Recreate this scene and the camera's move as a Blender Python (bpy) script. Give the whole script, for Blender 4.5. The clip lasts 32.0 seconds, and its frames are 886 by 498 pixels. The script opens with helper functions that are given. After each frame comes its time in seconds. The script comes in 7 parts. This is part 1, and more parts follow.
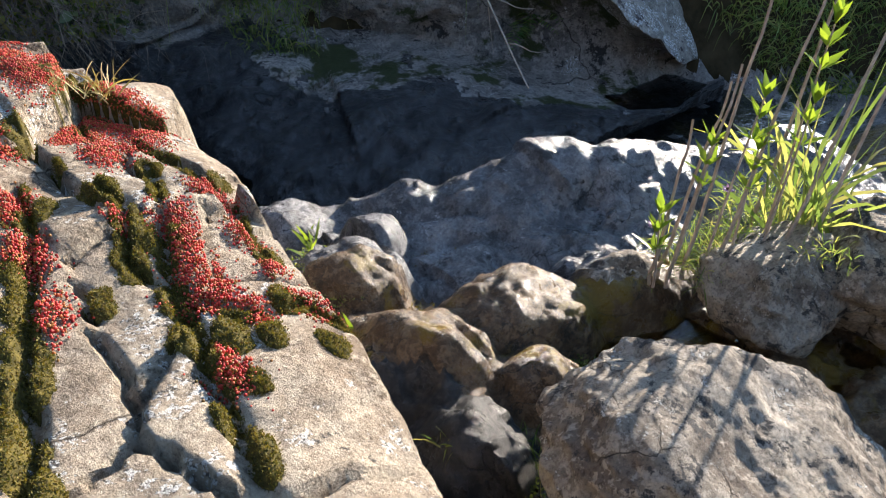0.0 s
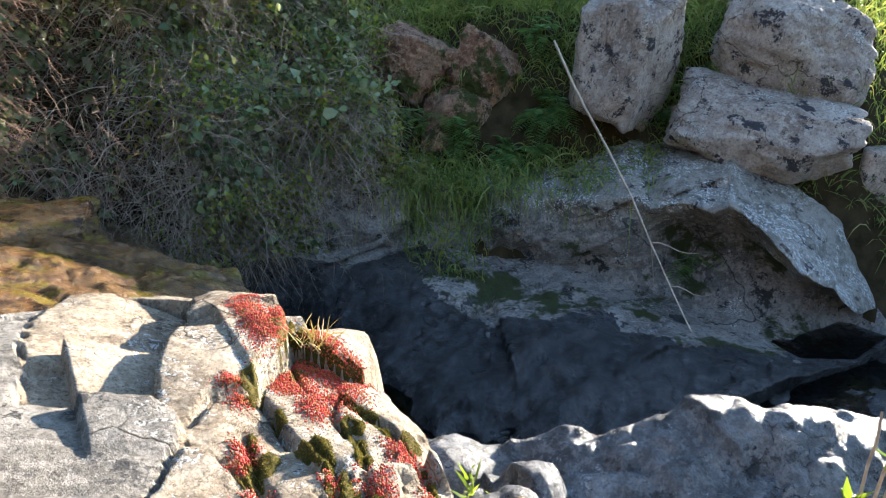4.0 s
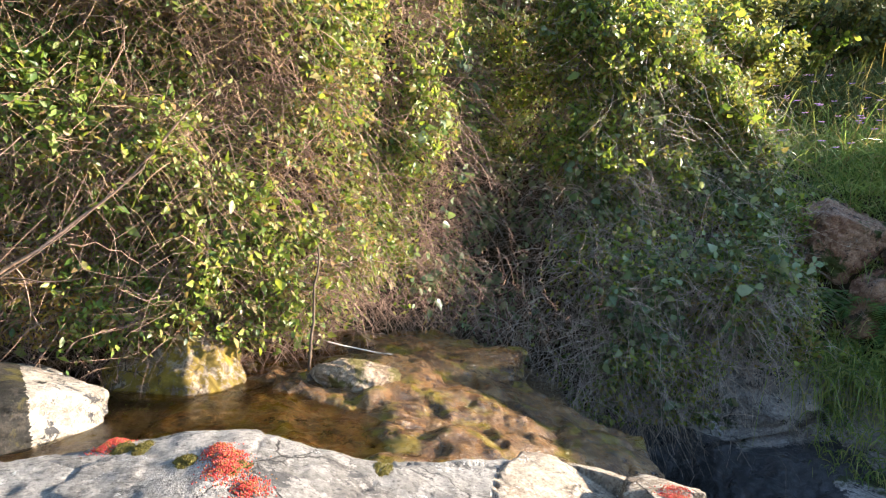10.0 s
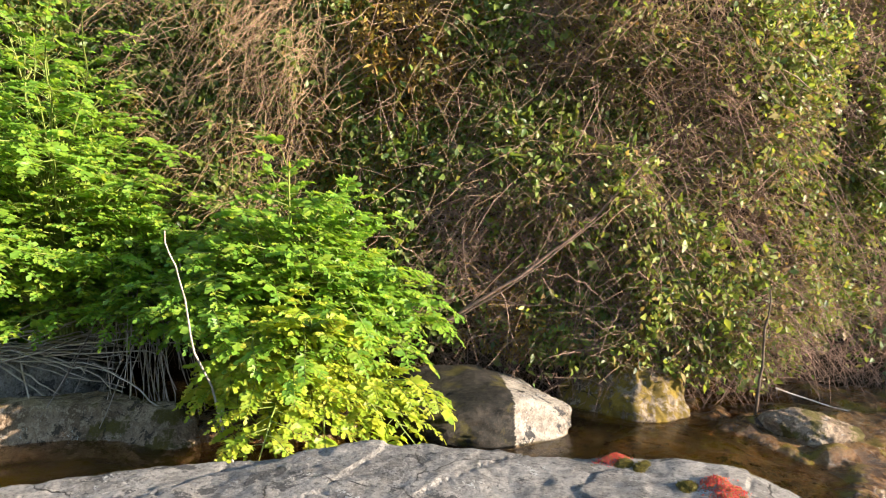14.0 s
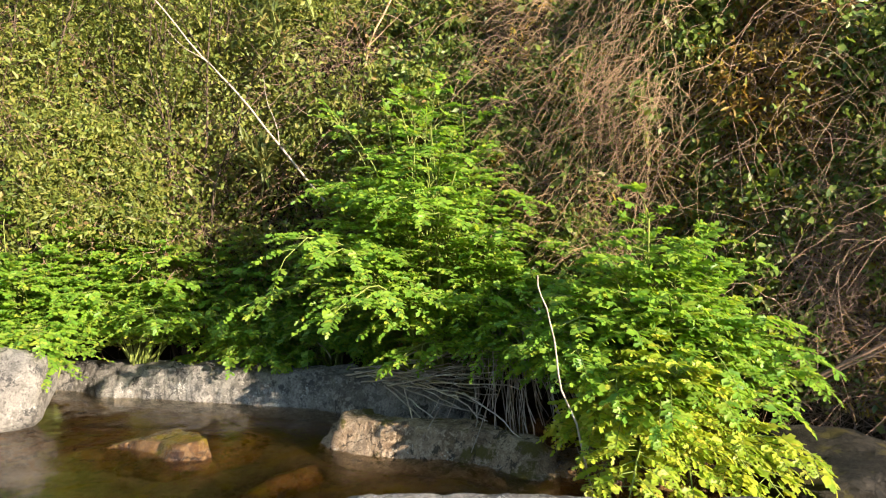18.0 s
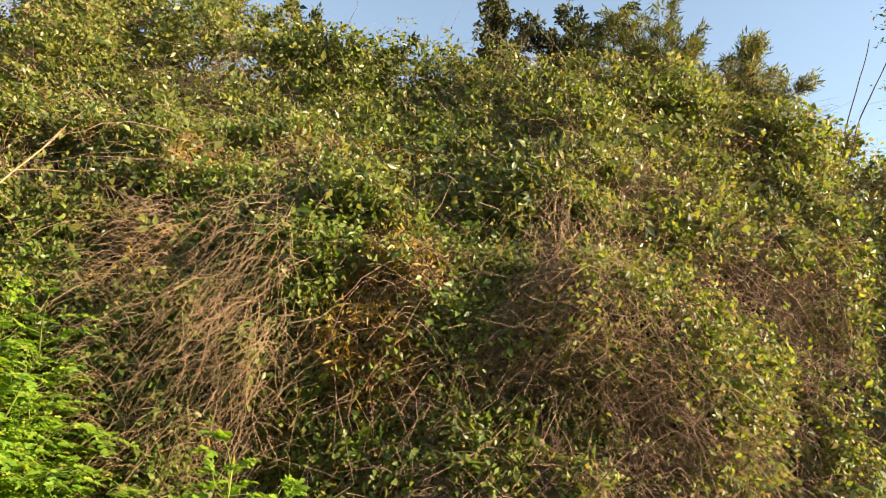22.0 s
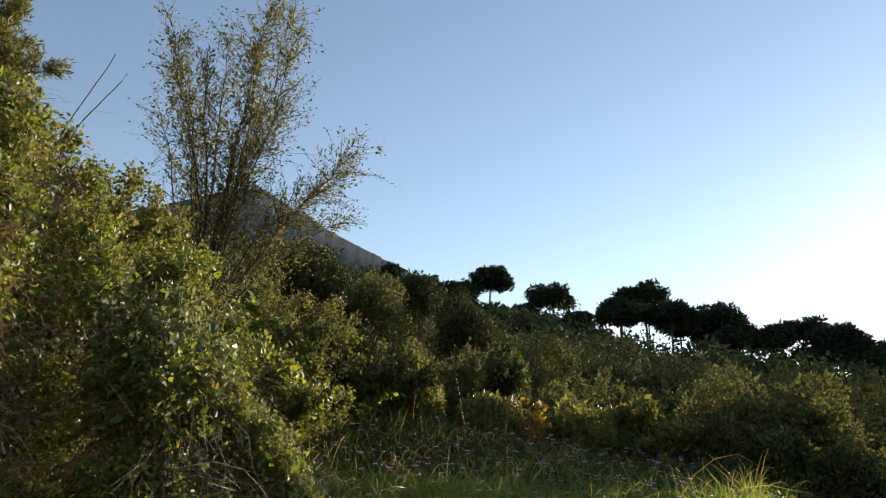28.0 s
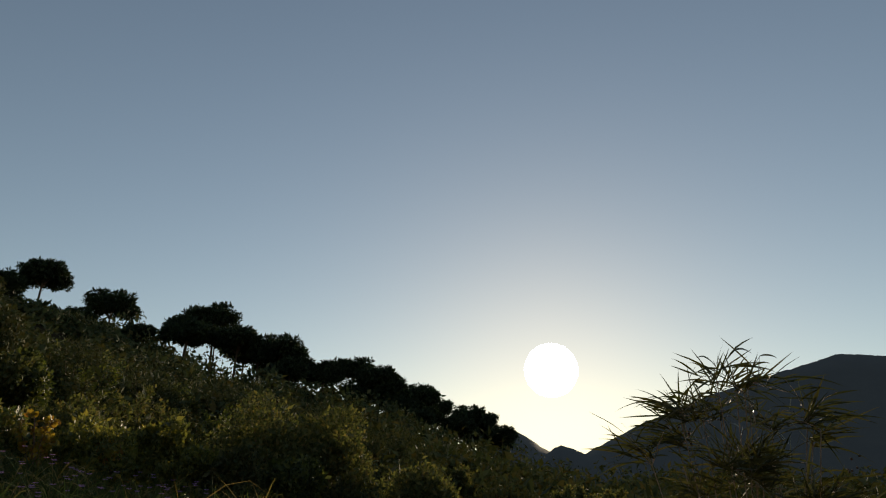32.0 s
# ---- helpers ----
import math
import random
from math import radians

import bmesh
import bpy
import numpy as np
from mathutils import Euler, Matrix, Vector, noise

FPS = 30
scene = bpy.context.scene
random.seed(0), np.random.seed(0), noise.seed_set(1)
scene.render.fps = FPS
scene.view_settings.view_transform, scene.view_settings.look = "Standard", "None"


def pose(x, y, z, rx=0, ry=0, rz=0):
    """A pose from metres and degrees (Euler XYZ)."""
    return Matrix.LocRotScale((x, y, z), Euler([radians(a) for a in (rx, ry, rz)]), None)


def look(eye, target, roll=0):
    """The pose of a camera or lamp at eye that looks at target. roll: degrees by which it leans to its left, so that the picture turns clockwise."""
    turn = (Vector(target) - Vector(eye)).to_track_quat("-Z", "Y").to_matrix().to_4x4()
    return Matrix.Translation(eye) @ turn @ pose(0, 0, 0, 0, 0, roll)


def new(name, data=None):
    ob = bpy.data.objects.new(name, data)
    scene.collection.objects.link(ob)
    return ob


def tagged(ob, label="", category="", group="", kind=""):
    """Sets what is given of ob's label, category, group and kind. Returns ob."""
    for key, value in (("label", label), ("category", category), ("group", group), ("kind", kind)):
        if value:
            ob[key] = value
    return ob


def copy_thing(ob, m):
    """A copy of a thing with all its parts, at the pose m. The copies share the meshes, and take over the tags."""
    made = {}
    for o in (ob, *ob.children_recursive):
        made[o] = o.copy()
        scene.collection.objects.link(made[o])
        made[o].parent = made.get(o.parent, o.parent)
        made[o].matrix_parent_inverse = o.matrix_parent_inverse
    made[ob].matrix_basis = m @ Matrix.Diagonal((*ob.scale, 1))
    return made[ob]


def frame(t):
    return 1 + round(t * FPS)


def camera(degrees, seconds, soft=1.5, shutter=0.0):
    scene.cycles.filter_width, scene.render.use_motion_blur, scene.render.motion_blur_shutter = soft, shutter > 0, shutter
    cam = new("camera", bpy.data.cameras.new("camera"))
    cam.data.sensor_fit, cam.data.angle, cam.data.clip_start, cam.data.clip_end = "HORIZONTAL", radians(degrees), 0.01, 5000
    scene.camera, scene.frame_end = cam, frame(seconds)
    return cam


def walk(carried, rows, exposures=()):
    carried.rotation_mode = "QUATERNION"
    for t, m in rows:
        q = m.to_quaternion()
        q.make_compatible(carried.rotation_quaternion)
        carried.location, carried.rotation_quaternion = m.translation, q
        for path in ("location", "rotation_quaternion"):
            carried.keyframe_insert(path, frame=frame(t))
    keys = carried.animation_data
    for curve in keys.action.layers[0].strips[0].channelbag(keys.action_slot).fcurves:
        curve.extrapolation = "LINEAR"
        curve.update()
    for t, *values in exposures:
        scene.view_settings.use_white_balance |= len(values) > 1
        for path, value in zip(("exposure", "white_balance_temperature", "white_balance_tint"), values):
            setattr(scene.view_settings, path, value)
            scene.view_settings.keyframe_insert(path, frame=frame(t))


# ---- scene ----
# camera: seconds, x, y, z, turn to the left from +y, pitch, roll
PATH = [
    (0.0, 0.205, 0.365, 0.606, -44.06, -34.90, 0.43),
    (0.5, 0.200, 0.372, 0.624, -42.39, -33.26, 0.31),
    (1.0, 0.192, 0.377, 0.638, -40.81, -31.54, 0.37),
    (1.5, 0.181, 0.388, 0.649, -39.38, -29.71, 0.42),
    (2.0, 0.169, 0.391, 0.681, -37.86, -27.73, 0.41),
    (2.5, 0.163, 0.391, 0.707, -36.35, -25.50, 0.37),
    (3.0, 0.151, 0.396, 0.734, -34.83, -23.17, 0.35),
    (3.5, 0.138, 0.392, 0.756, -33.15, -20.86, -0.01),
    (5.5, 0.097, 0.344, 0.833, -25.18, -12.84, -2.26),
    (6.0, 0.087, 0.338, 0.855, -23.20, -11.02, -2.50),
    (6.5, 0.067, 0.330, 0.880, -21.12, -9.54, -2.55),
    (7.0, 0.048, 0.317, 0.897, -18.48, -8.32, -2.53),
    (7.5, 0.027, 0.316, 0.916, -15.78, -7.58, -2.26),
    (8.0, 0.004, 0.318, 0.922, -13.03, -7.30, -1.82),
    (8.5, -0.022, 0.311, 0.936, -10.16, -7.38, -1.14),
    (9.0, -0.050, 0.309, 0.940, -7.19, -7.36, -0.50),
    (9.5, -0.072, 0.292, 0.942, -4.10, -7.32, -0.11),
    (10.0, -0.093, 0.276, 0.958, -1.31, -7.23, -0.02),
    (10.5, -0.115, 0.251, 0.972, 1.29, -7.10, -0.33),
    (11.0, -0.129, 0.233, 0.979, 3.93, -6.91, -0.60),
    (11.5, -0.145, 0.192, 0.993, 7.11, -6.66, -0.87),
    (12.0, -0.180, 0.165, 0.993, 11.04, -6.24, -0.86),
    (12.5, -0.215, 0.140, 1.012, 15.65, -5.68, -0.72),
    (13.0, -0.258, 0.108, 1.024, 20.50, -5.13, -0.49),
    (13.5, -0.296, 0.075, 1.014, 25.13, -4.61, -0.46),
    (14.0, -0.319, 0.056, 1.013, 29.20, -4.80, -0.38),
    (14.5, -0.334, 0.032, 1.011, 32.91, -5.40, -0.47),
    (16.5, -0.409, -0.071, 0.995, 43.98, -7.86, -0.30),
    (17.0, -0.407, -0.093, 0.989, 47.14, -6.60, -0.37),
    (17.5, -0.410, -0.103, 1.002, 50.75, -4.37, -0.79),
    (18.0, -0.405, -0.132, 1.024, 53.73, -0.94, -1.06),
    (18.5, -0.402, -0.136, 1.036, 55.20, 4.09, -1.11),
    (19.0, -0.393, -0.121, 1.044, 54.17, 8.87, -0.47),
    (19.5, -0.394, -0.103, 1.071, 51.43, 12.48, 0.04),
    (20.0, -0.395, -0.089, 1.091, 47.61, 14.28, 0.36),
    (20.5, -0.399, -0.042, 1.090, 43.28, 15.38, 0.88),
    (21.0, -0.391, -0.018, 1.079, 38.23, 16.22, 1.46),
    (21.5, -0.385, 0.023, 1.063, 32.35, 17.14, 1.97),
    (22.0, -0.347, 0.070, 1.077, 25.99, 18.03, 2.41),
    (22.5, -0.307, 0.105, 1.095, 19.55, 18.92, 2.51),
    (23.0, -0.266, 0.121, 1.097, 13.79, 19.74, 2.21),
    (23.5, -0.237, 0.120, 1.112, 8.85, 20.46, 1.84),
    (24.0, -0.210, 0.120, 1.110, 4.49, 20.99, 1.52),
    (24.5, -0.177, 0.125, 1.110, 0.24, 21.19, 1.24),
    (26.5, 0.002, -0.033, 1.101, -17.28, 19.42, 1.18),
    (27.0, 0.039, -0.025, 1.089, -22.00, 19.18, 1.03),
    (27.5, 0.083, -0.049, 1.081, -26.92, 18.88, 0.97),
    (28.0, 0.134, -0.060, 1.092, -31.94, 18.57, 0.92),
    (28.5, 0.185, -0.115, 1.089, -37.01, 18.46, 0.82),
    (29.0, 0.224, -0.138, 1.074, -42.11, 18.57, 0.31),
    (29.5, 0.269, -0.171, 1.102, -46.95, 18.87, -0.04),
    (30.0, 0.319, -0.178, 1.117, -51.37, 19.30, -0.30),
    (30.5, 0.358, -0.176, 1.125, -55.42, 19.75, -0.40),
    (31.0, 0.379, -0.157, 1.107, -59.20, 20.14, -0.34),
    (31.5, 0.403, -0.143, 1.102, -62.78, 20.52, -0.08),
    (32.0, 0.423, -0.133, 1.101, -66.27, 20.87, 0.47),
]


def carried_pose(x, y, z, turn, pitch, roll):
    return pose(x, y, z, 90 + pitch, 0, turn) @ pose(0, 0, 0, 0, 0, roll)


cam = camera(63.60, 32.0, soft=1.1)
walk(cam, [(t, carried_pose(*row)) for t, *row in PATH],
     exposures=[(0.0, 1.85, 5900, 14), (2.5, 2.2, 5700, 10), (5.0, 2.65, 6000, 12), (8.0, 2.75, 5900, 14), (11.5, 2.35, 6100, 13), (13.5, 2.05, 6200, 14), (18.0, 1.85, 6300, 12), (20.0, 1.7, 7400, 12), (22.0, 1.7, 7400, 14), (24.0, 1.55, 7100, 16), (27.0, 1.05, 6500, 14), (28.5, 0.55, 6900, 14), (29.3, 0.1, 7200, 12), (30.2, -0.3, 7400, 12), (32.0, -0.45, 7400, 12)])

# ---- light: a low evening sun over the valley, clear sky ----
SUN_TURN, SUN_UP = radians(-75.0), radians(11.2)
world = bpy.data.worlds.new("evening_sky")
scene.world = world
world.use_nodes = True
wn = world.node_tree.nodes
sky = wn.new("ShaderNodeTexSky")
sky.sky_type = "NISHITA"
sky.sun_disc = False
sky.sun_elevation = SUN_UP
sky.sun_rotation = -SUN_TURN
sky.altitude = 300
sky.air_density = 1.0
sky.dust_density = 0.13
sky.ozone_density = 0.8
world.node_tree.links.new(sky.outputs[0], wn["Background"].inputs[0])
wn["Background"].inputs[1].default_value = 0.145

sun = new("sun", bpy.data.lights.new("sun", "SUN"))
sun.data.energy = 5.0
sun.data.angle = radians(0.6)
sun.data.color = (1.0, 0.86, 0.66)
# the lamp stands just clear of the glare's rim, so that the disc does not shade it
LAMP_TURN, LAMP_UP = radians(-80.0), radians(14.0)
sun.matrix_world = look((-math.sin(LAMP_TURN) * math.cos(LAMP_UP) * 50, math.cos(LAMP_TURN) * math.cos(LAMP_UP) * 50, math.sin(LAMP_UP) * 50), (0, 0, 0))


# ---- arithmetic ----
def chance(seed):
    return np.random.default_rng(seed)


def lattice(ix, iy, iz, seed):
    h = (ix.astype(np.int64) * 374761393 + iy.astype(np.int64) * 668265263 + iz.astype(np.int64) * 2147483647 + seed * 974711) & 0xFFFFFFFF
    h = ((h ^ (h >> 13)) * 1274126177) & 0xFFFFFFFF
    h = ((h ^ (h >> 16)) * 2246822519) & 0xFFFFFFFF
    return ((h ^ (h >> 15)) & 0xFFFFFF) / float(0xFFFFFF)


def value_noise(p, seed=0):
    p = np.asarray(p, float)
    i = np.floor(p).astype(np.int64)
    f = p - i
    f = f * f * (3 - 2 * f)
    out = 0
    for a in (0, 1):
        for b in (0, 1):
            for c in (0, 1):
                w = (f[:, 0] if a else 1 - f[:, 0]) * (f[:, 1] if b else 1 - f[:, 1]) * (f[:, 2] if c else 1 - f[:, 2])
                out = out + w * lattice(i[:, 0] + a, i[:, 1] + b, i[:, 2] + c, seed)
    return out


def fbm(p, scale=1.0, octaves=4, seed=0):
    """Layered noise, about -1 to 1."""
    total, amp, norm = 0, 1.0, 0
    q = np.asarray(p, float) * scale
    for k in range(octaves):
        total = total + amp * (2 * value_noise(q + 17.3 * k, seed + k) - 1)
        norm += amp
        amp *= 0.5
        q = q * 2.03
    return total / norm


def smooth(x):
    x = np.clip(x, 0, 1)
    return x * x * (3 - 2 * x)


def unit(v):
    return v / np.maximum(np.linalg.norm(v, axis=-1, keepdims=True), 1e-9)


def xyz(x, y, z=0.0):
    x, y, z = np.broadcast_arrays(np.asarray(x, float), np.asarray(y, float), np.asarray(z, float))
    return np.stack([x, y, z], -1)


def polar(turn, r, z):
    """Place at a turn to the left of +y, in degrees, a level distance and a height."""
    a = np.radians(turn)
    return xyz(-np.sin(a) * r, np.cos(a) * r, z)


# ---- meshes ----
def sheet_faces(n, m, closed=False):
    i = np.arange(n - 1)[:, None] * m + np.arange(m if closed else m - 1)[None]
    j = np.arange(n - 1)[:, None] * m + (np.arange(m if closed else m - 1)[None] + 1) % m
    return np.stack([i, j, j + m, i + m], -1).reshape(-1, 4)


def data_mesh(name, v, f, mat, soft=True):
    me = bpy.data.meshes.new(name)
    v, f = np.asarray(v, np.float32), np.asarray(f, np.int32)
    me.vertices.add(len(v))
    me.vertices.foreach_set("co", v.ravel())
    me.loops.add(f.size)
    me.loops.foreach_set("vertex_index", f.ravel())
    me.polygons.add(len(f))
    me.polygons.foreach_set("loop_start", np.arange(0, f.size, f.shape[1], dtype=np.int32))
    me.polygons.foreach_set("use_smooth", np.full(len(f), soft))
    me.update(calc_edges=True)
    me.materials.append(mat)
    return me


def thing(name, place, label, category, group="", kind=""):
    """An Empty at the base of a thing, under which its parts hang."""
    ob = new(name)
    ob.location = place
    ob.empty_display_size = 0.1
    return tagged(ob, label, category, group, kind)


def part(name, vf, mat, parent, label="", kind="", soft=True, at_world=True):
    """One mesh under a thing or under a part. World places, unless at_world is off."""
    v, f = vf
    if at_world:
        base = parent.location if parent.parent is None else parent.parent.location
        v = np.asarray(v) - np.array(base)
    ob = new(name, data_mesh(name, v, f, mat, soft))
    ob.parent = parent
    if label or kind:
        tagged(ob, label, kind=kind)
    return ob


def solo(name, vf, mat, label, category, group="", kind="", soft=True, place=None):
    """A thing of one mesh, with its origin at its base."""
    v, f = np.asarray(vf[0], float), vf[1]
    if place is None:
        place = np.array([*v[:, :2].mean(0), v[:, 2].min()])
    ob = new(name, data_mesh(name, v - place, f, mat, soft))
    ob.location = place
    return tagged(ob, label, category, group, kind)


def frames(ahead, above):
    x = unit(ahead)
    z = unit(above - (above * x).sum(-1, keepdims=True) * x)
    return x, np.cross(z, x), z


LEAF = np.array([(0, 0, 0), (0.42, 0.27, 0.07), (1, 0, -0.06), (0.42, -0.27, 0.07)]), np.array([(0, 1, 2), (0, 2, 3)])
NARROW = np.array([(0, 0, 0), (0.45, 0.1, 0.03), (1, 0, -0.08), (0.45, -0.1, 0.03)]), np.array([(0, 1, 2), (0, 2, 3)])
BROAD = (np.array([(0, 0, 0), (0.2, 0.36, 0.08), (0.62, 0.3, 0.06), (1, 0, -0.1), (0.62, -0.3, 0.06), (0.2, -0.36, 0.08)]),
         np.array([(0, 1, 2), (0, 2, 3), (0, 3, 4), (0, 4, 5)]))
LOBED = (np.array([(0, 0, 0), (0.36, 0.44, 0.03), (0.42, 0.11, 0.05), (0.82, 0.3, 0.0), (1.15, 0, -0.08), (0.82, -0.3, 0.0), (0.42, -0.11, 0.05), (0.36, -0.44, 0.03)]),
         np.array([(0, 1, 2), (0, 2, 4), (2, 3, 4), (0, 4, 6), (6, 4, 5), (0, 6, 7)]))


def leaves(p, ahead, above, size, shape=LEAF):
    x, y, z = frames(ahead, above)
    v = shape[0]
    s = np.asarray(size)[:, None, None]
    out = p[:, None] + s * (v[None, :, :1] * x[:, None] + v[None, :, 1:2] * y[:, None] + v[None, :, 2:] * z[:, None])
    f = shape[1][None] + (np.arange(len(p)) * len(v))[:, None, None]
    return out.reshape(-1, 3), f.reshape(-1, 3)


def tubes(paths, radii, sides=4):
    """Round stems along paths (n, m, 3) with radii (n, m) or (m,)."""
    n, m, _ = paths.shape
    radii = np.broadcast_to(radii, (n, m))
    t = unit(np.gradient(paths, axis=1))
    ref = np.where(np.abs(t[..., 2:]) > 0.9, (1.0, 0, 0), (0, 0, 1.0))
    a = unit(np.cross(t, ref))
    b = np.cross(t, a)
    k = np.arange(sides) * 2 * np.pi / sides
    v = paths[:, :, None] + radii[..., None, None] * (np.cos(k)[:, None] * a[:, :, None] + np.sin(k)[:, None] * b[:, :, None])
    f = sheet_faces(m, sides, True)[None] + (np.arange(n) * m * sides)[:, None, None]
    return v.reshape(-1, 3), f.reshape(-1, 4)


def arcs(start, ahead, length, droop, rng, points=6, wobble=0.08):
    """Bent stems: they set out ahead, sink by droop and waver."""
    s = np.linspace(0, 1, points)[None, :, None]
    length = np.broadcast_to(np.asarray(length, float), (len(start),))[:, None, None]
    droop = np.broadcast_to(np.asarray(droop, float), (len(start),))[:, None]
    p = start[:, None] + unit(ahead)[:, None] * length * s
    p[..., 2] -= droop * length[..., 0] * s[..., 0] ** 2
    w = np.cumsum(rng.normal(0, 1, (len(start), points, 3)), 1) * wobble / points
    return p + w * length * s


def blades(root, ahead, length, width, droop, rng, points=5):
    """Grass blades, as folded tapering strips."""
    p = arcs(root, ahead, length, droop, rng, points, 0.05)
    t = unit(np.gradient(p, axis=1))
    side = unit(np.cross(t, rng.normal(0, 1, (len(root), 1, 3)) * (1, 1, 0.2)))
    w = np.sin(np.linspace(0.6, np.pi, points))[None, :, None] * np.broadcast_to(np.asarray(width, float), (len(root),))[:, None, None]
    v = np.stack([p - side * w, p + side * w], 2)
    f = sheet_faces(points, 2)[None] + (np.arange(len(root)) * points * 2)[:, None, None]
    return v.reshape(-1, 3), f.reshape(-1, 4)


BALLS = {}


def ball(level):
    if level not in BALLS:
        bm = bmesh.new()
        bmesh.ops.create_icosphere(bm, subdivisions=level, radius=1)
        BALLS[level] = np.array([v.co[:] for v in bm.verts]), np.array([[v.index for v in f.verts] for f in bm.faces])
        bm.free()
    return BALLS[level]


def rubble(x, y, cell, seed, steep=1.1, tall=0.6):
    """Height of piled angular stones: the upper hull of many faceted, tilted peaks."""
    rng = chance(seed)
    lo, hi = (x.min() - cell, y.min() - cell), (x.max() + cell, y.max() + cell)
    out = np.full(len(x), -1e3)
    for cx in np.arange(lo[0], hi[0], cell):
        for cy in np.arange(lo[1], hi[1], cell):
            px, py = cx + rng.uniform(-0.5, 0.5) * cell, cy + rng.uniform(-0.5, 0.5) * cell
            lift = rng.uniform(-0.5, 0.5) * cell * tall
            lean = rng.normal(0, 0.25, 2)
            a = np.sort(rng.uniform(0, 6.283, 6))
            grade = rng.uniform(0.5, 1.6, 6) * steep
            size = rng.uniform(0.55, 0.95) * cell
            near = np.flatnonzero((np.abs(x - px) < 2 * cell) & (np.abs(y - py) < 2 * cell))
            if not len(near):
                continue
            dx, dy = x[near] - px, y[near] - py
            side = np.max(np.stack([dx * math.cos(k) + dy * math.sin(k) for k in a]), 0)
            fall = np.max(np.stack([(dx * math.cos(k) + dy * math.sin(k)) * g for k, g in zip(a, grade)]), 0)
            z = lift + lean[0] * dx + lean[1] * dy - np.maximum(0.25 * fall, fall - 0.5 * size * steep)
            out[near] = np.maximum(out[near], z)
    return np.maximum(out, -cell)


def plates(x, y, cell, seed, steep, tall, limit):
    """Flat tilted facets of broken rock, with no high peaks."""
    return limit * np.tanh(rubble(x, y, cell, seed, steep, tall) / limit)


def stone(place, size, seed, turn=0.0, tilt=0.0, level=5, cuts=14, grain=0.05, blunt=0.25):
    """A weathered block: a ball cut by flat faces, its edges worn and its sides pitted."""
    d, f = ball(level)
    rng = chance(seed)
    n = unit(rng.normal(0, 1, (cuts, 3)))
    off = rng.uniform(0.62, 0.95, cuts)
    if blunt == 0:
        n = np.concatenate([n, np.eye(3), -np.eye(3)])
        off = np.concatenate([rng.uniform(0.78, 1.06, cuts), rng.uniform(0.74, 0.88, 6)])
    reach = off / np.maximum(d @ n.T, 1e-3)
    reach = np.concatenate([reach, np.full((len(d), 1), 1.0 if blunt else 1.3)], 1)
    k = 9.0 / (0.2 + blunt)
    r = -np.log(np.exp(-k * np.minimum(reach, 3)).sum(1)) / k
    v = d * r[:, None]
    v = v * (1 + grain * fbm(v + seed, 2.2, 5, seed)[:, None] + 0.4 * grain * fbm(v + seed, 9, 3, seed + 5)[:, None])
    v = v * np.asarray(size)
    m = np.array(Euler((radians(tilt), radians(tilt * 0.6), radians(turn))).to_matrix())
    return v @ m.T + np.asarray(place), f
# ---- materials ----
def nodes_of(name):
    mat = bpy.data.materials.new(name)
    mat.use_nodes = True
    nt = mat.node_tree
    return mat, nt, nt.nodes["Principled BSDF"]


def ramp(nt, fac, stops):
    r = nt.nodes.new("ShaderNodeValToRGB")
    r.color_ramp.elements[0].position, r.color_ramp.elements[0].color = stops[0][0], (*stops[0][1], 1)
    r.color_ramp.elements[1].position, r.color_ramp.elements[1].color = stops[-1][0], (*stops[-1][1], 1)
    for at, colour in stops[1:-1]:
        e = r.color_ramp.elements.new(at)
        e.color = (*colour, 1)
    nt.links.new(fac, r.inputs[0])
    return r.outputs[0]


def noise_of(nt, scale, detail=6, rough=0.6, stretch=None, skew=0.0):
    geo = nt.nodes.new("ShaderNodeNewGeometry")
    where = geo.outputs["Position"]
    if stretch:
        mp = nt.nodes.new("ShaderNodeMapping")
        mp.inputs["Scale"].default_value = stretch
        mp.inputs["Rotation"].default_value = (0, skew, 0)
        nt.links.new(where, mp.inputs[0])
        where = mp.outputs[0]
    n = nt.nodes.new("ShaderNodeTexNoise")
    n.inputs["Scale"].default_value = scale
    n.inputs["Detail"].default_value = detail
    n.inputs["Roughness"].default_value = rough
    nt.links.new(where, n.inputs["Vector"])
    return n.outputs["Fac"]


def mix(nt, fac, a, b, how="MIX"):
    m = nt.nodes.new("ShaderNodeMix")
    m.data_type, m.blend_type = "RGBA", how
    for value, at in ((fac, 0), (a, 6), (b, 7)):
        if isinstance(value, (int, float)):
            m.inputs[at].default_value = value
        elif isinstance(value, tuple):
            m.inputs[at].default_value = (*value, 1)
        else:
            nt.links.new(value, m.inputs[at])
    return m.outputs[2]


def bump(nt, shader, heights, distance=0.01, strength=0.6):
    last = None
    for h, dist in heights:
        b = nt.nodes.new("ShaderNodeBump")
        b.inputs["Strength"].default_value = strength
        b.inputs["Distance"].default_value = dist * distance
        nt.links.new(h, b.inputs["Height"])
        if last:
            nt.links.new(last, b.inputs["Normal"])
        last = b.outputs[0]
    nt.links.new(last, shader.inputs["Normal"])


def black_white(nt, fac, low, high):
    return ramp(nt, fac, [(low, (0, 0, 0)), (high, (1, 1, 1))])


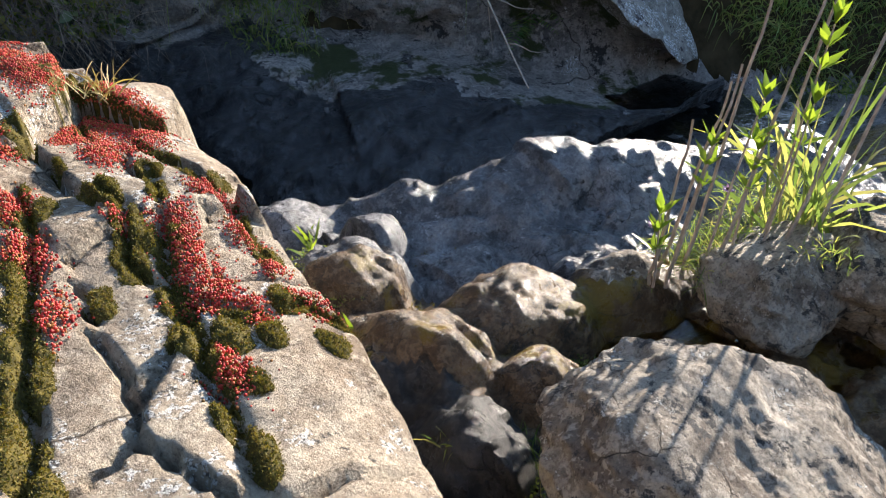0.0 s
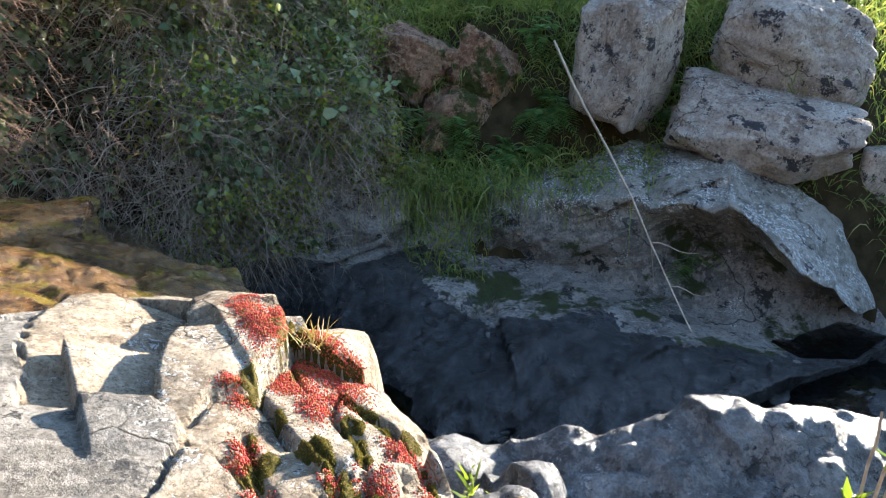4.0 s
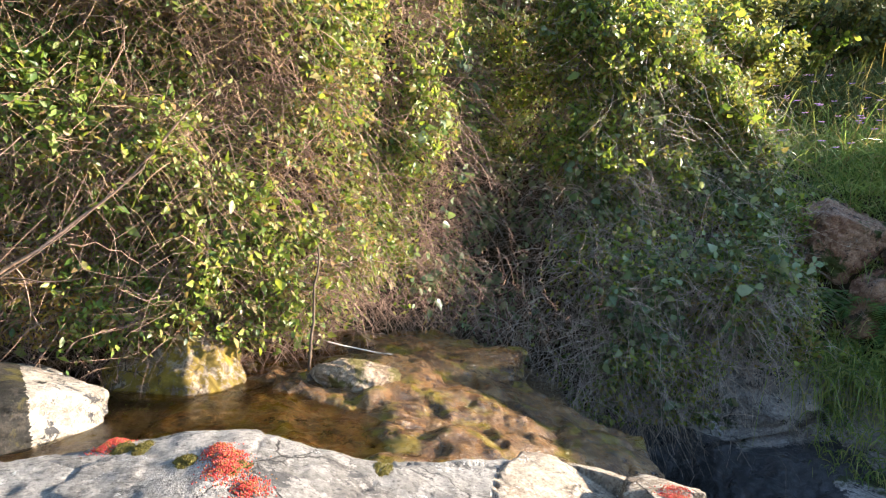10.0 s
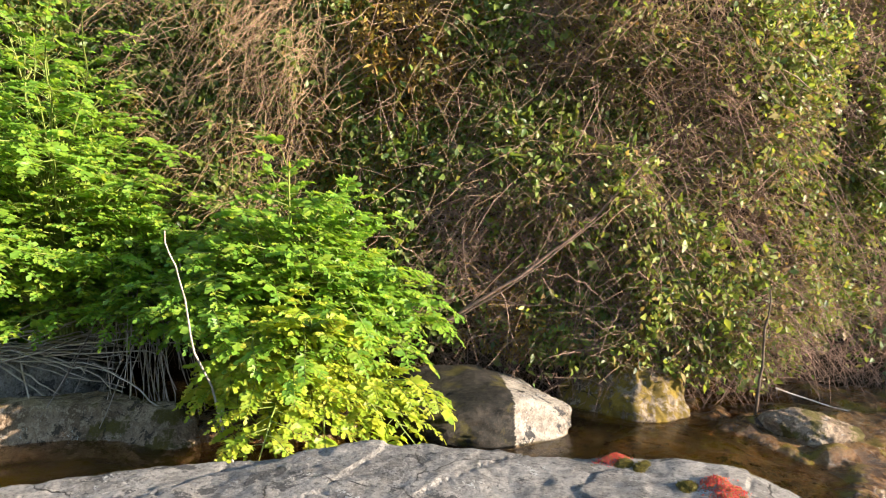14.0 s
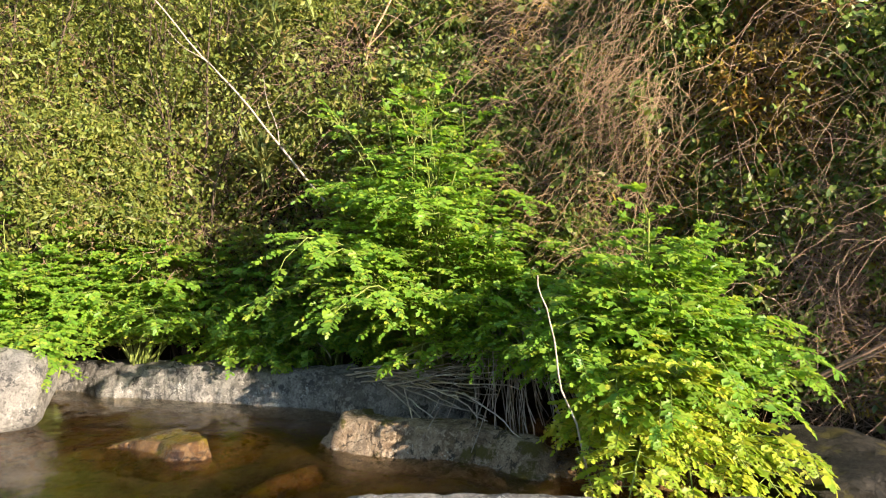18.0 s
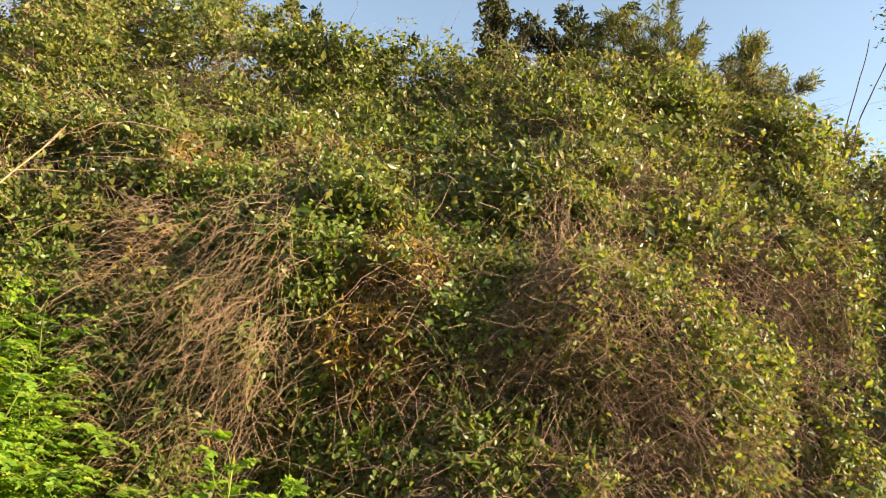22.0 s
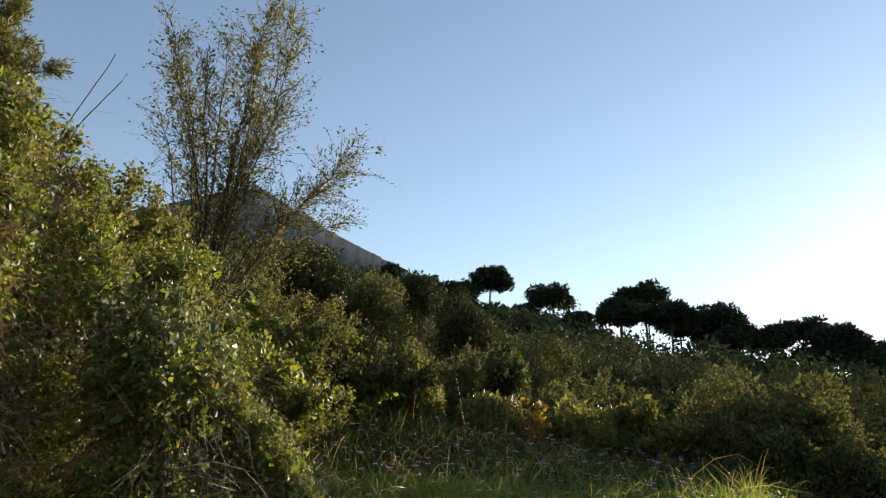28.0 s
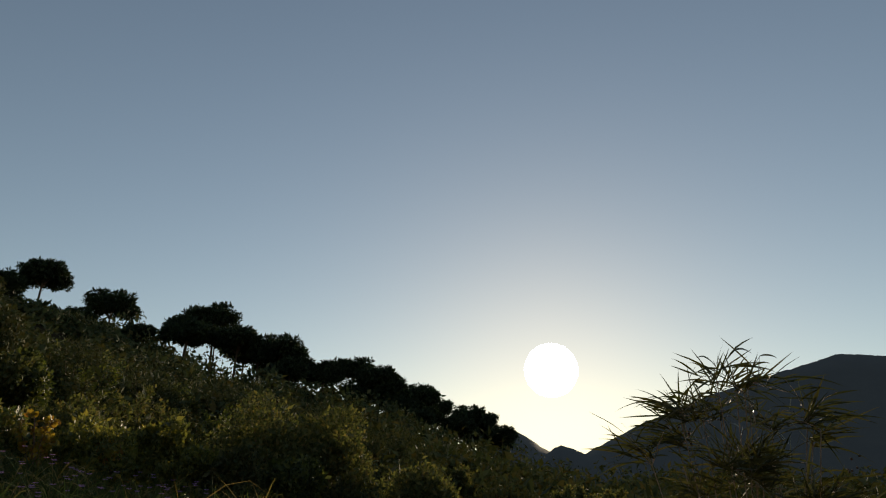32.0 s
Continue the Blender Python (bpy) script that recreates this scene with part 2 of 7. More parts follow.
def crack_lines(nt, scale, width):
    geo = nt.nodes.new("ShaderNodeNewGeometry")
    warp = nt.nodes.new("ShaderNodeTexNoise")
    warp.inputs["Scale"].default_value = scale * 1.7
    warp.inputs["Detail"].default_value = 5
    add = nt.nodes.new("ShaderNodeVectorMath")
    add.operation = "MULTIPLY_ADD"
    add.inputs[1].default_value = (0.6 / scale,) * 3
    nt.links.new(geo.outputs["Position"], warp.inputs["Vector"])
    nt.links.new(warp.outputs["Color"], add.inputs[0])
    nt.links.new(geo.outputs["Position"], add.inputs[2])
    v = nt.nodes.new("ShaderNodeTexVoronoi")
    v.feature = "DISTANCE_TO_EDGE"
    v.inputs["Scale"].default_value = scale
    nt.links.new(add.outputs[0], v.inputs["Vector"])
    return black_white(nt, v.outputs["Distance"], 0.0, width)


def rock_material(name, dark, mid, light, lichen=(0.6, 0.6, 0.55), amount=0.5, rough=0.85, crust=(0.09, 0.085, 0.075), crusty=0.5, scale=1.0, wet=False, moss=None, cracks=3.0):
    mat, nt, sh = nodes_of(name)
    big = noise_of(nt, 2.4 * scale, 10, 0.62)
    patchy = noise_of(nt, 9 * scale, 8, 0.6)
    fine = noise_of(nt, 70 * scale, 6, 0.72)
    grit = noise_of(nt, 230 * scale, 3, 0.6)
    colour = ramp(nt, big, [(0.36, dark), (0.48, mid), (0.62, light)])
    half = tuple(0.5 * (a + b) for a, b in zip(mid, light))
    colour = mix(nt, ramp(nt, noise_of(nt, 9 * scale, 12, 0.75), [(0.495, (0, 0, 0)), (0.515, (0.5,) * 3)]), colour, dark)
    colour = mix(nt, ramp(nt, noise_of(nt, 17 * scale, 10, 0.72), [(0.53, (0, 0, 0)), (0.545, (0.7,) * 3)]), colour, light)
    colour = mix(nt, ramp(nt, noise_of(nt, 34 * scale, 9, 0.7), [(0.55, (0, 0, 0)), (0.565, (0.6,) * 3)]), colour, half)
    colour = mix(nt, 0.85, colour, ramp(nt, fine, [(0.34, (0.34, 0.32, 0.3)), (0.47, (0.92, 0.92, 0.92)), (0.6, (1.12, 1.11, 1.08)), (0.72, (1.5, 1.46, 1.38))]), "MULTIPLY")
    colour = mix(nt, black_white(nt, noise_of(nt, 6.5 * scale, 12, 0.78), 0.67 - 0.2 * crusty, 0.685 - 0.2 * crusty), colour, crust)
    # pale lichen: ragged patches of white and black grains
    grain = mix(nt, black_white(nt, noise_of(nt, 130 * scale, 3, 0.6), 0.44, 0.5), tuple(1.3 * c for c in crust), lichen)
    zone = black_white(nt, noise_of(nt, 4.6 * scale, 12, 0.74), 0.67 - 0.2 * amount, 0.682 - 0.2 * amount)
    colour = mix(nt, zone, colour, mix(nt, black_white(nt, noise_of(nt, 60 * scale, 4, 0.6), 0.5, 0.54), colour, grain))
    if moss:
        colour = mix(nt, black_white(nt, noise_of(nt, 3.1 * scale, 9, 0.68), 0.53, 0.58), colour, mix(nt, fine, tuple(0.35 * c for c in moss), tuple(1.5 * c for c in moss)))
    line = mix(nt, black_white(nt, noise_of(nt, 1.9 * scale, 4), 0.46, 0.52), crack_lines(nt, cracks, 0.012), (1.0, 1.0, 1.0))
    colour = mix(nt, line, tuple(0.25 * c for c in dark), colour)
    nt.links.new(colour, sh.inputs["Base Color"])
    if wet:
        nt.links.new(ramp(nt, patchy, [(0.36, (0.16,) * 3), (0.56, (rough,) * 3)]), sh.inputs["Roughness"])
        sh.inputs["Specular IOR Level"].default_value = 0.4
    else:
        sh.inputs["Roughness"].default_value = rough
        sh.inputs["Specular IOR Level"].default_value = 0.25
    bump(nt, sh, [(big, 3.0), (line, 0.7), (noise_of(nt, 14 * scale, 10, 0.72), 2.4), (fine, 0.6), (grit, 0.22)], 0.014 / scale, 0.9)
    return mat


def leaf_material(name, stops, rough=0.5, through_light=0.35, glow=1.5, scale=14.0):
    """Leaves: the hue varies from leaf to leaf, and light shines through."""
    mat, nt, sh = nodes_of(name)
    geo = nt.nodes.new("ShaderNodeNewGeometry")
    colour = ramp(nt, geo.outputs["Random Per Island"], [(k / (len(stops) - 1), c) for k, c in enumerate(stops)])
    colour = mix(nt, 0.45, colour, ramp(nt, noise_of(nt, scale, 3), [(0.3, (0.55, 0.55, 0.5)), (0.7, (1.25, 1.2, 1.0))]), "MULTIPLY")
    nt.links.new(colour, sh.inputs["Base Color"])
    sh.inputs["Roughness"].default_value = rough
    sh.inputs["Specular IOR Level"].default_value = 0.4
    tl = nt.nodes.new("ShaderNodeBsdfTranslucent")
    nt.links.new(mix(nt, 1.0, colour, (glow, glow * 0.95, glow * 0.55), "MULTIPLY"), tl.inputs[0])
    both = nt.nodes.new("ShaderNodeMixShader")
    both.inputs[0].default_value = through_light
    nt.links.new(sh.outputs[0], both.inputs[1])
    nt.links.new(tl.outputs[0], both.inputs[2])
    nt.links.new(both.outputs[0], nt.nodes["Material Output"].inputs[0])
    return mat


def plain_material(name, dark, light, scale=20.0, rough=0.8, depth=0.004, stretch=None, islands=False):
    mat, nt, sh = nodes_of(name)
    n = noise_of(nt, scale, 6, 0.65, stretch)
    colour = ramp(nt, n, [(0.3, dark), (0.7, light)])
    if islands:
        geo = nt.nodes.new("ShaderNodeNewGeometry")
        colour = mix(nt, 0.8, colour, ramp(nt, geo.outputs["Random Per Island"], [(0, (0.5, 0.45, 0.42)), (1, (1.5, 1.4, 1.25))]), "MULTIPLY")
    nt.links.new(colour, sh.inputs["Base Color"])
    sh.inputs["Roughness"].default_value = rough
    sh.inputs["Specular IOR Level"].default_value = 0.2
    bump(nt, sh, [(n, 1.0)], depth)
    return mat


def water_material(name, tint, rough, wave, scale):
    mat, nt, sh = nodes_of(name)
    sh.inputs["Base Color"].default_value = (*tint, 1)
    sh.inputs["Roughness"].default_value = rough
    sh.inputs["IOR"].default_value = 1.33
    sh.inputs["Transmission Weight"].default_value = 1.0
    bump(nt, sh, [(noise_of(nt, scale, 4, 0.55, (1.0, 2.2, 1.0)), 1.0), (noise_of(nt, scale * 4, 3, 0.5), 0.25)], wave)
    return mat


M = {}
M["slab"] = rock_material("weathered_rock", (0.2, 0.15, 0.105), (0.33, 0.265, 0.195), (0.45, 0.38, 0.29), (0.6, 0.58, 0.54), 0.62, 0.9, (0.07, 0.063, 0.055), 0.35, 1.6, cracks=4.0)
M["slab_pale"] = rock_material("pale_rock", (0.13, 0.115, 0.1), (0.24, 0.22, 0.195), (0.33, 0.3, 0.265), (0.46, 0.44, 0.4), 0.5, 0.9, (0.075, 0.07, 0.065), 0.55, 1.2, cracks=3.5)
M["boulder"] = rock_material("boulder_rock", (0.14, 0.11, 0.085), (0.29, 0.25, 0.2), (0.4, 0.35, 0.29), (0.5, 0.48, 0.44), 0.45, 0.85, (0.05, 0.047, 0.045), 0.6, 1.6, cracks=5.0)
M["crag"] = rock_material("pink_grey_rock", (0.26, 0.2, 0.17), (0.4, 0.33, 0.29), (0.52, 0.45, 0.4), (0.62, 0.6, 0.57), 0.45, 0.9, (0.05, 0.045, 0.05), 0.55, 0.8)
M["red_rock"] = rock_material("reddish_rock", (0.14, 0.07, 0.045), (0.26, 0.15, 0.1), (0.36, 0.24, 0.17), (0.42, 0.36, 0.3), 0.3, 0.9, (0.06, 0.04, 0.03), 0.5, 1.2, moss=(0.05, 0.06, 0.015))
M["wall"] = rock_material("gorge_rock", (0.12, 0.112, 0.11), (0.25, 0.23, 0.22), (0.37, 0.34, 0.32), (0.58, 0.58, 0.6), 0.45, 0.75, (0.045, 0.043, 0.045), 0.5, 0.8, moss=(0.045, 0.055, 0.02), cracks=1.6)
# near-black rock with glossy patches, for the lower part of the gorge wall
M["apron"] = rock_material("dark_glossy_rock", (0.016, 0.017, 0.02), (0.036, 0.037, 0.041), (0.07, 0.07, 0.076), (0.2, 0.2, 0.21), 0.15, 0.6, (0.014, 0.014, 0.016), 0.45, 0.8, wet=True, cracks=1.6)
M["lichen_wall"] = rock_material("lichen_rock", (0.13, 0.12, 0.11), (0.26, 0.24, 0.21), (0.36, 0.33, 0.3), (0.72, 0.72, 0.72), 0.85, 0.9, (0.06, 0.05, 0.05), 0.5, 1.1)
M["wet"] = rock_material("wet_rock", (0.04, 0.022, 0.01), (0.12, 0.074, 0.036), (0.22, 0.155, 0.09), (0.3, 0.26, 0.2), 0.2, 0.55, (0.025, 0.018, 0.011), 0.5, 1.8, wet=True, moss=(0.16, 0.105, 0.012), cracks=6.0)
M["wet_grey"] = rock_material("wet_grey_rock", (0.055, 0.056, 0.062), (0.125, 0.126, 0.136), (0.21, 0.21, 0.22), (0.4, 0.4, 0.42), 0.3, 0.5, (0.03, 0.03, 0.032), 0.6, 1.5, wet=True, cracks=5.0)
M["wet_black"] = rock_material("wet_black_rock", (0.012, 0.012, 0.013), (0.03, 0.029, 0.028), (0.07, 0.065, 0.06), (0.2, 0.19, 0.17), 0.1, 0.55, (0.02, 0.017, 0.014), 0.5, 1.8, wet=True, cracks=5.0)
M["ledge"] = rock_material("brown_wet_rock", (0.035, 0.015, 0.005), (0.13, 0.062, 0.02), (0.25, 0.145, 0.06), (0.38, 0.27, 0.18), 0.25, 0.36, (0.03, 0.014, 0.007), 0.55, 1.6, wet=True, moss=(0.15, 0.105, 0.01), cracks=4.0)
# dark mossy rock, its colour lowered further to stand for shade
M["dark_block"] = rock_material("shaded_mossy_rock", (0.009, 0.008, 0.006), (0.022, 0.018, 0.013), (0.045, 0.036, 0.026), (0.13, 0.12, 0.09), 0.15, 0.75, (0.012, 0.01, 0.007), 0.6, 2.2, moss=(0.055, 0.045, 0.01), cracks=7.0)
M["tan"] = rock_material("tan_rock", (0.13, 0.085, 0.05), (0.27, 0.19, 0.125), (0.39, 0.3, 0.21), (0.46, 0.42, 0.36), 0.35, 0.85, (0.06, 0.045, 0.03), 0.5, 1.8, moss=(0.1, 0.08, 0.02), cracks=6.0)
M["mossy"] = rock_material("mossy_rock", (0.06, 0.04, 0.02), (0.16, 0.11, 0.07), (0.3, 0.24, 0.17), (0.4, 0.36, 0.3), 0.2, 0.8, (0.15, 0.1, 0.014), 0.9, 2.0, moss=(0.24, 0.16, 0.02))
M["soil"] = plain_material("dark_soil", (0.02, 0.016, 0.009), (0.06, 0.046, 0.026), 9, 1.0, 0.02)
M["soil"].node_tree.nodes["Principled BSDF"].inputs["Specular IOR Level"].default_value = 0.0
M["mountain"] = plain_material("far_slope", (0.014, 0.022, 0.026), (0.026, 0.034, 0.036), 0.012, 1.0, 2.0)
# bluish base and a faint blue glow put haze into the far mountains' colour
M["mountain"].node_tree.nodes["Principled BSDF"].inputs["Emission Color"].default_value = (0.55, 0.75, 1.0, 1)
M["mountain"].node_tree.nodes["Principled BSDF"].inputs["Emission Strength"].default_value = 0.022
M["moss"] = plain_material("moss", (0.022, 0.02, 0.005), (0.11, 0.085, 0.018), 90, 0.95, 0.006)
M["moss_shoot"] = leaf_material("moss_shoot", [(0.04, 0.045, 0.008), (0.1, 0.09, 0.015), (0.17, 0.14, 0.025), (0.08, 0.05, 0.015)], 0.8, 0.3, scale=60)
M["sedum"] = leaf_material("stonecrop", [(0.3, 0.02, 0.02), (0.58, 0.05, 0.045), (0.72, 0.13, 0.09), (0.44, 0.03, 0.03), (0.5, 0.2, 0.06), (0.14, 0.1, 0.02)], 0.5, 0.25, 1.2)
M["twig"] = plain_material("brown_twig", (0.14, 0.088, 0.066), (0.36, 0.25, 0.195), 30, 0.8, 0.002, islands=True)
M["grey_twig"] = plain_material("grey_twig", (0.2, 0.17, 0.15), (0.48, 0.42, 0.37), 30, 0.8, 0.002, islands=True)
M["pale_stick"] = plain_material("bleached_wood", (0.3, 0.25, 0.2), (0.55, 0.48, 0.4), 30, 0.8, 0.003)
M["straw_stem"] = plain_material("tan_dead_stem", (0.26, 0.17, 0.1), (0.46, 0.33, 0.21), 30, 0.8, 0.002, islands=True)
M["bark"] = plain_material("bark", (0.05, 0.035, 0.024), (0.15, 0.105, 0.07), 25, 0.9, 0.006)
M["bramble"] = leaf_material("bramble_leaf", [(0.038, 0.068, 0.015), (0.085, 0.133, 0.023), (0.171, 0.228, 0.04), (0.29, 0.33, 0.06), (0.22, 0.28, 0.06), (0.1, 0.16, 0.03), (0.3, 0.25, 0.09), (0.24, 0.17, 0.07)], 0.45, 0.45)
M["bramble_green"] = leaf_material("green_bramble_leaf", [(0.045, 0.085, 0.018), (0.085, 0.145, 0.026), (0.15, 0.215, 0.04), (0.25, 0.3, 0.06), (0.19, 0.26, 0.055), (0.1, 0.165, 0.03), (0.26, 0.25, 0.07)], 0.42, 0.42)
M["ivy"] = leaf_material("glossy_dark_leaf", [(0.05, 0.085, 0.04), (0.1, 0.15, 0.07), (0.17, 0.22, 0.11), (0.26, 0.3, 0.18), (0.075, 0.115, 0.05)], 0.38, 0.4)
M["climber"] = leaf_material("climber_leaf", [(0.045, 0.07, 0.02), (0.095, 0.13, 0.03), (0.17, 0.2, 0.045), (0.28, 0.28, 0.065), (0.075, 0.1, 0.03)], 0.35, 0.42)
M["dry_leaf"] = leaf_material("dry_leaf", [(0.130, 0.072, 0.026), (0.260, 0.156, 0.058), (0.390, 0.260, 0.104), (0.208, 0.117, 0.052)], 0.8, 0.3)
M["gold_leaf"] = leaf_material("yellowing_leaf", [(0.264, 0.180, 0.030), (0.408, 0.300, 0.048), (0.312, 0.156, 0.036), (0.240, 0.240, 0.048)], 0.5, 0.4)
M["celery"] = leaf_material("water_parsley_leaf", [(0.11, 0.23, 0.03), (0.18, 0.33, 0.035), (0.27, 0.4, 0.04), (0.13, 0.27, 0.03), (0.38, 0.43, 0.05)], 0.45, 0.5, 1.6)
M["young_celery"] = leaf_material("young_parsley_leaf", [(0.2, 0.31, 0.03), (0.32, 0.42, 0.035), (0.44, 0.46, 0.05), (0.26, 0.37, 0.03), (0.5, 0.44, 0.07)], 0.45, 0.5, 1.6)
M["celery_stem"] = plain_material("green_stalk", (0.12, 0.17, 0.03), (0.26, 0.28, 0.07), 15, 0.5, 0.001)
M["grass"] = leaf_material("grass", [(0.085, 0.14, 0.04), (0.15, 0.225, 0.065), (0.24, 0.3, 0.095), (0.33, 0.32, 0.14)], 0.45, 0.45)
M["dim_grass"] = leaf_material("dim_grass", [(0.04, 0.065, 0.02), (0.075, 0.11, 0.032), (0.12, 0.14, 0.05), (0.17, 0.14, 0.06)], 0.7, 0.25)
M["straw"] = leaf_material("dry_grass", [(0.24, 0.17, 0.07), (0.36, 0.27, 0.12), (0.42, 0.33, 0.16), (0.2, 0.19, 0.05)], 0.6, 0.3)
M["fern"] = leaf_material("fern", [(0.06, 0.14, 0.05), (0.12, 0.23, 0.075), (0.2, 0.29, 0.1)], 0.5, 0.4)
M["olive"] = leaf_material("grey_green_leaf", [(0.075, 0.090, 0.030), (0.128, 0.143, 0.045), (0.195, 0.203, 0.060), (0.255, 0.225, 0.060)], 0.55, 0.42)
M["fresh_olive"] = leaf_material("yellow_green_leaf", [(0.09, 0.125, 0.025), (0.15, 0.19, 0.035), (0.22, 0.25, 0.05), (0.28, 0.27, 0.06), (0.12, 0.16, 0.03)], 0.5, 0.4)
M["willow"] = leaf_material("willow_leaf", [(0.070, 0.105, 0.028), (0.140, 0.168, 0.049), (0.210, 0.210, 0.070), (0.280, 0.224, 0.084)], 0.5, 0.35)
M["far_olive"] = leaf_material("far_olive_leaf", [(0.06, 0.078, 0.032), (0.105, 0.125, 0.052), (0.16, 0.17, 0.07), (0.2, 0.165, 0.07)], 0.85, 0.34, 1.4, scale=0.8)
M["dull_green"] = leaf_material("dull_green_leaf", [(0.03, 0.045, 0.016), (0.055, 0.078, 0.024), (0.1, 0.125, 0.034), (0.15, 0.15, 0.045)], 0.6, 0.34, 1.4)
M["scrub"] = leaf_material("scrub_leaf", [(0.034, 0.05, 0.02), (0.066, 0.084, 0.032), (0.1, 0.11, 0.042), (0.13, 0.112, 0.045)], 0.9, 0.12, 1.1, scale=0.6)
M["pine"] = leaf_material("pine_needles", [(0.012, 0.024, 0.01), (0.022, 0.04, 0.014), (0.04, 0.055, 0.02)], 0.8, 0.08, scale=0.8)
M["oleander"] = leaf_material("oleander_leaf", [(0.07, 0.13, 0.02), (0.14, 0.22, 0.025), (0.2, 0.28, 0.03)], 0.35, 0.45, 1.7)
M["feather"] = leaf_material("narrow_dark_leaf", [(0.035, 0.045, 0.018), (0.06, 0.07, 0.025), (0.09, 0.085, 0.035)], 0.5, 0.2)
M["petal"] = leaf_material("mauve_petal", [(0.38, 0.2, 0.6), (0.52, 0.32, 0.72)], 0.5, 0.4)
M["yellow"] = leaf_material("yellow_flower", [(0.55, 0.45, 0.01), (0.7, 0.6, 0.02), (0.5, 0.5, 0.02)], 0.5, 0.35)
M["water"] = water_material("brown_stream_water", (0.6, 0.48, 0.28), 0.02, 0.008, 9)
M["pool"] = water_material("dark_pool_water", (0.08, 0.1, 0.11), 0.03, 0.01, 7)
# ---- the lie of the land ----
def turn_of(x, y):
    return np.degrees(np.arctan2(-x, y))


def bank_foot(turn):
    """Level distance at which the banks round the stream begin to rise."""
    return np.interp(turn, [-180, -95, -75, -63, -55, -52, -46, -39, -35, -22, -13, -8, -4.5, 0, 4, 9, 18, 27, 37, 45, 51, 57, 65, 75, 95, 180],
                     [7.0, 6.6, 5.8, 5.2, 5.15, 5.2, 5.2, 5.05, 5.0, 5.15, 5.05, 5.1, 5.3, 4.62, 4.45, 4.0, 3.68, 3.8, 3.95, 4.18, 4.3, 4.6, 5.0, 5.65, 6.0, 6.2])


def bank_rise(turn, d):
    steep = np.interp(d, [0, 0.35, 1.0, 1.9, 3.0, 4.5, 7.0, 14.0], [0, 2.0, 3.0, 4.0, 5.0, 6.1, 7.6, 10.5])
    gorge = np.interp(d, [0, 0.2, 0.45, 0.7, 1.0, 1.5, 3.0, 6.0, 14.0], [0, 0.5, 1.1, 1.6, 2.05, 2.35, 2.95, 3.9, 6.2])
    valley = np.interp(d, [0, 0.5, 1.5, 3.0, 6.0, 14.0], [0, 0.45, 0.85, 1.15, 1.45, 2.0])
    gorge = gorge + (valley - gorge) * smooth((-57 - turn) / 9)
    k = smooth((turn + 12) / 18)
    return gorge + (steep - gorge) * k


def ridge_tilt(turn):
    """How high the skyline of the slope stands, in degrees."""
    return np.interp(turn, [-180, -100, -92, -83, -76, -72, -69.5, -60, -45, -30, -20, 0, 180], [0.6, 0.8, 1.0, 1.5, 2.2, 2.6, 4.9, 7.6, 10.9, 14.6, 16.6, 20.0, 20.0])


def slab_top(x, y):
    z = np.minimum(0.24 - 0.27 * (x + 0.3), 0.315 + 0.02 * x)
    return z - 0.05 * smooth((y - 1.9) / 0.5)


def bed(x, y):
    """Stream bed, falling into the gorge to the right."""
    low = -0.95 - 0.1 * np.clip(x - 1.0, 0, 2)
    low = low + 0.16 * smooth((-turn_of(x, y) - 54) / 9) * smooth((np.hypot(x, y) - 1.35) / 0.3)
    z = -0.16 - 0.35 * smooth((x + 0.5) / 0.6)
    z = z + (low - z) * smooth((x - 0.72) / 0.3)
    deep = smooth((y - 1.95 - 0.1 * np.sin(3 * x)) / 0.55) * smooth((x - 0.85) / 0.35)
    deep = np.maximum(deep, smooth((x - 2.7) / 0.5) * smooth((y - 1.0) / 0.8))
    return z + (-1.4 - z) * deep


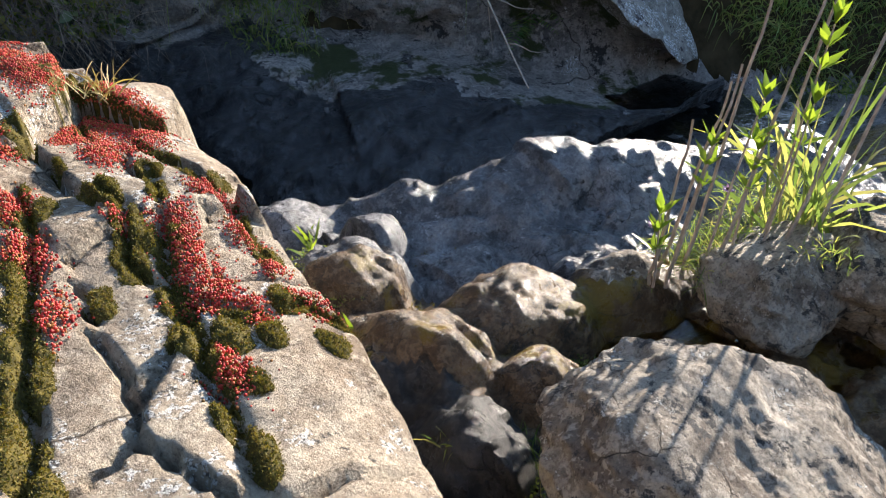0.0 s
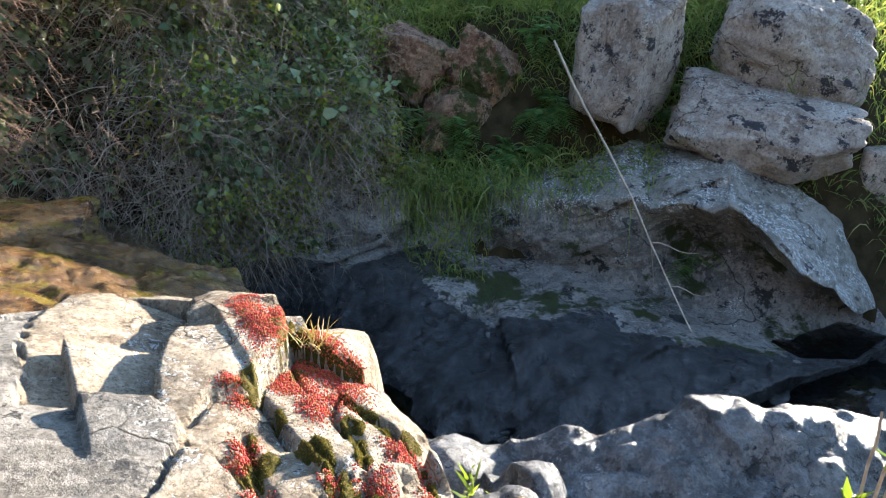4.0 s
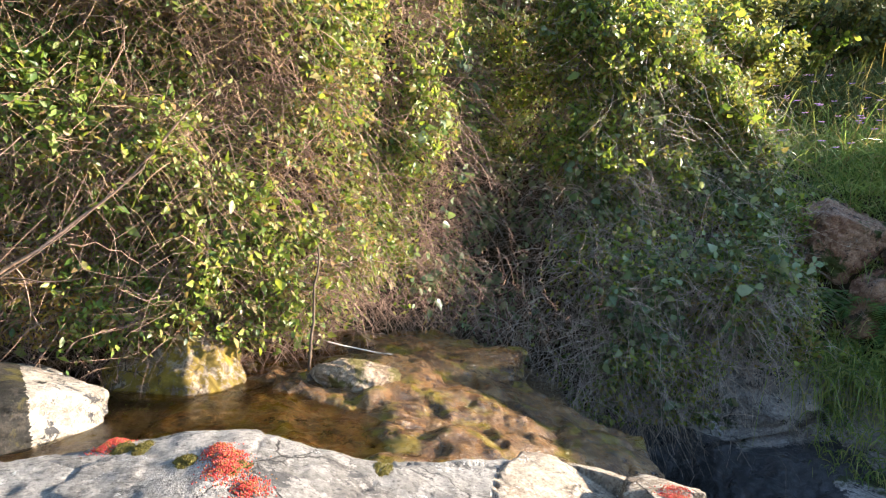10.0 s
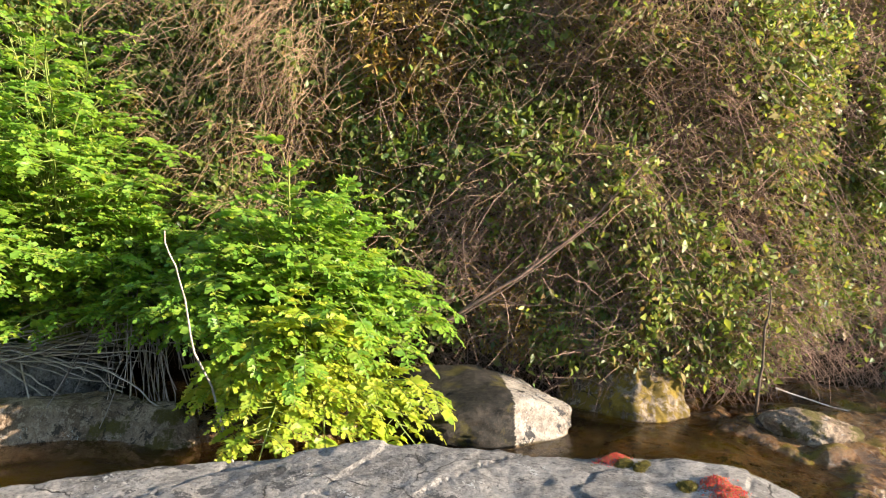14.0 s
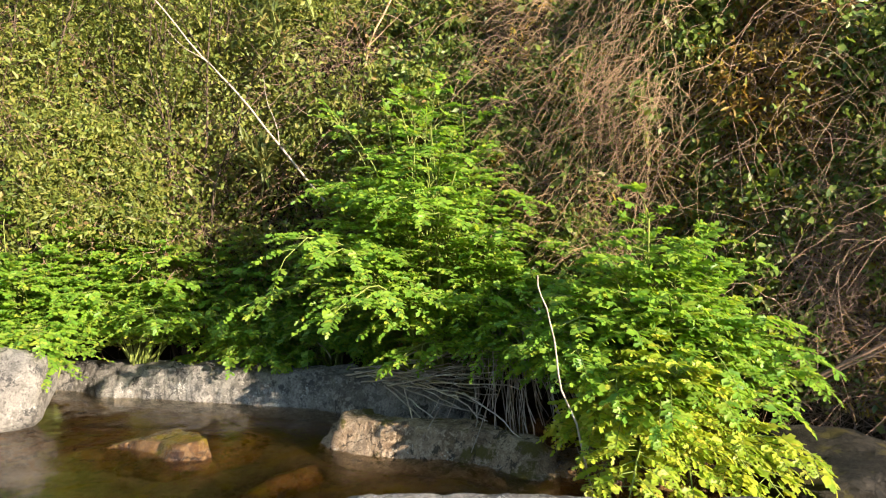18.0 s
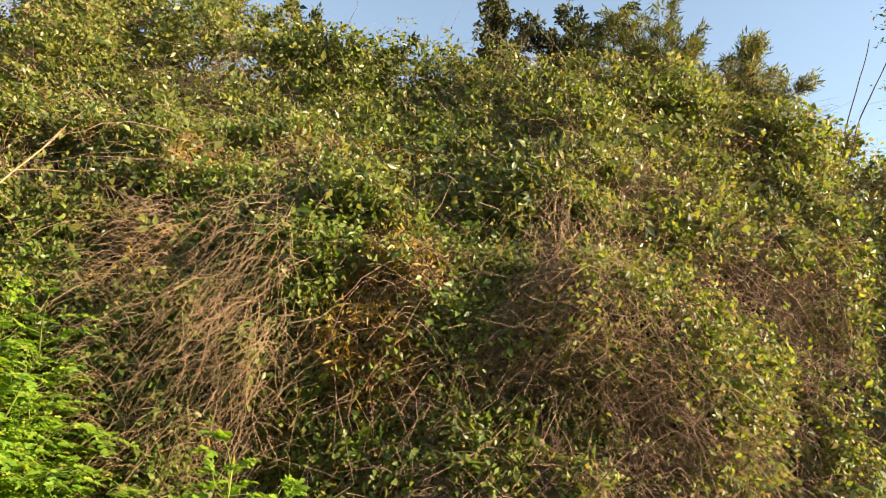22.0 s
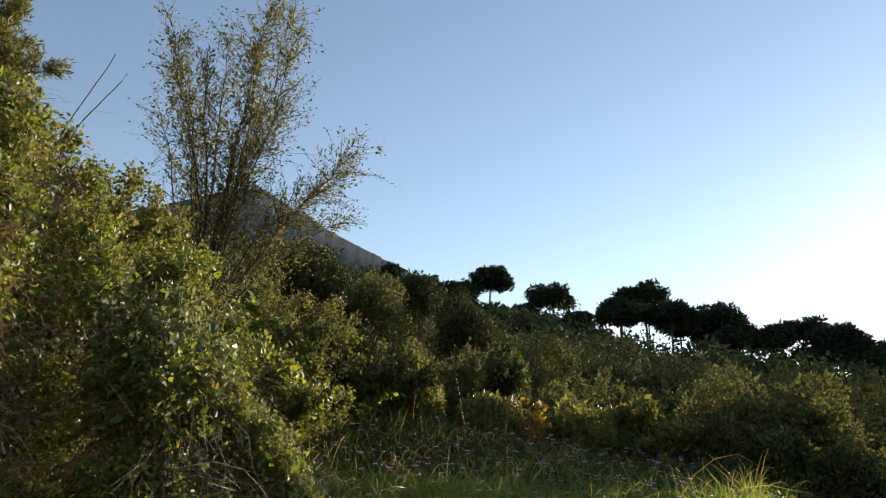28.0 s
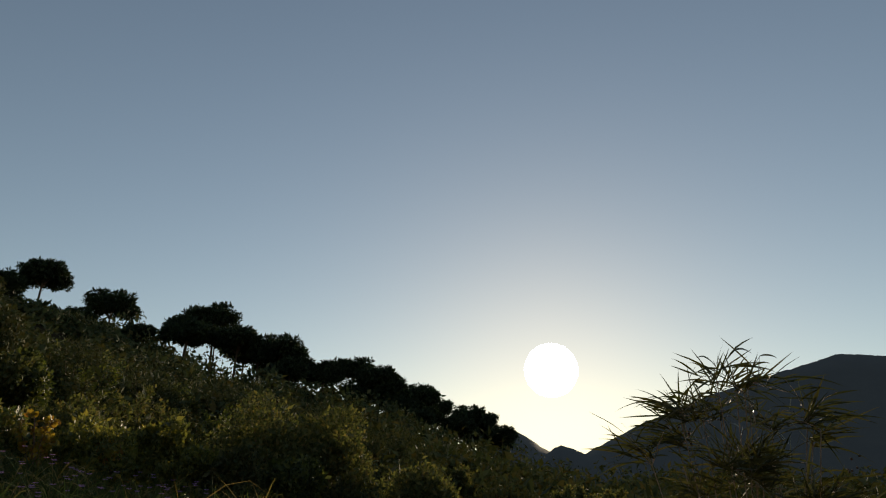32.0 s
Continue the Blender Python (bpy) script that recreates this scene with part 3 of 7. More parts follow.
def ground_height(x, y):
    turn, r = turn_of(x, y), np.hypot(x, y)
    d = r - bank_foot(turn) - 0.32 * smooth((turn + 20) / 10)
    rise = bank_rise(turn, np.clip(d, 0, 14))
    floor_z = bed(x, y)
    edge = bank_foot(turn)
    base = np.where(d > 0, bed(x * edge / np.maximum(r, 0.01), y * edge / np.maximum(r, 0.01)), floor_z)
    near = base + rise
    # past the brow of the bank the slope climbs steadily to the ridge
    brow = edge + 1.5
    brow_z = base + bank_rise(turn, np.full_like(d, 1.5))
    open_side = smooth((4 - turn) / 14)
    t0 = np.degrees(np.arctan2(brow_z - 1, brow))
    t1 = np.interp(turn, [-180, -90, -75, -60, -45, -25, -12, 0], [-2.0, -1.8, -1.5, -0.6, 2.4, 6.2, 10.5, 16.0])
    u, w = np.log(np.maximum(r, 1.0)), np.log(brow)
    u1 = math.log(10.0)
    tilt = np.where(u < u1, t0 + (t1 - t0) * smooth((u - w) / (u1 - w)), t1 + (ridge_tilt(turn) - t1) * np.clip((u - u1) / (math.log(165.0) - u1), 0, 1))
    climb = 1 + r * np.tan(np.radians(tilt))
    z = np.where(r > brow, near + (climb - near) * open_side, near)
    top = 1 + 165 * np.tan(np.radians(ridge_tilt(turn)))
    start = edge + 14
    far = smooth((r - start) / 30)
    hidden = near + (top - near) * np.clip((r - start) / (165 - start), 0, 1) ** 1.05
    slope = climb * open_side + hidden * (1 - open_side)
    slope = np.where(r > 165, top * np.clip(1 - (r - 165) / 700, 0, 1) ** 1.5 - 20 * np.clip((r - 165) / 700, 0, 1), slope)
    lump = fbm(xyz(x, y), 0.9, 4, 3) * 0.12 * smooth(d / 0.8) + fbm(xyz(x, y), 0.05, 4, 9) * np.minimum(0.012 * r, 2.2) * far
    fine = fbm(xyz(x, y), 5.0, 4, 4) * np.where(d > 0, 0.07, 0.03)
    wall = smooth((d + 0.9) / 0.3) * smooth((1.25 - d) / 0.3) * smooth((-16 - turn) / 8)
    seam = np.abs(fbm(xyz(x * 0.8 + y * 0.6, (y - x) * 0.35, 0), 2.6, 5, 14))
    fine = fine + wall * (0.34 * (0.4 - seam) + 0.06 * fbm(xyz(x, y), 12, 4, 15))
    return np.where(r > start, slope, z) + lump + fine


def ground_at(x, y):
    return float(ground_height(np.array([float(x)]), np.array([float(y)]))[0])


def build_ground():
    turns = np.concatenate([np.arange(-180, -104, 4.0), np.arange(-104, 96, 0.4), np.arange(96, 180, 4.0)])
    r = np.concatenate([np.arange(0.15, 3.0, 0.05), np.arange(3.0, 7.0, 0.035), 7.0 * 1.045 ** np.arange(0, 140)])
    tt, rr = np.meshgrid(turns, r, indexing="ij")
    p = polar(tt.ravel(), rr.ravel(), 0)
    p[:, 2] = ground_height(p[:, 0], p[:, 1])
    n, m = tt.shape
    f = sheet_faces(n, m)
    last = np.stack([np.arange(m - 1) + (n - 1) * m, np.arange(m - 1) + 1 + (n - 1) * m, np.arange(m - 1) + 1, np.arange(m - 1)], -1)
    f = np.concatenate([f, last])[:, ::-1]
    me = data_mesh("ground", p, f, M["soil"])
    me.materials.append(M["wet"])
    me.materials.append(M["wall"])
    c = p[f].mean(1)
    turn, r = turn_of(c[:, 0], c[:, 1]), np.hypot(c[:, 0], c[:, 1])
    d = r - bank_foot(turn)
    kind_of = np.where(d < 0.02, 1, 0)
    kind_of = np.where((turn < -15) & (turn > -100) & (d > -0.9) & (d < 0.12 + 0.2 * fbm(c, 3, 3, 5)), 2, kind_of)
    me.polygons.foreach_set("material_index", kind_of.astype(np.int32))
    ob = new("ground", me)
    tagged(ob, "dark earth banks and slopes under the scrub", "ground", kind="structure")


def range_of_hills(name, distance, peaks, low, high, seed, label):
    """A far mountain as a solid ridge: peaks of (turn, height in degrees, spread to the left, spread to the right)."""
    turns = np.arange(low, high, 0.15)
    tilt = np.zeros_like(turns)
    for at, up, left, right in peaks:
        w = np.where(turns > at, left, right)
        tilt = np.maximum(tilt, up * np.clip(1 - np.abs(turns - at) / w, 0, 1) ** (0.9 if distance < 1000 else 0.5))
    tilt = tilt + 0.12 * fbm(xyz(turns * 2.0, 0, seed), 1.0, 5, seed) * np.clip(tilt, 0, 1)
    depth = np.linspace(0, 1, 14)
    tt, dd = np.meshgrid(turns, depth, indexing="ij")
    top = 1 + distance * np.tan(np.radians(tilt))[:, None]
    z = -60 + (top + 60) * (1 - np.abs(dd * 2 - 1) ** 1.3)
    p = polar(tt.ravel(), (distance * (0.72 + 0.56 * dd)).ravel(), z.ravel())
    p[:, 2] += fbm(p, 0.012, 4, seed) * distance * 0.004
    f = sheet_faces(*tt.shape)
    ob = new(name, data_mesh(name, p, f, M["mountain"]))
    tagged(ob, label, "mountain", kind="structure")


build_ground()
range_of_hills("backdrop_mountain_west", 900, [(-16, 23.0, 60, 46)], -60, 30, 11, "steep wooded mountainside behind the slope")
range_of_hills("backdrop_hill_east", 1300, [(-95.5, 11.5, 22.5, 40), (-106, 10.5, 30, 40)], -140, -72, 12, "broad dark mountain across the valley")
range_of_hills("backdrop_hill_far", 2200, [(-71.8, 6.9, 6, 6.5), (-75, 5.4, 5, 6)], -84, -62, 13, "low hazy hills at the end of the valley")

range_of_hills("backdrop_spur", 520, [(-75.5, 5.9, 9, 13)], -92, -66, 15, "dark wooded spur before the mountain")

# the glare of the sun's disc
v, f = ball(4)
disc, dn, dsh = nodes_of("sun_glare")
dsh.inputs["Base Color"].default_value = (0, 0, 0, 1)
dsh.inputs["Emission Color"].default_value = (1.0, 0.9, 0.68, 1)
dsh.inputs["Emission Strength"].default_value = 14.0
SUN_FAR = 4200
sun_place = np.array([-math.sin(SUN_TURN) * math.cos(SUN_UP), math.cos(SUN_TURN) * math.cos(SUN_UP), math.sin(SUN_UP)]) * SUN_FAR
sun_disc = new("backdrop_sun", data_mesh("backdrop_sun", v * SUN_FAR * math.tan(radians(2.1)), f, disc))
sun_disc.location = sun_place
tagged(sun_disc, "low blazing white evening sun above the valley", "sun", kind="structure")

# ---- water ----
def water_sheet(name, low, high, step, height, inside, mat, label):
    xs, ys = np.arange(low[0], high[0], step), np.arange(low[1], high[1], step)
    xx, yy = np.meshgrid(xs, ys, indexing="ij")
    z = height(xx, yy) + 0.006 * fbm(xyz(xx.ravel(), yy.ravel(), 0), 6, 3, 8).reshape(xx.shape)
    f = sheet_faces(*xx.shape)
    ok = inside(xx, yy).ravel()
    f = f[ok[f].all(1)]
    used = np.unique(f)
    at = np.zeros(xx.size, int)
    at[used] = np.arange(len(used))
    ob = new(name, data_mesh(name, xyz(xx, yy, z).reshape(-1, 3)[used], at[f][:, ::-1], mat))
    tagged(ob, label, "water", kind="structure")


water_sheet("water_stream", (-9, -3), (0.9, 4.4), 0.04,
            lambda x, y: 0.012 * np.clip(-x - 1, 0, 8) - 0.24 * smooth((x + 0.4) / 1.2) - 0.035 * smooth((x + 0.7) / 0.3),
            lambda x, y: (np.hypot(x, y) < bank_foot(turn_of(x, y)) + 0.3) & (y > -2.5 + 0.35 * np.sin(1.3 * x)) & (x + 0.15 * np.sin(5 * y) < 0.3 - 0.35 * smooth((y - 3.4) / 0.5)), M["water"],
            "shallow clear stream over brown stones, sliding to the fall")
water_sheet("water_trickle", (0.75, 0.55), (2.1, 1.95), 0.02, lambda x, y: -0.765 + 0 * x, lambda x, y: (x + 0.3 * y > 0.95) & ((x - 1.3) * 0.504 + (y - 2.0) * 0.864 < -0.2), M["water"], "thin clear trickle between the wet stones")
water_sheet("water_pool", (0.9, 1.6), (4.6, 5.0), 0.05, lambda x, y: -1.18 + 0 * x, lambda x, y: bed(x, y) < -1.1, M["pool"], "still dark pool at the foot of the gorge")


# ---- the sunlit rock outcrop that the camera stands over ----
def slab_edge(x, y):
    """How far a place lies inside the outcrop."""
    right = (0.545 + 0.25 * (y - 0.71) - x) * 0.97
    far = 2.03 - 0.62 * np.clip((-x - 0.7) / 1.2, 0, 3) ** 2 + 0.38 * np.exp(-((x - 0.27) / 0.3) ** 2) - 0.11 * np.exp(-((x + 1.1) / 0.4) ** 2) - y
    left = x + 2.2 + 0.18 * np.sin(2.3 * y) + 0.08 * np.sin(5.1 * y + 1)
    near = y + 1.0 + 0.16 * np.sin(2.7 * x + 0.6) + 0.07 * np.sin(6.3 * x)
    return np.minimum(np.minimum(right, far), np.minimum(left, near))


rng = chance(21)
SEEDS = []
for gi in range(-9, 4):
    for gj in range(-3, 6):
        u = gi * 0.27 + rng.uniform(-0.1, 0.1)
        w = gj * 0.5 + rng.uniform(-0.2, 0.2) + (gi % 2) * 0.25
        SEEDS.append((u + 0.25 * w + 0.22, w))
for gi in range(2):
    for gj in range(4):
        w = 1.15 + gj * 0.2 + rng.uniform(-0.06, 0.06)
        SEEDS.append((0.42 + gi * 0.15 + 0.25 * (w - 0.9) + rng.uniform(-0.05, 0.05), w))
SEEDS = np.array(SEEDS)
SEED_LIFT = rng.normal(0, 0.016, len(SEEDS))
SEED_LEAN = rng.normal(0, 0.075, (len(SEEDS), 2))


def slab_cells(x, y):
    """Which block a place belongs to, and its distance from the nearest joint."""
    p = np.stack([x + 0.035 * fbm(xyz(x, y), 5, 3, 31), y + 0.035 * fbm(xyz(x, y), 5, 3, 32)], -1)
    d = np.full((len(x), 3), 9.0)
    which = np.zeros(len(x), int)
    for k, s in enumerate(SEEDS):
        q = p - s
        e = np.hypot(q[:, 0] * 1.25 - q[:, 1] * 0.3, q[:, 1] * 0.85)
        near = e < d[:, 0]
        d[:, 1] = np.where(near, d[:, 0], np.minimum(d[:, 1], e))
        d[:, 0] = np.where(near, e, d[:, 0])
        which = np.where(near, k, which)
    return which, d[:, 1] - d[:, 0]


CHIP = rubble(*[g.ravel() for g in np.meshgrid(np.arange(-2.8, 1.1, 0.01), np.arange(-1.4, 2.8, 0.01), indexing="ij")], 0.2, 39, 0.5, 0.3).reshape(390, 420)


def chips(x, y):
    """Flat spalled facets of the rock's face."""
    i = np.clip((x + 2.8) / 0.01, 0, 388.99)
    j = np.clip((y + 1.4) / 0.01, 0, 418.99)
    a, b = i.astype(int), j.astype(int)
    u, w = i - a, j - b
    return (CHIP[a, b] * (1 - u) + CHIP[a + 1, b] * u) * (1 - w) + (CHIP[a, b + 1] * (1 - u) + CHIP[a + 1, b + 1] * u) * w


JOINTS = (((0.6, 1.5), (0.5, 1.22), (0.44, 1.08), (0.42, 0.97), (0.39, 0.86), (0.36, 0.72)), ((0.45, 1.68), (0.48, 1.32), (0.43, 1.18), (0.45, 1.08)), ((0.4, 1.52), (0.33, 1.22), (0.28, 1.08), (0.22, 0.9), (0.19, 0.76)),
          ((0.45, 1.06), (0.51, 1.0), (0.57, 1.01), (0.62, 0.94)), ((0.67, 2.0), (0.6, 1.86), (0.58, 1.7), (0.63, 1.58), (0.66, 1.36), (0.6, 1.14)), ((0.62, 1.9), (0.7, 1.84), (0.76, 1.7)))


def from_joint(x, y):
    """Distance from the nearest long joint of the outcrop."""
    out = np.full(len(x), 9.0)
    x, y = x + 0.012 * fbm(xyz(x, y), 14, 3, 36), y + 0.012 * fbm(xyz(x, y), 14, 3, 37)
    for line in JOINTS:
        for (x0, y0), (x1, y1) in zip(line[:-1], line[1:]):
            k = np.clip(((x - x0) * (x1 - x0) + (y - y0) * (y1 - y0)) / ((x1 - x0) ** 2 + (y1 - y0) ** 2), 0, 1)
            out = np.minimum(out, np.hypot(x - x0 - k * (x1 - x0), y - y0 - k * (y1 - y0)))
    return out


def slab_height(x, y):
    which, joint = slab_cells(x, y)
    c = SEEDS[which]
    open_joint = 0.22 + 0.78 * smooth((x + 0.3) / 0.6)
    wedge = np.interp(y, [0.95, 1.3], [0.3, 1.15])
    z = slab_top(x, y) + wedge * open_joint * (SEED_LIFT[which] * 1.3 + SEED_LEAN[which, 0] * (x - c[:, 0]) + SEED_LEAN[which, 1] * (y - c[:, 1]))
    z = z - 0.035 * open_joint * (1 - smooth(joint / 0.011))
    z = z + 0.02 * fbm(xyz(x, y), 2.2, 4, 41) + 0.01 * fbm(xyz(x, y), 8, 5, 42) + 0.005 * fbm(xyz(x, y), 30, 4, 43)
    z = z + chips(x, y) * (0.34 * open_joint * np.interp(y, [0.95, 1.3], [0.35, 1.0]) - 0.05)
    gap = from_joint(x, y)
    z = z - 0.02 * (1 - smooth(gap / 0.014)) - 0.004 * (1 - smooth(gap / 0.05))
    inside = slab_edge(x, y) + 0.05 * fbm(xyz(x, y), 3.5, 4, 44)
    return z - 0.75 * smooth((0.02 - inside) / 0.1) - 0.02 * smooth((0.1 - inside) / 0.1), which


def on_slab(x, y):
    return float(slab_height(np.array([float(x)]), np.array([float(y)]))[0][0])


def build_outcrop():
    xs, ys = np.arange(-2.75, 1.05, 0.01), np.arange(-1.3, 2.75, 0.01)
    xx, yy = np.meshgrid(xs, ys, indexing="ij")
    z, which = slab_height(xx.ravel(), yy.ravel())
    keep = slab_edge(xx.ravel(), yy.ravel()) > -0.13
    p = xyz(xx.ravel(), yy.ravel(), z)
    f = sheet_faces(*xx.shape)
    f = f[keep[f].all(1)][:, ::-1]
    root = thing("rock_outcrop", (-0.4, 1.0, -0.35), "weathered beige rock outcrop split into blocks by joints", "rock")
    owner = which[f[:, 0]]
    for k in np.unique(owner):
        g = f[owner == k]
        used = np.unique(g)
        at = np.full(len(p), -1)
        at[used] = np.arange(len(used))
        mat = M["slab"] if SEEDS[k][0] > 0.1 else M["slab_pale"]
        part("rock_block", (p[used], at[g]), mat, root)


build_outcrop()


# ---- ledges and boulders of the stream and the gorge ----
def pieces_of(f, owner):
    """Numbers the faces so that each connected piece of each owner has a number of its own."""
    tag = np.arange(len(f))
    key = owner[:, None] * (int(f.max()) + 1) + f
    _, slot = np.unique(key, return_inverse=True)
    slot = slot.reshape(f.shape)
    while True:
        least = np.full(int(slot.max()) + 1, len(f))
        np.minimum.at(least, slot.ravel(), np.repeat(tag, f.shape[1]))
        lower = least[slot].min(1)
        lower = lower[lower]
        if (lower == tag).all():
            return tag
        tag = lower


def ledge(name, low, high, step, height, mats, label, category="rock", blocks=0.6, seed=5, pick=None):
    """A bed of rock made of blocks that meet along joints; pick chooses each face's rock."""
    xs, ys = np.arange(low[0], high[0], step), np.arange(low[1], high[1], step)
    xx, yy = np.meshgrid(xs, ys, indexing="ij")
    p = xyz(xx.ravel(), yy.ravel(), height(xx.ravel(), yy.ravel()))
    f = sheet_faces(*xx.shape)
    ok = p[:, 2] > -1.6
    f = f[ok[f].all(1)][:, ::-1]
    c = p[f].mean(1)
    rng = chance(seed)
    seeds = np.stack([g.ravel() for g in np.meshgrid(np.arange(low[0], high[0], blocks), np.arange(low[1], high[1], blocks))], -1)
    seeds = seeds + rng.uniform(0, blocks, seeds.shape)
    owner = np.argmin(((c[:, None, :2] + 0.08 * fbm(c, 6, 3, seed)[:, None, None] - seeds[None]) ** 2).sum(-1), 1)
    root = thing(name, (*c[:, :2].mean(0), c[:, 2].min()), label, category)
    owner = pieces_of(f, owner)
    for k in np.unique(owner):
        g = f[owner == k]
        if len(g) < 6:
            continue
        used = np.unique(g)
        at = np.full(len(p), -1)
        at[used] = np.arange(len(used))
        ob = part("rock_block", (p[used], at[g]), mats[0], root)
        for m in mats[1:]:
            ob.data.materials.append(m)
        if pick:
            ob.data.polygons.foreach_set("material_index", pick(c[owner == k]).astype(np.int32))
    return root


def fall_ledge(x, y):
    inside = np.minimum(np.minimum(0.86 - 0.42 * smooth((y - 3.35) / 0.45) - x, x + 1.15), np.minimum(4.35 - y, y - 1.95))
    inside = inside + 0.13 * fbm(xyz(x, y), 3, 5, 51)
    z = -0.03 - 0.26 * smooth((x + 0.35) / 1.2) + 0.07 * fbm(xyz(x, y), 2.6, 5, 52) + 0.03 * fbm(xyz(x, y), 9, 5, 53)
    z = z + 0.7 * plates(x, y, 0.4, 154, 0.4, 0.3, 0.05) + 0.7 * plates(x, y, 0.12, 54, 0.6, 0.4, 0.03) - 0.01 + 0.012 * fbm(xyz(x, y), 24, 4, 55)
    z = z - 0.07 * smooth((2.9 - np.abs(y - 2.75) * 6) / 2.9) * smooth((0.3 - x) / 0.8)
    return z - 1.9 * smooth((0.01 - inside) / 0.12) - 0.05 * smooth((0.12 - inside) / 0.12)


ledge("rock_ledge", (-1.2, 1.95), (1.0, 4.4), 0.016, fall_ledge, [M["ledge"]], "brown wet rock ledge with water running over its lip")


def boulder(name, place, size, seed, mat, label, turn=0.0, tilt=0.0, level=5, group="", category="rock", **more):
    vf = stone((0, 0, 0), size, seed, turn, tilt, level, **more)
    lift = vf[0][:, 2].min()
    ob = new(name, data_mesh(name, vf[0] - (0, 0, lift), vf[1], mat))
    ob.location = (place[0], place[1], place[2] + lift)
    return tagged(ob, label, category, group)


G1 = "rocks along the stream"
facet_rock = boulder("boulder", (-1.72, 2.78, 0.05), (0.5, 0.36, 0.19), 3, M["dark_block"], "squared dark mossy boulder in the stream, shade in its colour, its broken sunward end pale", 32, 0, group=G1, level=6, grain=0.1, blunt=0.05, cuts=13)
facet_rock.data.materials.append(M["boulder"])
# faces at the sunward end are painted pale, the others keep the shade colour
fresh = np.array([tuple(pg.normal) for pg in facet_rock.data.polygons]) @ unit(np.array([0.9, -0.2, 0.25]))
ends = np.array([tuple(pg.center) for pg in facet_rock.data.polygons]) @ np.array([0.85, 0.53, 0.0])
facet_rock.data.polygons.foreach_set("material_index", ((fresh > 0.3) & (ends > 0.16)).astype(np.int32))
boulder("boulder", (-1.22, 3.36, 0.0), (0.32, 0.26, 0.26), 14, M["mossy"], "boulder covered in golden brown moss", -20, 10, group=G1, level=6, blunt=0.06, cuts=14, grain=0.16)
boulder("boulder", (-0.42, 3.32, -0.02), (0.21, 0.15, 0.11), 17, M["tan"], "low hollowed brown rock amid the running water", 5, 0, group=G1, level=6, grain=0.16, cuts=9)
boulder("boulder", (-0.62, 3.3, -0.04), (0.1, 0.1, 0.09), 18, M["ledge"], "small wet brown stone beside the hollowed rock", 5, 0, group=G1, grain=0.16, cuts=9)
boulder("boulder", (0.08, 3.84, -0.12), (0.4, 0.24, 0.11), 19, M["ledge"], "flat wet mossy rock at the lip of the fall", -20, 0, group=G1, level=6, blunt=0.0, cuts=12, grain=0.14)


def rock_shelf(name, line, wide, top, seed, mat, label, step=0.02):
    """A low flat shelf of rock along a line, with a broken edge and split layers."""
    line = np.array(line, float)
    lo, hi = line.min(0) - wide - 0.15, line.max(0) + wide + 0.15
    xx, yy = np.meshgrid(np.arange(lo[0], hi[0], step), np.arange(lo[1], hi[1], step), indexing="ij")
    x, y = xx.ravel(), yy.ravel()
    near = np.full(len(x), 9.0)
    for (x0, y0), (x1, y1) in zip(line[:-1], line[1:]):
        k = np.clip(((x - x0) * (x1 - x0) + (y - y0) * (y1 - y0)) / ((x1 - x0) ** 2 + (y1 - y0) ** 2), 0, 1)
        near = np.minimum(near, np.hypot(x - x0 - k * (x1 - x0), y - y0 - k * (y1 - y0)))
    inside = wide - near + 0.12 * fbm(xyz(x, y), 3.2, 5, seed) + 0.06 * rubble(x, y, 0.3, seed + 3, 0.8)
    z = top + 0.03 * fbm(xyz(x, y), 2.0, 4, seed + 1) + 0.18 * rubble(x, y, 0.34, seed + 2, 0.5, 0.3) + 0.012 * fbm(xyz(x, y), 14, 4, seed + 4)
    z = z - 0.05 * smooth((0.12 - inside) / 0.03) - 0.06 * smooth((0.07 - inside) / 0.03) - 0.35 * smooth((0.02 - inside) / 0.06)
    f = sheet_faces(*xx.shape)[:, ::-1]
    f = f[(inside[f] > -0.06).all(1)]
    used = np.unique(f)
    at = np.zeros(len(x), int)
    at[used] = np.arange(len(used))
    return solo(name, (xyz(x, y, z)[used], at[f]), mat, label, "rock", G1)


rock_shelf("rock_bar", ((-6.2, 0.6), (-5.4, 1.05), (-4.75, 1.6), (-4.2, 2.0), (-3.72, 2.2)), 0.27, 0.2, 161, M["slab_pale"], "pale flat rock bar along the far side of the stream")
rock_shelf("rock_shelf", ((-3.5, 1.62), (-3.1, 1.88), (-2.72, 2.02)), 0.2, 0.13, 162, M["tan"], "long low tan rock shelf beside the parsley")
rock_shelf("rock_shelf", ((-2.72, 2.05), (-2.3, 2.3), (-2.05, 2.45)), 0.18, 0.06, 165, M["ledge"], "wet brown rock shelf under the parsley")
rock_shelf("rock_shelf", ((-2.98, 0.74), (-3.22, 1.02), (-3.3, 1.2)), 0.08, 0.045, 163, M["ledge"], "rust brown wet stone breaking the water")
rock_shelf("rock_shelf", ((-4.6, 0.3), (-4.2, 0.75), (-3.9, 1.0)), 0.3, -0.01, 164, M["ledge"], "flat brown rock just under the water")
boulder("boulder", (-5.0, 0.2, 0.2), (0.36, 0.3, 0.34), 33, M["slab_pale"], "rounded pale boulder by the leafy bank", 10, 0, group=G1)
boulder("boulder", (-4.0, 2.45, 0.12), (0.3, 0.2, 0.16), 35, M["boulder"], "broken tan stone under dry stalks", 20, 5, group=G1)
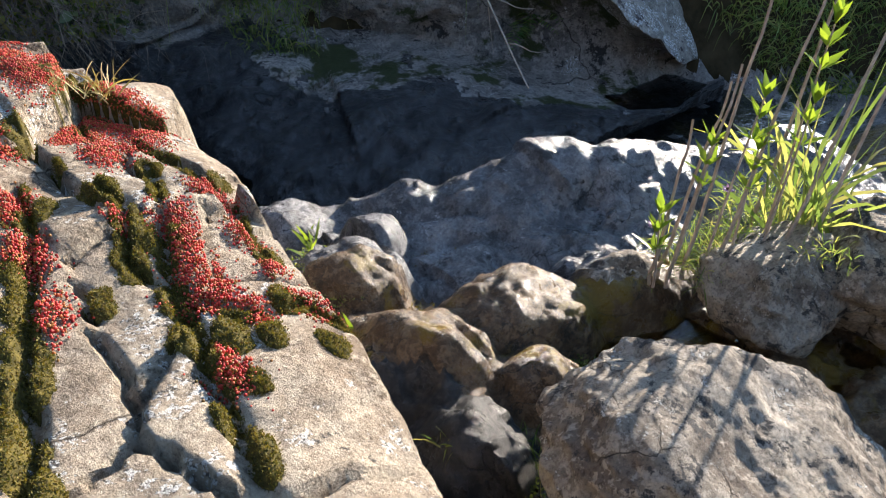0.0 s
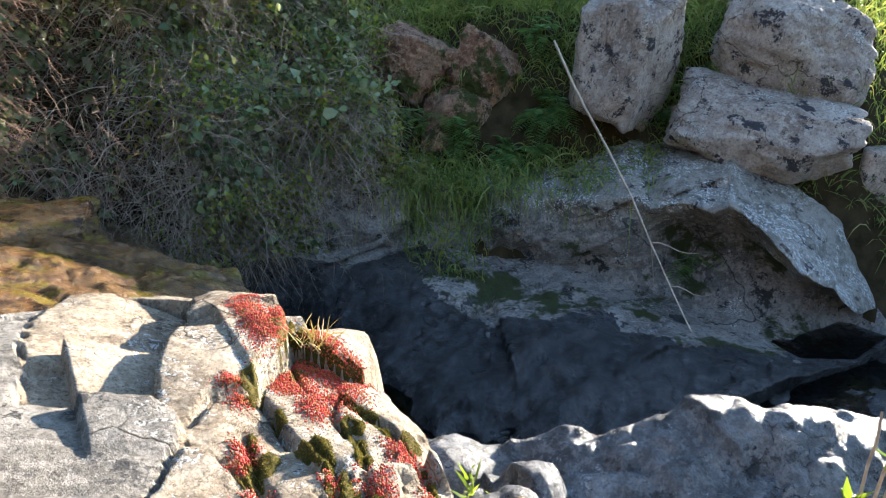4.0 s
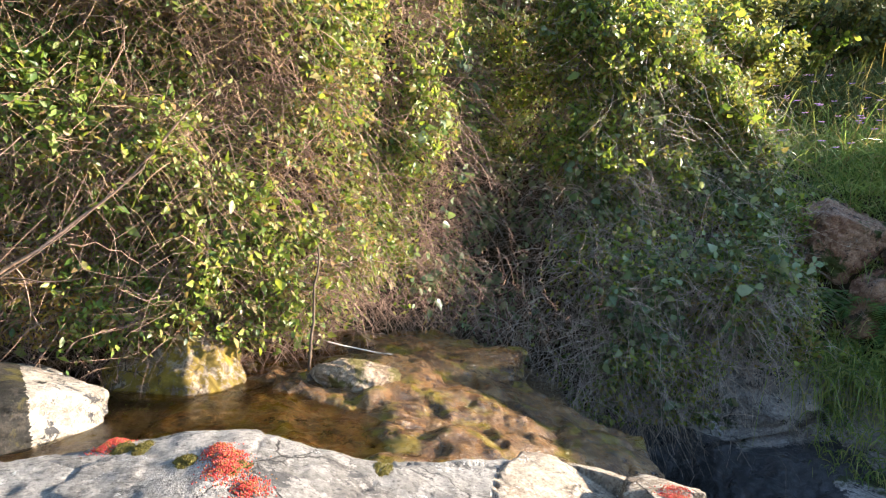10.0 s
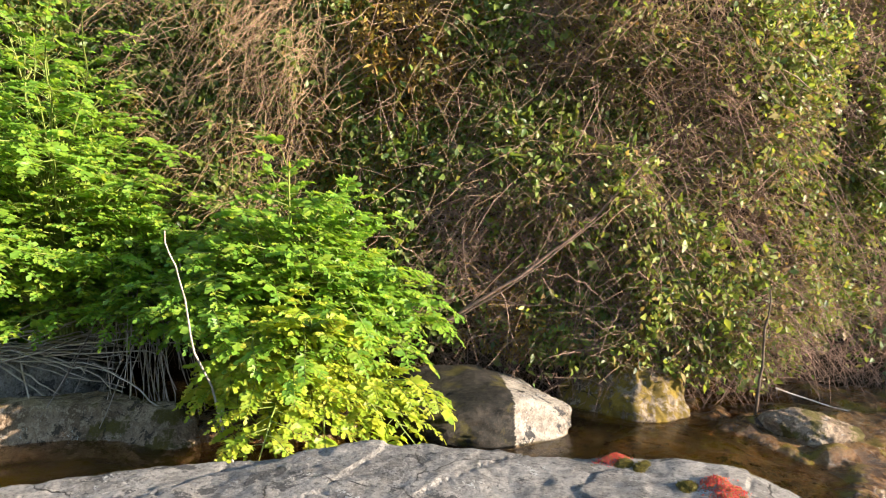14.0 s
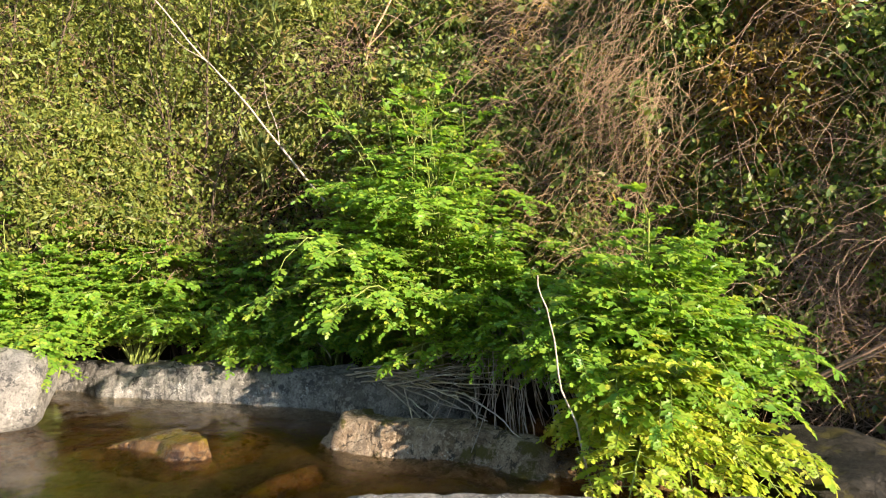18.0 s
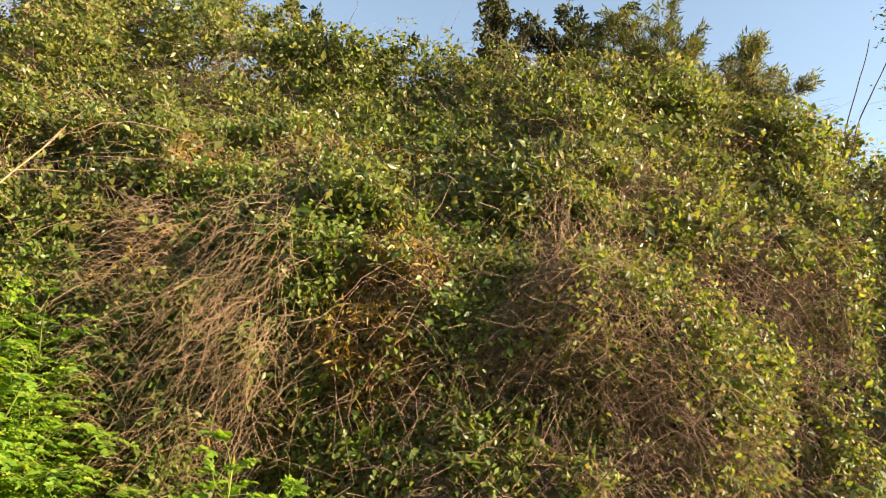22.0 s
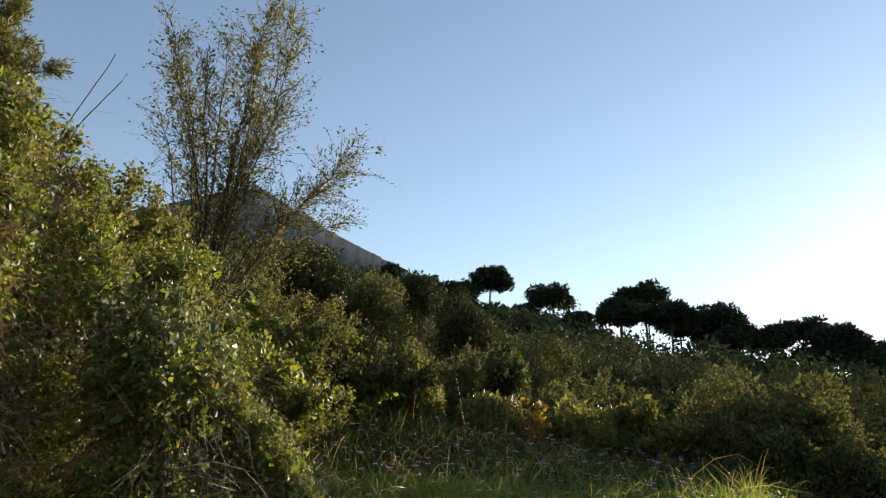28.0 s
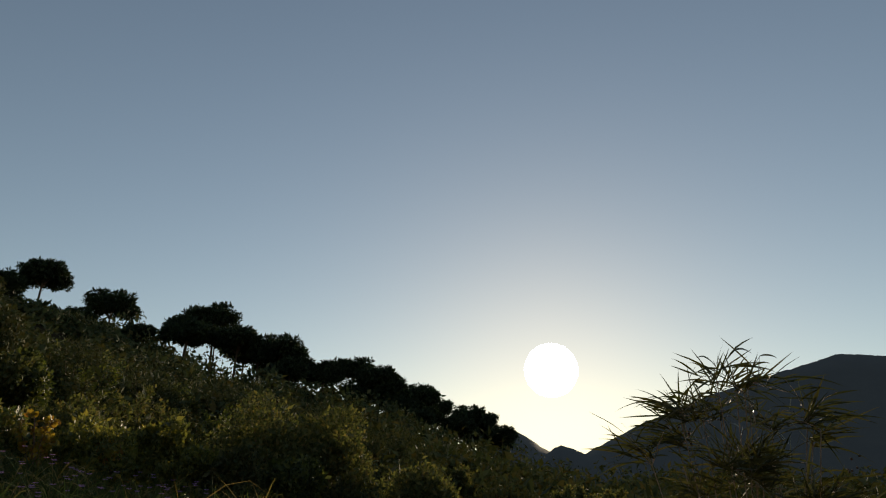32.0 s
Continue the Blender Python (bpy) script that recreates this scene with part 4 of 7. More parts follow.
boulder("boulder", (-2.45, 2.62, 0.3), (0.24, 0.2, 0.3), 37, M["boulder"], "tan stone half hidden by parsley leaves", 20, 5, group=G1)
def dome(x, y, cx, cy, rx, ry, turn, top):
    """A rounded rock that rises out of the floor."""
    a = math.radians(turn)
    u = ((x - cx) * math.cos(a) + (y - cy) * math.sin(a)) / rx
    w = ((y - cy) * math.cos(a) - (x - cx) * math.sin(a)) / ry
    d = np.maximum(np.hypot(u, w), np.maximum(np.abs(u * 0.9 + 0.35 * w), np.abs(w * 0.9 - 0.3 * u)))
    return top - 0.07 * d ** 2 - 0.22 * np.clip(d - 1, 0, 2)


def gorge_floor(x, y):
    """Bedrock of the trickle: a long grey slab across it, brown domes before the slab, a black wet channel."""
    wob = 0.06 * fbm(xyz(x, y), 3.0, 4, 55)
    across = (x - 1.3) * 0.504 + (y - 2.0) * 0.864 + wob
    along = (x - 1.3) * 0.864 - (y - 2.0) * 0.504
    slab = -0.61 - 0.5 * np.clip(0.04 - across, 0, 9) - 0.05 * np.sin(5.2 * along + 0.4) - 0.9 * smooth((across - 0.13) / 0.2)
    slab = slab + plates(x, y, 0.4, 156, 0.45, 0.3, 0.06) + 0.8 * plates(x, y, 0.12, 157, 0.6, 0.35, 0.025)
    slab = np.where((along > -0.08) & (along < 1.75), slab, slab - 0.6 * np.clip(np.maximum(-0.08 - along, along - 1.75), 0, 1))
    floor_z = -0.79 + 0.03 * np.clip(y - 0.9, 0, 1) + plates(x, y, 0.3, 56, 0.6, 0.5, 0.07) + plates(x, y, 0.1, 57, 0.9, 0.5, 0.035) - 0.5 * smooth((across - 0.05) / 0.2)
    z = np.maximum(slab, floor_z)
    for cx, cy, rx, ry, turn, top in ((1.06, 1.37, 0.15, 0.2, 30, -0.55), (1.38, 1.33, 0.23, 0.13, -25, -0.585), (0.98, 1.1, 0.13, 0.15, 10, -0.6), (1.26, 1.12, 0.14, 0.1, -30, -0.64),
                                      (1.12, 1.72, 0.13, 0.16, 20, -0.5), (1.75, 1.22, 0.24, 0.13, -30, -0.63), (1.3, 1.85, 0.12, 0.1, 0, -0.58), (0.82, 1.55, 0.16, 0.2, 10, -0.56)):
        z = np.maximum(z, dome(x + 0.5 * wob, y - 0.5 * wob, cx, cy, rx, ry, turn, top) + plates(x, y, 0.2, 58, 0.6, 0.4, 0.05) + plates(x, y, 0.07, 158, 0.8, 0.5, 0.02) - 0.02)
    z = z + 0.03 * fbm(xyz(x, y), 5, 5, 59) - 0.03 * np.abs(fbm(xyz(x * 0.8 + y * 0.5, y * 1.3 - x * 0.5), 7, 4, 57)) + 0.014 * fbm(xyz(x, y), 15, 4, 58) + 0.01 * fbm(xyz(x, y), 42, 3, 60)
    inside = np.minimum(np.minimum(x - 0.55, 3.1 - x - 0.15 * np.sin(4 * y)), np.minimum(y - 0.05 + 0.12 * np.sin(3.3 * x), 2.75 - y))
    return z - 0.8 * smooth((0.06 - inside) / 0.12)


def floor_rock_kind(c):
    blend = 0.14 * fbm(c, 3.0, 4, 59)
    across = (c[:, 0] - 1.3) * 0.504 + (c[:, 1] - 2.0) * 0.864 + blend
    brown = (c[:, 0] + 0.9 * c[:, 1] + 2.5 * blend > 2.08)
    return np.where(across > -0.36, 1, np.where((turn_of(c[:, 0], c[:, 1]) < -57 + 60 * blend) & (c[:, 2] > -0.62), 2, np.where(brown, 3, 0)))


ledge("gorge_floor_rock", (0.5, -0.2), (3.35, 2.8), 0.014, gorge_floor, [M["wet_black"], M["wet_grey"], M["boulder"], M["wet"]], "wet black and brown bedrock of the trickle below the outcrop", seed=6, pick=floor_rock_kind)


def gorge_wall():
    """The rock across the pool: an apron that shelves out of the water, a face above it, and a lichen-edged overhang."""
    turns, s = np.arange(-63.5, -14, 0.16), np.linspace(0, 1, 190)
    tt, ss = np.meshgrid(turns, s, indexing="ij")
    tt, ss = tt.ravel(), ss.ravel()
    base_r = np.interp(tt, [-66, -62, -60, -51, -38, -29, -25, -19, -14], [4.2, 3.9, 3.6, 3.3, 3.15, 3.3, 3.75, 4.8, 5.1])
    knee_z = np.interp(tt, [-66, -51, -45, -34, -25, -19, -14], [-1.3, -1.14, -1.02, -0.88, -0.8, -0.78, -0.8])
    face_r = np.interp(tt, [-63.5, -60.5, -57, -46, -34, -25, -14], [6.0, 5.15, 4.85, 4.95, 5.15, 5.2, 5.25])
    top_z = np.interp(tt, [-64, -62.5, -61, -58.9, -55, -51, -46, -40, -34, -25, -14], [-1.2, -1.1, -1.02, -0.9, -0.62, -0.36, -0.4, -0.42, -0.45, -0.4, -0.45])
    top_z = top_z + 0.07 * fbm(xyz(tt, 0, 0), 0.5, 4, 149)
    a, b, c = np.clip(ss / 0.4, 0, 1), np.clip((ss - 0.4) / 0.45, 0, 1), np.clip((ss - 0.85) / 0.15, 0, 1)
    z = -1.24 + (knee_z + 1.24) * a ** 0.8 + (top_z - knee_z) * b + 0.25 * c
    r = base_r + (face_r - base_r) * a ** 1.15 + 0.75 * c
    hang = smooth((-43 - tt) / 6) * smooth((tt + 63) / 4)
    r = r + hang * 0.3 * np.sin(np.pi * np.clip(b, 0, 1) ** 0.75) * (c == 0) - hang * 0.06 * smooth((b - 0.8) / 0.2)
    u, v = np.radians(tt) * 4.9, z * 1.2
    g, h = u * 0.8 - v * 0.6, v * 0.8 + u * 0.6
    rough = 0.42 * rubble(g * 0.55, h + 0.5 * r, 0.5, 141, 0.9) + 0.35 * rubble(g * 0.7, h + 0.5 * r, 0.2, 142, 0.9) + 0.07 * fbm(xyz(u, v, r), 6, 5, 143) + 0.1 * fbm(xyz(u, v + r), 1.2, 3, 144)
    flat = 1 - a
    z = z + rough * (0.8 * np.minimum(2.5 * flat, 1) + 0.3 * c)
    r = r - rough * (1 - 0.7 * hang * (b > 0.05) * (b < 0.8)) * (1 - 0.6 * flat)
    p = polar(tt, r, z)
    f = sheet_faces(len(turns), len(s))[:, ::-1]
    root = thing("rock_wall", (3.4, 3.6, -1.55), "dark rock wall of the gorge, shelving into the pool under a lichen-edged overhang", "rock")
    q = p[f].mean(1)
    at_turn_ = turn_of(q[:, 0], q[:, 1])
    bb, aa = b[f[:, 0]], a[f[:, 0]]
    pale = (bb > 0.72 + 0.25 * fbm(q, 3.0, 4, 145)) & (at_turn_ < -34 + 9 * fbm(q, 1.3, 3, 147))
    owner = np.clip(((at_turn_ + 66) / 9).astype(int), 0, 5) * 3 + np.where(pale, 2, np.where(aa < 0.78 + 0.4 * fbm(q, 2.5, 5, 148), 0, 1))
    for k in np.unique(owner):
        g = f[owner == k]
        used = np.unique(g)
        at = np.full(len(p), -1)
        at[used] = np.arange(len(used))
        part("rock_face", (p[used], at[g]), (M["apron"], M["wall"], M["lichen_wall"])[k % 3], root, ("smooth dark rock", "", "white lichen crusted rock")[k % 3])


gorge_wall()

G2 = "rocks of the gorge"
boulder("boulder", (1.2, 0.58, -0.52), (0.42, 0.38, 0.24), 43, M["boulder"], "large rounded sunlit boulder striped by stem shadows", 35, 8, group=G2, level=7, grain=0.17, cuts=16, blunt=0.1)
boulder("boulder", (1.86, 0.82, -0.55), (0.24, 0.18, 0.2), 47, M["boulder"], "grey angular rock beneath the grass clump", 50, 10, group=G2, level=6, grain=0.17, cuts=14, blunt=0.08)
boulder("boulder", (2.1, 0.68, -0.55), (0.28, 0.22, 0.22), 48, M["boulder"], "grey angular rock beneath the grass clump", 20, 10, group=G2, level=6, grain=0.17, cuts=14, blunt=0.08)
boulder("boulder", (2.55, 1.22, -0.85), (0.42, 0.3, 0.26), 59, M["boulder"], "pale grey rock above the pool", 10, 5, group=G2, grain=0.08)
boulder("boulder", (1.2, 2.35, -1.1), (0.3, 0.35, 0.3), 88, M["wet"], "wet dark stone below the fall", 5, 8, group=G2, grain=0.1)
boulder("boulder", (3.86, 4.1, 0.43), (0.4, 0.36, 0.58), 89, M["crag"], "upright pinkish crag block, stained black, above the gorge", 20, 14, group=G2, level=6, cuts=22, grain=0.14, blunt=0.0)
boulder("boulder", (4.42, 3.36, -0.02), (0.66, 0.42, 0.28), 97, M["crag"], "long pinkish overhanging rock below the crag", -48, 16, group=G2, level=6, cuts=20, blunt=0.0, grain=0.14)
boulder("boulder", (4.9, 3.56, 0.45), (0.62, 0.5, 0.5), 101, M["crag"], "grey pink rock on the grassy bank", -50, 20, group=G2, cuts=20, blunt=0.0, level=6, grain=0.14)
boulder("boulder", (5.35, 2.9, -0.45), (0.5, 0.4, 0.4), 129, M["crag"], "tan rock bedded in the grassy gorge side", 40, 5, group=G2, blunt=0.0, cuts=10, level=5, grain=0.1)
boulder("boulder", (2.72, 5.1, 0.4), (0.34, 0.3, 0.27), 113, M["red_rock"], "reddish rock bedded in the mossy bank", 15, 24, group=G2, blunt=0.0, cuts=16, grain=0.16, level=6)
boulder("boulder", (3.25, 4.85, 0.32), (0.32, 0.28, 0.28), 128, M["red_rock"], "reddish rock bedded in the mossy bank", 35, 24, group=G2, blunt=0.0, cuts=16, grain=0.16, level=6)
boulder("boulder", (2.95, 4.85, 0.0), (0.3, 0.25, 0.3), 127, M["red_rock"], "reddish rock bedded in the mossy bank", 15, 24, group=G2, blunt=0.0, cuts=16, grain=0.16, level=6)
# ---- plants ----
def hedge_top(turn):
    return np.interp(turn, [-27, -25, -23, -19, -16, -12, -8, -5, -2.8, 1.3, 8, 24, 40, 90], [0.2, 0.8, 1.3, 1.7, 1.95, 2.2, 2.6, 3.0, 3.5, 4.1, 4.4, 4.45, 5.0, 5.6])


def hedge_low(turn):
    return np.interp(turn, [-27, -20, -8, -3, 5, 30, 90], [-0.2, -0.75, -0.85, -0.1, 0.12, 0.2, 0.35])


def hedge_place(turn, z, depth):
    """A place in the thicket: depth runs from its outer leaves (0) into the bank."""
    low = hedge_low(turn)
    back = np.interp(z, [-1.0, 0.0, 0.6, 1.7, 2.2, 2.6, 3.0, 3.3, 4.0, 5.2, 6.2], [0.1, 0.05, -0.02, 0.0, 0.2, 0.5, 0.9, 1.2, 1.65, 2.3, 3.6])
    back = np.where(turn < -4, back * 0.55, back)
    d = bank_foot(turn) - 0.25 + back
    p = polar(turn, d, z)
    d = d - np.where(turn < -4, 0.2, 0.22) * fbm(p * (1, 1, 1.3), 1.2, 3, 61) - np.where(turn < 6, 0.3, 0.19) * fbm(p * (1, 1, 1.4), 2.6, 3, 62) - 0.12 * fbm(p, 7.0, 2, 64) - np.where(turn > 50, 0.45, 0.2) * fbm(p, 0.9, 2, 65)
    # the dark hollow between two thickets
    d = d + 0.75 * np.exp(-((turn + 4.8) / 2.6) ** 2) * smooth((2.3 - z) / 0.6) * smooth((z + 0.1) / 0.5)
    # towards the gorge the thicket stands back by degrees
    d = d + np.interp(turn, [-26, -23, -14, -9, -6, -3], [0.85, 0.7, 0.32, 0.2, 0.1, 0.0]) * smooth((z - 0.2) / 0.7)
    d = d + 0.5 * np.exp(-((turn - 3.8) / 1.0) ** 2 - ((z - 0.72) / 0.1) ** 2)
    return polar(turn, d + depth, z)


def hedge_points(n, seed, turns, keep, deep=0.15, z_low=None, z_high=None):
    rng = chance(seed)
    turn = rng.uniform(turns[0], turns[1], n)
    low = hedge_low(turn) if z_low is None else np.full(n, z_low)
    high = hedge_top(turn) if z_high is None else np.minimum(np.full(n, z_high), hedge_top(turn))
    high = high + 0.55 * fbm(xyz(turn * 0.3, rng.uniform(0, 1.5, n), 0), 1.0, 3, 63)
    z = low + (high - low) * rng.uniform(0, 1, n)
    p = hedge_place(turn, z, rng.exponential(deep, n) - 0.06)
    # the ends of a thicket thin out into its neighbours
    soft = smooth((turn - turns[0]) / 5 + 0.1) * smooth((turns[1] - turn) / 5 + 0.1)
    ok = keep(turn, z, p, rng.uniform(0, 1, n) / np.maximum(soft, 0.01))
    return p[ok], turn[ok], rng


SUNWARD = np.array([0.95, 0.26, 0.25])


def out_of(p):
    v = -p * (1, 1, 0)
    return unit(v) + (0, 0, 0.35)


def facing(p):
    """Leaves turn partly outwards, partly to the light."""
    return 0.6 * out_of(p) + 0.75 * SUNWARD


def thicket(name, label, category, turns, n_leaf, n_twig, seed, shape, size, leaf_mat, twig_mat, patch, twig_len=0.19, z_low=None, z_high=None, twig_droop=0.5, thin=0.0013, deep=0.15, extra=(), bare=0.0):
    mid = 0.5 * (turns[0] + turns[1])
    base = polar(mid, bank_foot(mid) + 0.15, float(hedge_low(np.array(mid))))
    root = thing(name, base, label, category)
    c, turn, rng = hedge_points(n_leaf // 9, seed, turns, lambda t, z, q, u: u < np.clip(0.45 + 1.9 * patch * fbm(q, 2.3, 4, seed), 0.03, 1) * (1 - bare * smooth((1.7 - z) / 1.2)), deep * 1.5, z_low, z_high)
    # leaves stand in sprays, strung along short shoots
    shoot = rng.normal(0, 1, c.shape) + out_of(c) * 0.6
    p = (c[:, None] + unit(shoot)[:, None] * rng.uniform(0, 3.2 * size, (len(c), 9, 1)) + rng.normal(0, 0.55 * size, (len(c), 9, 3))).reshape(-1, 3)
    out = out_of(p)
    ahead = rng.normal(0, 0.8, p.shape) + out * 0.5 - (0, 0, 0.5)
    part("foliage", leaves(p, ahead, facing(p) + rng.normal(0, 0.95, p.shape), size * rng.lognormal(0, 0.3, len(p)), shape), leaf_mat, root, kind="stuff")
    q, turn, rng = hedge_points(n_twig, seed + 1, turns, lambda t, z, s, u: u < np.clip(0.75 - 0.5 * patch * fbm(s, 1.6, 3, seed), 0.1, 1), deep * 0.9, z_low, z_high)
    q = q + unit(q * (1, 1, 0)) * 0.04
    ahead = rng.normal(0, 0.75, q.shape) * (1, 1, 1.1)
    ahead = ahead - unit(q * (1, 1, 0)) * ((ahead * unit(q * (1, 1, 0))).sum(-1, keepdims=True) * 0.75) + (0, 0, 0.1)
    paths = arcs(q, ahead, twig_len * np.minimum(rng.lognormal(0, 0.5, len(q)), 1.7), twig_droop * rng.uniform(0.3, 1.6, len(q)), rng, 6, 1.3)
    r = thin * np.linspace(1.3, 0.5, 6)[None] * rng.lognormal(0, 0.35, len(q))[:, None]
    part("cane", tubes(paths, r, 3), twig_mat, root, kind="stuff")
    for extra_name, count, extra_shape, extra_size, mat in extra:
        p, turn, rng = hedge_points(count, seed + 7 + len(extra_name), turns, lambda t, z, s, u: u < np.clip(0.35 + 1.3 * fbm(s, 2.4, 3, seed + 9), 0.0, 1), 0.1, z_low, z_high)
        out = out_of(p)
        part(extra_name, leaves(p, rng.normal(0, 0.8, p.shape) + out * 0.5 - (0, 0, 0.4), facing(p) + rng.normal(0, 0.5, p.shape), extra_size * rng.lognormal(0, 0.3, len(p)), extra_shape), mat, root, kind="stuff")
    return root


thicket("bramble_thicket", "sunlit tangled bramble thicket with brown canes and green leaves", "thicket", (-2.5, 30), 270000, 20000, 201, LEAF, 0.033, M["bramble"], M["twig"], 1.3, bare=0.2, extra=(("dry_leaf", 22000, LEAF, 0.026, M["dry_leaf"]),))
thicket("bramble_thicket", "brown bramble tangle with scattered green leaves", "thicket", (22, 63), 290000, 15000, 211, LEAF, 0.034, M["bramble_green"], M["twig"], 1.5, bare=0.5, z_high=3.6, extra=(("dry_leaf", 40000, LEAF, 0.026, M["dry_leaf"]), ("pale_leaf", 60000, NARROW, 0.045, M["gold_leaf"])))
thicket("climber_thicket", "dark glossy leafed climber spread over the upper bank", "thicket", (-1, 64), 130000, 9000, 221, LEAF, 0.046, M["climber"], M["twig"], 1.3, z_low=2.3, twig_len=0.2, extra=(("sunlit_leaf", 60000, LEAF, 0.042, M["bramble"]),))
thicket("climber_thicket", "shaded glossy climber hanging over the gorge with bare grey stems", "thicket", (-26, -7), 62000, 9000, 231, BROAD, 0.044, M["ivy"], M["grey_twig"], 1.9, twig_droop=0.9, twig_len=0.22, deep=0.24, bare=0.3, extra=(("sunlit_leaf", 36000, LEAF, 0.036, M["bramble"]),))
thicket("bramble_thicket", "dark hollow of bare bramble canes", "thicket", (-9, 3), 9000, 5000, 241, BROAD, 0.045, M["ivy"], M["twig"], 1.0, deep=0.3)
thicket("bramble_thicket", "green bramble leaves closing the brow of the thicket", "thicket", (-24, 2), 70000, 3000, 261, LEAF, 0.04, M["bramble"], M["twig"], 1.6, z_low=0.9)
thicket("fine_leaved_thicket", "yellow green fine-leaved shrub spread over the bank", "thicket", (58, 88), 330000, 5000, 271, (NARROW[0] * (1, 1.7, 1), NARROW[1]), 0.034, M["fresh_olive"], M["twig"], 1.3, z_low=1.0, z_high=3.4, deep=0.14)
thicket("mixed_thicket", "dry scrub and brambles on the bank above the parsley", "thicket", (55, 95), 90000, 5000, 251, LEAF, 0.034, M["bramble"], M["twig"], 1.5, extra=(("dry_leaf", 12000, LEAF, 0.03, M["dry_leaf"]),))


def shrub(name, base, height, width, label, category, leaf_mat, twig_mat, seed, stems=9, twigs=160, count=4000, size=0.04, shape=LEAF, fork=0.25, upright=0.5, thick=0.02, spread=0.03, group="", low=0.3, sides=5, tip=1.0, foliage="foliage"):
    """A bush or small tree: tapered stems, side twigs along them, leaves along the twigs."""
    rng = chance(seed)
    base = np.asarray(base, float)
    root = thing(name, base, label, category, group)
    a = rng.uniform(0, 2 * np.pi, stems)
    lean = np.sqrt(rng.uniform(0, 1, stems))
    top = np.stack([np.cos(a) * lean * width, np.sin(a) * lean * width, height * (1 - 0.45 * lean ** 2) * rng.uniform(0.8, 1.0, stems)], -1)
    s = np.linspace(0, 1, 9)[None, :, None]
    foot = rng.normal(0, 0.05 * width, (stems, 3)) * (1, 1, 0)
    paths = foot[:, None] + top[:, None] * np.concatenate([s ** (1 + upright), s ** (1 + upright), s], -1)
    paths = paths + np.cumsum(rng.normal(0, 0.012 * height, (stems, 9, 3)), 1) * s
    part("stem" if stems > 1 else "trunk", tubes(paths, thick * np.linspace(1, 0.15, 9)[None] * rng.uniform(0.6, 1, stems)[:, None], sides), twig_mat, root, at_world=False)
    k = rng.integers(0, stems, twigs)
    w = rng.uniform(low, 1, twigs) * 8
    i = np.minimum(w.astype(int), 7)
    start = paths[k, i] + (paths[k, i + 1] - paths[k, i]) * (w - i)[:, None]
    ahead = unit(paths[k, i + 1] - paths[k, i]) * tip + rng.normal(0, 0.6, (twigs, 3)) + (0, 0, 0.25)
    tw = arcs(start, ahead, fork * height * rng.uniform(0.4, 1.1, twigs) * (1.15 - w / 10), 0.15, rng, 6, 0.3)
    part("twig", tubes(tw, thick * 0.22 * np.linspace(1, 0.3, 6), 3), twig_mat, root, at_world=False, kind="stuff")
    j = rng.integers(0, twigs, count)
    u = rng.uniform(0.1, 1, count) * 5
    i = np.minimum(u.astype(int), 4)
    p = tw[j, i] + (tw[j, i + 1] - tw[j, i]) * (u - i)[:, None] + rng.normal(0, spread * height, (count, 3))
    ahead = unit(tw[j, i + 1] - tw[j, i]) + rng.normal(0, 0.7, (count, 3))
    part(foliage, leaves(p, ahead, rng.normal(0, 0.55, (count, 3)) + (0, 0, 0.2) + 1.1 * unit(p - np.array([0, 0, 0.45 * height])), size * rng.lognormal(0, 0.25, count), shape), leaf_mat, root, at_world=False, kind="stuff")
    return root


def at_turn(turn, tilt, d, eye=1.0):
    return polar(turn, d, eye + d * math.tan(radians(tilt)))


def shrub_seen(name, turn, foot_r, top_tilt, width, *args, sink=0.1, **kw):
    b = polar(turn, foot_r, 0)
    z = ground_at(b[0], b[1]) - sink
    h = max(0.8, 1 + foot_r * math.tan(radians(top_tilt)) - z)
    return shrub(name, (b[0], b[1], z), h, width, *args, **kw)


# shrubs along the top of the bank
shrub_seen("olive_shrub", 76, 5.6, 30, 0.8, "yellow green small-leaved shrub on the bank", "shrub", M["fresh_olive"], M["bark"], 301, 16, 420, 22000, 0.03, LEAF, 0.22, 0.4, spread=0.02)
shrub_seen("olive_shrub", 85, 6.0, 30, 0.9, "yellow green small-leaved shrub on the bank", "shrub", M["fresh_olive"], M["bark"], 302, 14, 360, 16000, 0.03, LEAF, 0.22, 0.4, spread=0.02)
shrub_seen("hawthorn", 24, 8.6, 37.0, 1.2, "brown green hawthorn bush on the skyline", "shrub", M["scrub"], M["bark"], 303, 12, 300, 9000, 0.06, LEAF, 0.22, 0.4, spread=0.02)
shrub_seen("hawthorn", 17.5, 9.0, 37.0, 1.1, "brown green hawthorn bush on the skyline", "shrub", M["scrub"], M["bark"], 304, 12, 300, 8000, 0.06, LEAF, 0.22, 0.4, spread=0.02)
shrub_seen("willow_shrub", 10, 7.8, 36.0, 0.9, "feathery grey green willow shrub against the sky", "shrub", M["willow"], M["bark"], 305, 16, 380, 14000, 0.07, NARROW, 0.25, 0.4, spread=0.02)
shrub_seen("willow_shrub", 4.5, 7.2, 33, 0.8, "feathery grey green willow shrub against the sky", "shrub", M["willow"], M["bark"], 306, 14, 320, 11000, 0.06, NARROW, 0.25, 0.4, spread=0.02)
